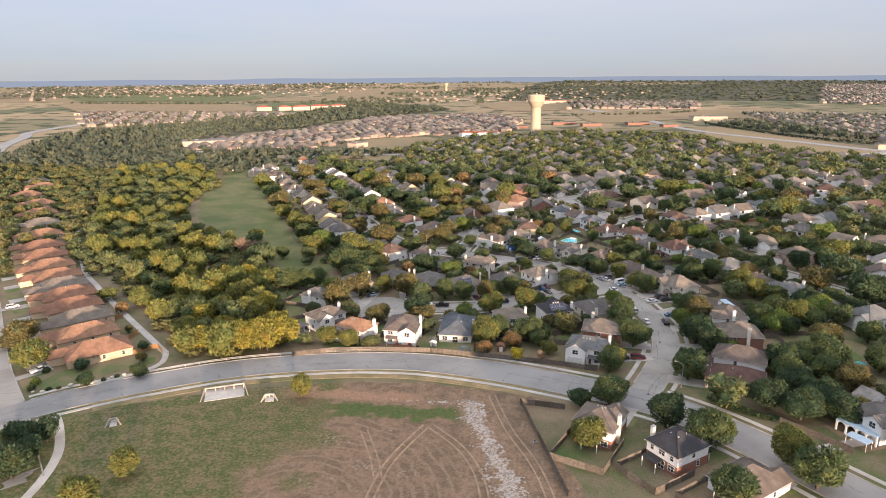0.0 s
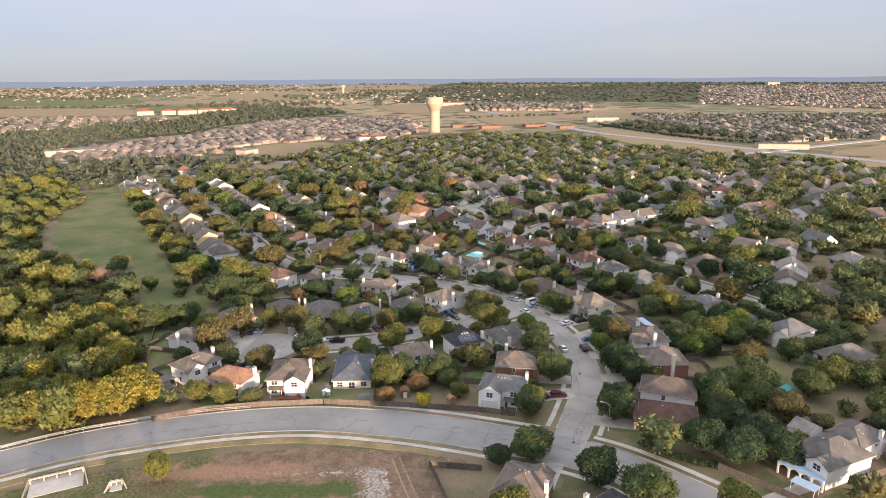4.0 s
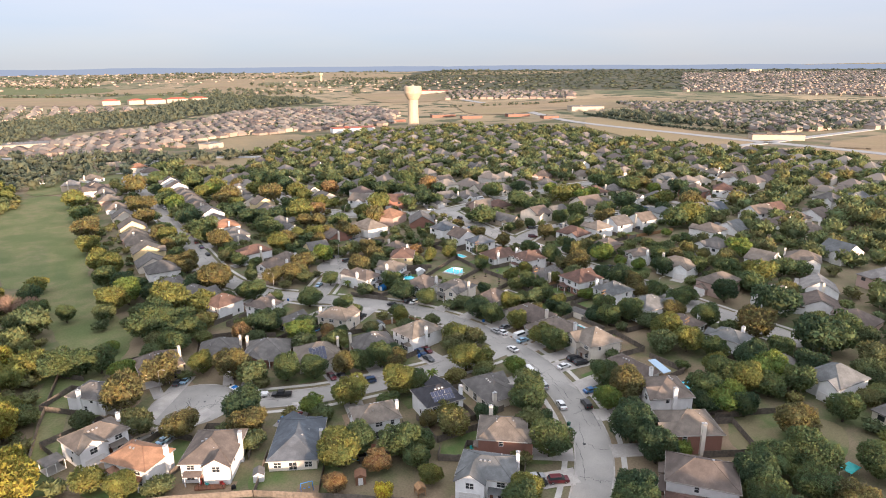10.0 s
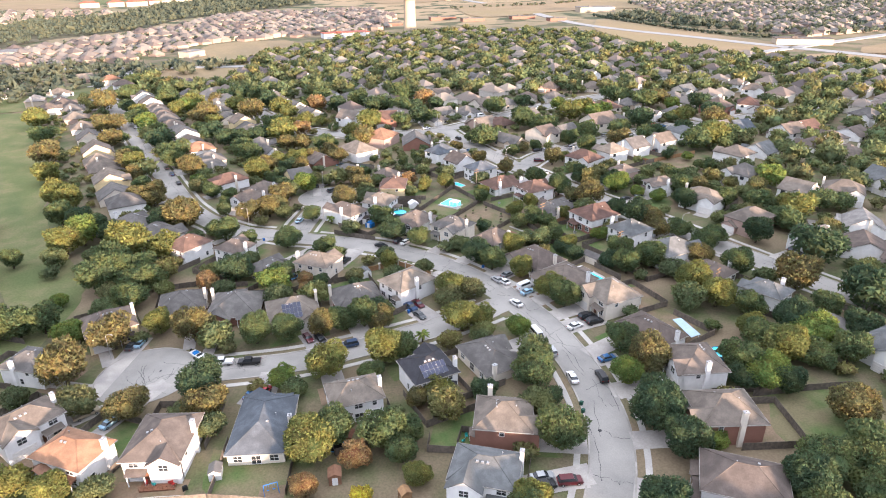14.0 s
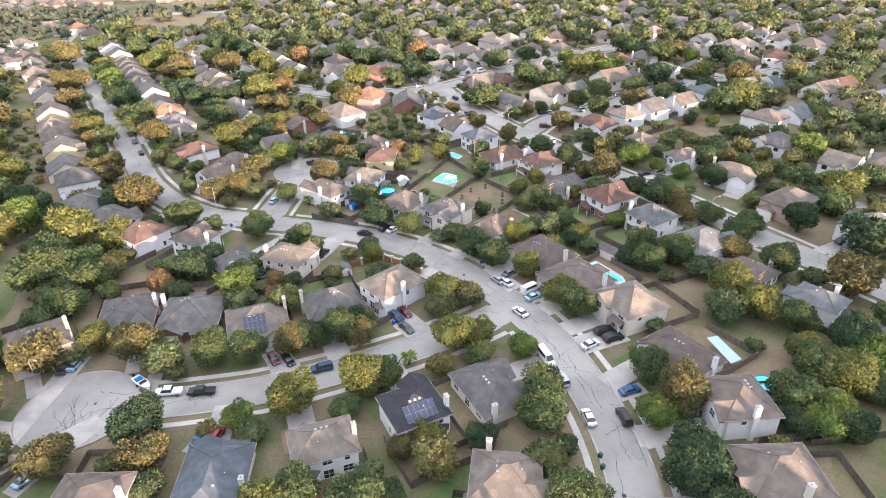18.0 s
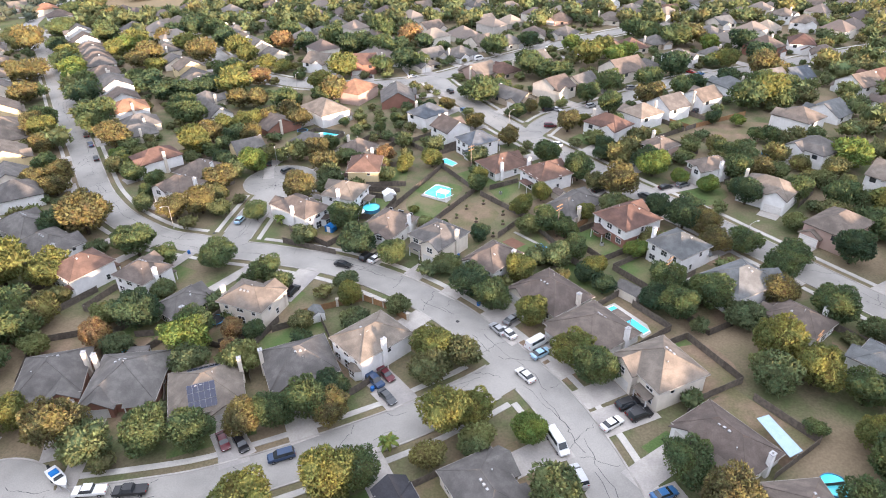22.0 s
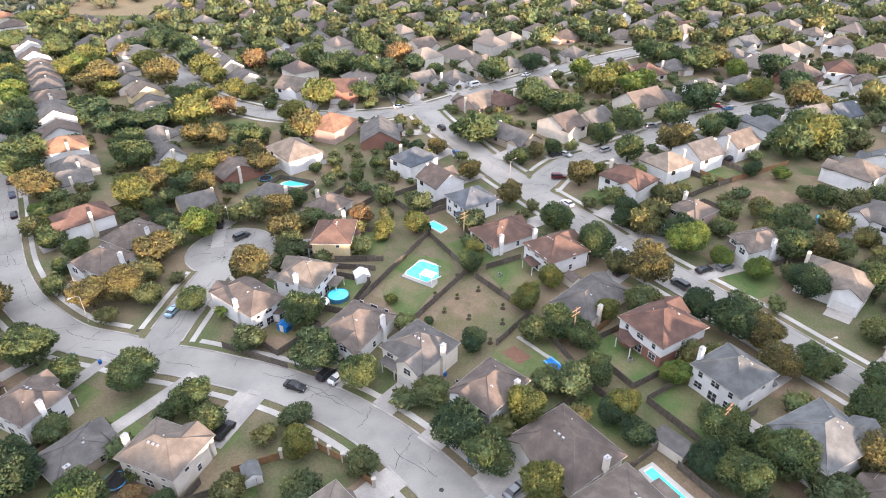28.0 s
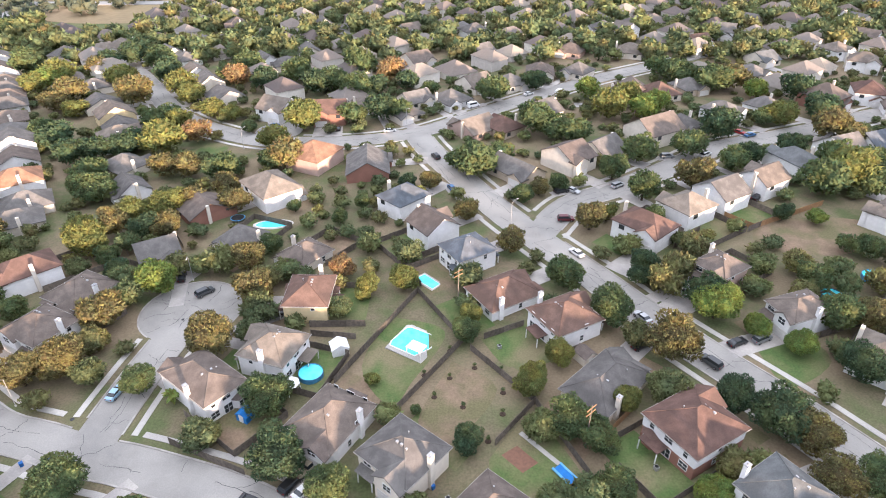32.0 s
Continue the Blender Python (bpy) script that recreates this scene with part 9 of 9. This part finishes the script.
for x, y, r in ((-169.8, -41.2, 6.5), (-163.5, -37.5, 5.0)):
    q = random.Random(int(-x))
    e = thing("dead_tree", x, y, 0, "leafless tree with many pale brown twigs", "tree", "dead trees")
    part("trunk", Build().rod((0, 0, -0.3), (0.1, 0, 1.2), 0.3, 0.22, 8).done("trunk", M_TWIG), e)
    tw = Build()
    for i in range(150):
        a, k = q.uniform(0, 6.28), q.uniform(0.1, 1.0)
        mid = Vector((math.cos(a) * r * k * 0.45, math.sin(a) * r * k * 0.45, 2.2 + r * 0.35))
        tip = Vector((math.cos(a) * r * k, math.sin(a) * r * k, r * (1.35 - 0.5 * k * k) * q.uniform(0.85, 1.1)))
        tw.rod((0.1, 0, 1.1), mid, 0.09, 0.06, 4, False).rod(mid, tip, 0.06, 0.02, 4, False)
        for j in range(2):
            tw.rod(mid.lerp(tip, 0.5), tip + Vector((q.uniform(-1, 1), q.uniform(-1, 1), q.uniform(-0.6, 0.4))), 0.04, 0.015, 3, False)
    tagged(part("twig_mass", tw.done("twig_mass", M_TWIG), e), kind="stuff")
patch("meadow", [(-98.3, -151.0), (-112.8, -125.0), (-122.6, -105.8), (-130.8, -71.7), (-122.7, -62.1), (-111.1, -68.5), (-109.1, -96.2), (-107.5, -125.2), (-94.7, -150.8)], 0.06, M_MEADOW, "strip of dry mown grass behind the houses", "meadow", rough_edge=2)
fence([(-100.7, -150.1), (-112.3, -122.8), (-123.2, -92.5), (-113.9, -95.5)], label="dark board fence between the creek and the back yards")
fence([(67.3, -131.5), (79.9, -130.4), (90.4, -129.8)], label="weathered board fence behind a large green yard")
patch("meadow", [(-178, -112), (-232, -62), (-300, 20), (-400, 150), (-440, 235), (-380, 230), (-300, 60), (-255, -20), (-195, -85)], 0.055, M_MEADOW, "rough green meadow beside the creek", "meadow", rough_edge=6)
# covered porch behind the tall pale house by the creek
cp = thing("porch", -98.6, -140.6, 52, "covered back porch with a grey shingle roof on white posts", "porch")
part("roof", Build().box(-2.4, 2.4, -2.4, 2.4, 2.75, 3.0, 0.35).done("roof", ROOF["grey"]), cp)
part("floor", Build().box(-2.2, 2.2, -2.2, 2.2, -0.3, 0.12).done("floor", M_CONC), cp)
for u in (-2.1, 0, 2.1):
    for v in (-2.1, 2.1):
        part("post", Build().box(u - 0.09, u + 0.09, v - 0.09, v + 0.09, 0.12, 2.76).done("post", M_TRIM), cp)


# ---- garden and street details ----
M_SOLAR = surface("solar_glass", (0.012, 0.018, 0.045), (0.02, 0.025, 0.06), 2.0, rough=0.12, spec=0.6, world_space=False)
M_SFRAME = surface("solar_frame", (0.35, 0.36, 0.38), (0.3, 0.31, 0.33), 2.0, rough=0.4, metal=0.6, world_space=False)
SOLAR = Build().box(-0.48, 0.48, -0.8, 0.8, 0.03, 0.08).done("panel", M_SOLAR)
SOLARF = Build().box(-0.5, -0.48, -0.82, 0.82, 0, 0.085).box(0.48, 0.5, -0.82, 0.82, 0, 0.085).box(-0.48, 0.48, -0.82, -0.8, 0, 0.085).box(-0.48, 0.48, 0.8, 0.82, 0, 0.085).done("frame", M_SFRAME)


def solar_array(hx, hy, turn, cols, rows, shift=0.0):
    """Panels on the roof slope that faces the local direction turn (0: front, 90: one side ...)."""
    ang, w, d, eave, rise = ROOFS[hx, hy]
    run = (d if turn in (0, 180) else w) / 2 + 0.45
    tilt = math.degrees(math.atan2(rise, run))
    L = math.hypot(rise, run)
    e = thing("solar_array", hx, hy, ang + turn, "array of dark solar panels on a shingle roof", "solar panels", "solar arrays")
    for i in range(cols):
        for j in range(rows):
            s = L * 0.42 + (j - (rows - 1) / 2) * 1.7
            m = pose(0, -run, eave + 0.03, tilt, 0, 0) @ Matrix.Translation((shift + (i - (cols - 1) / 2) * 1.04, s, 0.04))
            p = part("panel", SOLAR, e, m=m)
            part("frame", SOLARF, p)


solar_array(-4.9, -120.6, 180, 6, 2)
solar_array(-43.0, -86.4, 0, 5, 3, -0.6)
solar_array(-43.0, -86.4, 180, 6, 1)


def palm(x, y, h, r):
    e = thing("palm_tree", x, y, 0, "small fan palm with arching green fronds", "palm", "palms")
    part("trunk", Build().rod((0, 0, -0.3), (0.05, 0.02, h), 0.22, 0.16, 8).done("trunk", M_BARK, True), e)
    b = Build()
    q = random.Random(int(x * 9))
    for i in range(26):
        a, up, L = i * 2.4, q.uniform(-0.2, 1.1), r * q.uniform(0.8, 1.1)
        p = Vector((0, 0, h))
        d = Vector((math.cos(a) * math.cos(up), math.sin(a) * math.cos(up), math.sin(up)))
        s = Vector((-math.sin(a), math.cos(a), 0))
        for k in range(5):
            n = p + d * (L / 5)
            w0, w1 = 0.42 * math.sin(math.pi * (k + 0.4) / 5.6), 0.42 * math.sin(math.pi * (k + 1.4) / 5.6)
            b.face(p, p + s * w0 - Vector((0, 0, 0.12)), n + s * w1 - Vector((0, 0, 0.12)), n)
            b.face(p - s * w0 - Vector((0, 0, 0.12)), p, n, n - s * w1 - Vector((0, 0, 0.12)))
            p, d = n, (d - Vector((0, 0, 0.22))).normalized()
    part("frond", b.done("frond", LEAF["bright"]), e)


palm(-6.3, -102.0, 2.4, 2.3)
palm(-41.8, -15.0, 2.2, 2.2)
bt = thing("boat", -64.0, -105.1, -40, "white and blue motorboat on a trailer at the kerb", "boat")
hull = Build()
sec = ((-3.0, 0.95, 0.75), (-1.0, 1.1, 0.8), (1.2, 1.0, 0.95), (2.6, 0.5, 1.15), (3.3, 0.04, 1.3))
for x, hw, zt in sec:
    hull.v += [(x, -hw, 0.75 + zt * 0.7), (x, -hw * 0.6, 0.7), (x, 0, 0.5 + (0.25 if x > 2 else 0)), (x, hw * 0.6, 0.7), (x, hw, 0.75 + zt * 0.7)]
hull.f = [(k * 5 + i, k * 5 + i + 1, k * 5 + i + 6, k * 5 + i + 5) for k in range(4) for i in range(4)] + [(0, 5, 9, 4), (5, 10, 14, 9), (10, 15, 19, 14), (15, 20, 24, 19), (4, 3, 2, 1, 0)]
part("hull", hull.done("hull", M_TRIM), bt)
part("windscreen", Build().box(0.3, 0.9, -0.8, 0.8, 1.35, 1.85, 0.12).done("windscreen", M_GLASS), bt)
part("seat", Build().box(-1.9, -0.6, -0.75, 0.75, 1.32, 1.6, 0.05).done("seat", M_BLUEVINYL), bt, "blue seats")
part("engine", Build().box(-3.6, -3.05, -0.25, 0.25, 0.6, 1.7, 0.06).done("engine", M_RUBBER), bt)
part("trailer_frame", Build().box(-2.8, 2.6, -0.75, -0.65, 0.42, 0.52).box(-2.8, 2.6, 0.65, 0.75, 0.42, 0.52).box(2.6, 4.2, -0.06, 0.06, 0.42, 0.52).done("trailer_frame", M_METAL), bt)
for s in (-1, 1):
    part("wheel", Build().rod((-0.8, s * 0.85, 0.33), (-0.8, s * 1.05, 0.33), 0.33, n=14).done("wheel", M_RUBBER), bt)
M_PATIO = surface("pale_blue_sheet", (0.42, 0.55, 0.66), (0.38, 0.5, 0.62), 1.0, rough=0.5)
pt = thing("patio_roof", 61.6, -105.8, 0, "pale blue sheet-metal patio roof behind a house", "patio roof")
for pts in (((-2.1, 3.8), (0.4, 4.5), (2.3, -3.7), (-0.5, -5.0)),):
    b = Build()
    b.v = [(x, y, 2.6) for x, y in pts] + [(x, y, 2.5) for x, y in pts]
    b.f = [(3, 2, 1, 0), (4, 5, 6, 7)] + [(i, (i + 1) % 4, 4 + (i + 1) % 4, 4 + i) for i in range(4)]
    part("roof_sheet", b.done("roof_sheet", M_PATIO), pt)
    for x, y in ((0.2, 4.2), (2.0, -3.5), (1.1, 0.4)):
        part("post", Build().box(x - 0.06, x + 0.06, y - 0.06, y + 0.06, -0.3, 2.5).done("post", M_TRIM), pt)
M_MULCH = surface("dark_mulch", (0.05, 0.035, 0.025), (0.08, 0.055, 0.04), 3.0, rough=1.0)
for x, y in ((13.9, -3.6), (18.8, -9.4), (24.2, -10.8), (23.9, -17.0), (15.7, -20.3), (13.5, -12.1), (23.2, -22.6), (8.3, -10.8), (19.8, -29.0), (10.2, -17.2)):
    e = thing("sapling", x, y, (x * 71) % 360, "young sapling in a ring of dark mulch", "sapling", "saplings")
    part("mulch_ring", Build().rod((0, 0, -0.05), (0, 0, 0.13), 0.65, 0.55, 12).done("mulch_ring", M_MULCH), e)
    part("stem", Build().rod((0, 0, 0), (0.03, 0, 1.1), 0.03, 0.015, 5).done("stem", M_BARK), e)
    if "sap" not in CROWNS:
        CROWNS["sap"] = crown_mesh(5, 60, 0.22, LEAF["green"], 4)
    part("crown", CROWNS["sap"], e, m=Matrix.Translation((0.03, 0, 1.1)) @ Matrix.Diagonal((0.5, 0.5, 0.6, 1)))
tree(-2.2, -12.3, 1.9, "yellowing")
tree(6.5, -21.4, 1.3, "green")
tree(18.9, 4.9, 3.2, "yellowing")
tree(16.0, -29.5, 3.0, "dark")
tree(30.0, -14.8, 3.4, "yellowing")
for pts in ([(25.9, -27.4), (31.7, -34.9)], [(27.6, -43.9), (33.1, -40.7)], [(24.0, -44.5), (25.6, -42.0)]):
    tagged(new("footpath", ribbon(smooth_line(pts, 2), 0.45, -0.45, 0.09).done("footpath", M_CONC)), "narrow concrete garden path across a lawn", "footpath", kind="structure")
MANHOLE = Build().rod((0, 0, -0.1), (0, 0, 0.075), 0.42, n=16).done("manhole_cover", M_TAR)
for x, y in ((-69.5, -14.0), (-60.5, -18.6), (31.0, -140.0), (-48.5, 12.0), (21.5, -178.0), (8.0, -66.0), (-72, -110)):
    m = new("manhole_cover", MANHOLE)
    m.matrix_basis = pose(x, y, ground_z(x, y))
    tagged(m, "round dark iron manhole cover in the street", "manhole cover", "manhole covers")


# ---- back yard things ----
M_TEAL = surface("teal_plastic", (0.05, 0.38, 0.36), (0.04, 0.33, 0.32), 2.0, rough=0.5)
M_REDCLOTH = surface("red_cloth", (0.42, 0.05, 0.04), (0.36, 0.04, 0.035), 2.0, rough=0.9)
M_DECK = surface("red_deck_boards", (0.24, 0.12, 0.075), (0.19, 0.095, 0.06), 2.0, rough=0.9)
sand = Build()
sand.box(-37.6, -32.6, -154.2, -150.3, ground_z(-35, -152) - 0.2, ground_z(-35, -152) + 0.12)
tagged(new("play_area", sand.done("play_area", M_DRY)), "square bed of bark under a swing set", "play area", kind="structure")
ps = thing("swing_set", -35.3, -152.0, 20, "small bright blue swing set on a bark bed", "swing set", z=ground_z(-35, -152) + 0.12)
for s in (-1, 1):
    part("frame_leg", Build().rod((s * 1.4, -0.8, 0), (s * 1.3, 0, 2.0), 0.06).rod((s * 1.4, 0.8, 0), (s * 1.3, 0, 2.0), 0.06).done("frame_leg", M_BLUEVINYL), ps)
    part("swing_seat", Build().box(s * 0.55 - 0.22, s * 0.55 + 0.22, -0.1, 0.1, 0.5, 0.56).rod((s * 0.55 - 0.2, 0, 0.55), (s * 0.55 - 0.2, 0, 2.0), 0.015, n=4).rod((s * 0.55 + 0.2, 0, 0.55), (s * 0.55 + 0.2, 0, 2.0), 0.015, n=4).done("swing_seat", M_BLUEVINYL), ps)
part("top_bar", Build().rod((-1.35, 0, 2.0), (1.35, 0, 2.0), 0.06).done("top_bar", M_BLUEVINYL), ps)


def deck(x, y, ang, w, d, label):
    e = thing("deck", x, y, ang, label, "deck", "wooden decks")
    n = int(d / 0.3)
    board = Build().box(-w / 2, w / 2, 0, d / n * 0.9, 0.32, 0.37).done("board", M_DECK)
    for i in range(n):
        part("board", board, e, m=Matrix.Translation((0, -d / 2 + i * d / n, 0)))
    part("skirt", Build().box(-w / 2, w / 2, -d / 2, -d / 2 + 0.06, -0.3, 0.31).box(-w / 2, w / 2, d / 2 - 0.06, d / 2, -0.3, 0.31).done("skirt", M_DECK), e)
    rail = Build().box(-w / 2, w / 2, -d / 2, -d / 2 + 0.07, 1.2, 1.27)
    for i in range(int(w / 0.9) + 1):
        rail.box(-w / 2 + i * 0.9, -w / 2 + i * 0.9 + 0.07, -d / 2, -d / 2 + 0.07, 0.37, 1.2)
    part("railing", rail.done("railing", M_DECK), e)
    return e


def garden_chair(x, y, ang, m, z=0.0, label="low garden chair with a bright seat"):
    e = thing("garden_chair", x, y, ang, label, "chair", "garden chairs", z=ground_z(x, y) + z)
    part("seat", Build().box(-0.3, 0.3, -0.3, 0.3, 0.38, 0.46).done("seat", m), e)
    part("backrest", Build().box(-0.3, 0.3, 0.24, 0.32, 0.46, 1.0).done("backrest", m), e)
    for u in (-0.26, 0.26):
        for v in (-0.26, 0.26):
            part("leg", Build().box(u - 0.03, u + 0.03, v - 0.03, v + 0.03, 0, 0.38).done("leg", M_METAL), e)


deck(-57.8, -149.2, 3, 6.8, 2.6, "dark red wooden deck behind a house")
deck(-23.2, -136.4, -10, 4.4, 3.0, "red-brown wooden deck with a railing")
for x, y, a, m in ((-60.2, -149.0, 20, M_REDCLOTH), (-58.6, -149.3, 160, M_TEAL), (-55.6, -149.0, 200, M_REDCLOTH), (-54.9, -149.4, 60, M_REDCLOTH)):
    garden_chair(x, y, a, m, 0.37, "bright garden chair on a wooden deck")
for x, y, a in ((3.0, -139.6, 10), (4.1, -140.3, 100), (2.2, -141.0, 220)):
    garden_chair(x, y, a, M_TEAL, 0, "teal plastic garden chair beside a house")
for x, y in ((-52.3, -150.4), (-7.6, -20.0), (58.5, -52.6)):
    g = thing("barbecue", x, y, 30, "black barbecue grill on a cart", "barbecue", "barbecues")
    part("cart", Build().box(-0.5, 0.5, -0.28, 0.28, 0.1, 0.75).done("cart", M_RUBBER), g)
    part("lid", Build().box(-0.48, 0.48, -0.26, 0.26, 0.75, 1.1, 0.12).done("lid", M_RUBBER), g)
    for s in (-0.42, 0.42):
        part("wheel", Build().rod((s - 0.04, -0.25, 0.1), (s + 0.04, -0.25, 0.1), 0.1, n=10).done("wheel", M_RUBBER), g)
AC = Build().box(-0.4, 0.4, -0.4, 0.4, -0.1, 0.8, 0.02).done("casing", M_METAL)
FAN = Build().rod((0, 0, 0.8), (0, 0, 0.83), 0.33, n=14).done("fan_grille", M_RUBBER)
for x, y, a in ((-64.5, -147.3, 5), (-67.0, -139.0, 20), (-28.0, -141.3, 0), (6.0, -147.5, 10), (-17.0, -13.5, 30), (24.6, -3.5, 15), (-10.8, -206.5, 10), (48.0, -37.0, 20), (12.0, -41.0, 30)):
    e = thing("air_conditioner", x, y, a, "grey outdoor air-conditioning unit beside a house", "air conditioner", "air conditioners")
    part("casing", AC, e)
    part("fan_grille", FAN, e)
wp = thing("play_house", -9.5, -155.6, 25, "small wooden play tower in a back yard", "play tower")
for u in (-0.9, 0.9):
    for v in (-0.9, 0.9):
        part("post", Build().box(u - 0.07, u + 0.07, v - 0.07, v + 0.07, -0.2, 2.3).done("post", M_NEWWOOD), wp)
part("platform", Build().box(-0.95, 0.95, -0.95, 0.95, 1.1, 1.2).done("platform", M_NEWWOOD), wp)
part("roof", gable_roof(-0.95, 0.95, -0.95, 1.05, 2.3, 0.6, 0.15, 0.06).done("roof", M_NEWWOOD), wp)
cv = thing("canopy", 86.5, -156.5, 30, "low teal garden canopy among shrubs", "canopy")
part("roof", Build().box(-2.2, 2.2, -1.4, 1.4, 2.0, 2.1, 0.2).done("roof", M_TEAL), cv)
for u in (-1.9, 1.9):
    for v in (-1.1, 1.1):
        part("post", Build().rod((u, v, -0.2), (u, v, 2.0), 0.04, n=5).done("post", M_METAL), cv)
# arched porch of the pale house by the collector road
ap = thing("porch", 69.6, -196.0, -52, "white arched porch with a pale metal roof", "porch")
part("roof", Build().box(-5.0, 5.0, -1.6, 1.6, 2.7, 2.85).done("roof", M_PATIO), ap)
for i in range(5):
    part("pillar", Build().box(-4.9 + i * 2.4, -4.5 + i * 2.4, -1.55, -1.15, -0.3, 2.7).done("pillar", M_TRIM), ap)
for i in range(4):
    arch = Build()
    x0, n = -4.5 + i * 2.4, 8
    for k in range(n):
        u0, u1 = x0 + 2.0 * k / n, x0 + 2.0 * (k + 1) / n
        z0, z1 = 1.9 + 0.7 * math.sin(math.pi * k / n), 1.9 + 0.7 * math.sin(math.pi * (k + 1) / n)
        arch.face((u0, -1.5, z0), (u1, -1.5, z1), (u1, -1.5, 2.7), (u0, -1.5, 2.7)).face((u1, -1.25, z1), (u0, -1.25, z0), (u0, -1.25, 2.7), (u1, -1.25, 2.7)).face((u0, -1.25, z0), (u1, -1.25, z1), (u1, -1.5, z1), (u0, -1.5, z0))
    part("arch", arch.done("arch", M_TRIM), ap)
aw = thing("awning", 67.6, -200.8, -52, "pale blue sheet awning on posts", "awning")
part("roof_sheet", Build().box(-2.6, 2.6, -1.5, 1.5, 2.35, 2.42).done("roof_sheet", M_PATIO), aw)
for u in (-2.4, 2.4):
    for v in (-1.3, 1.3):
        part("post", Build().rod((u, v, -0.2), (u, v, 2.36), 0.05, n=6).done("post", M_TRIM), aw)
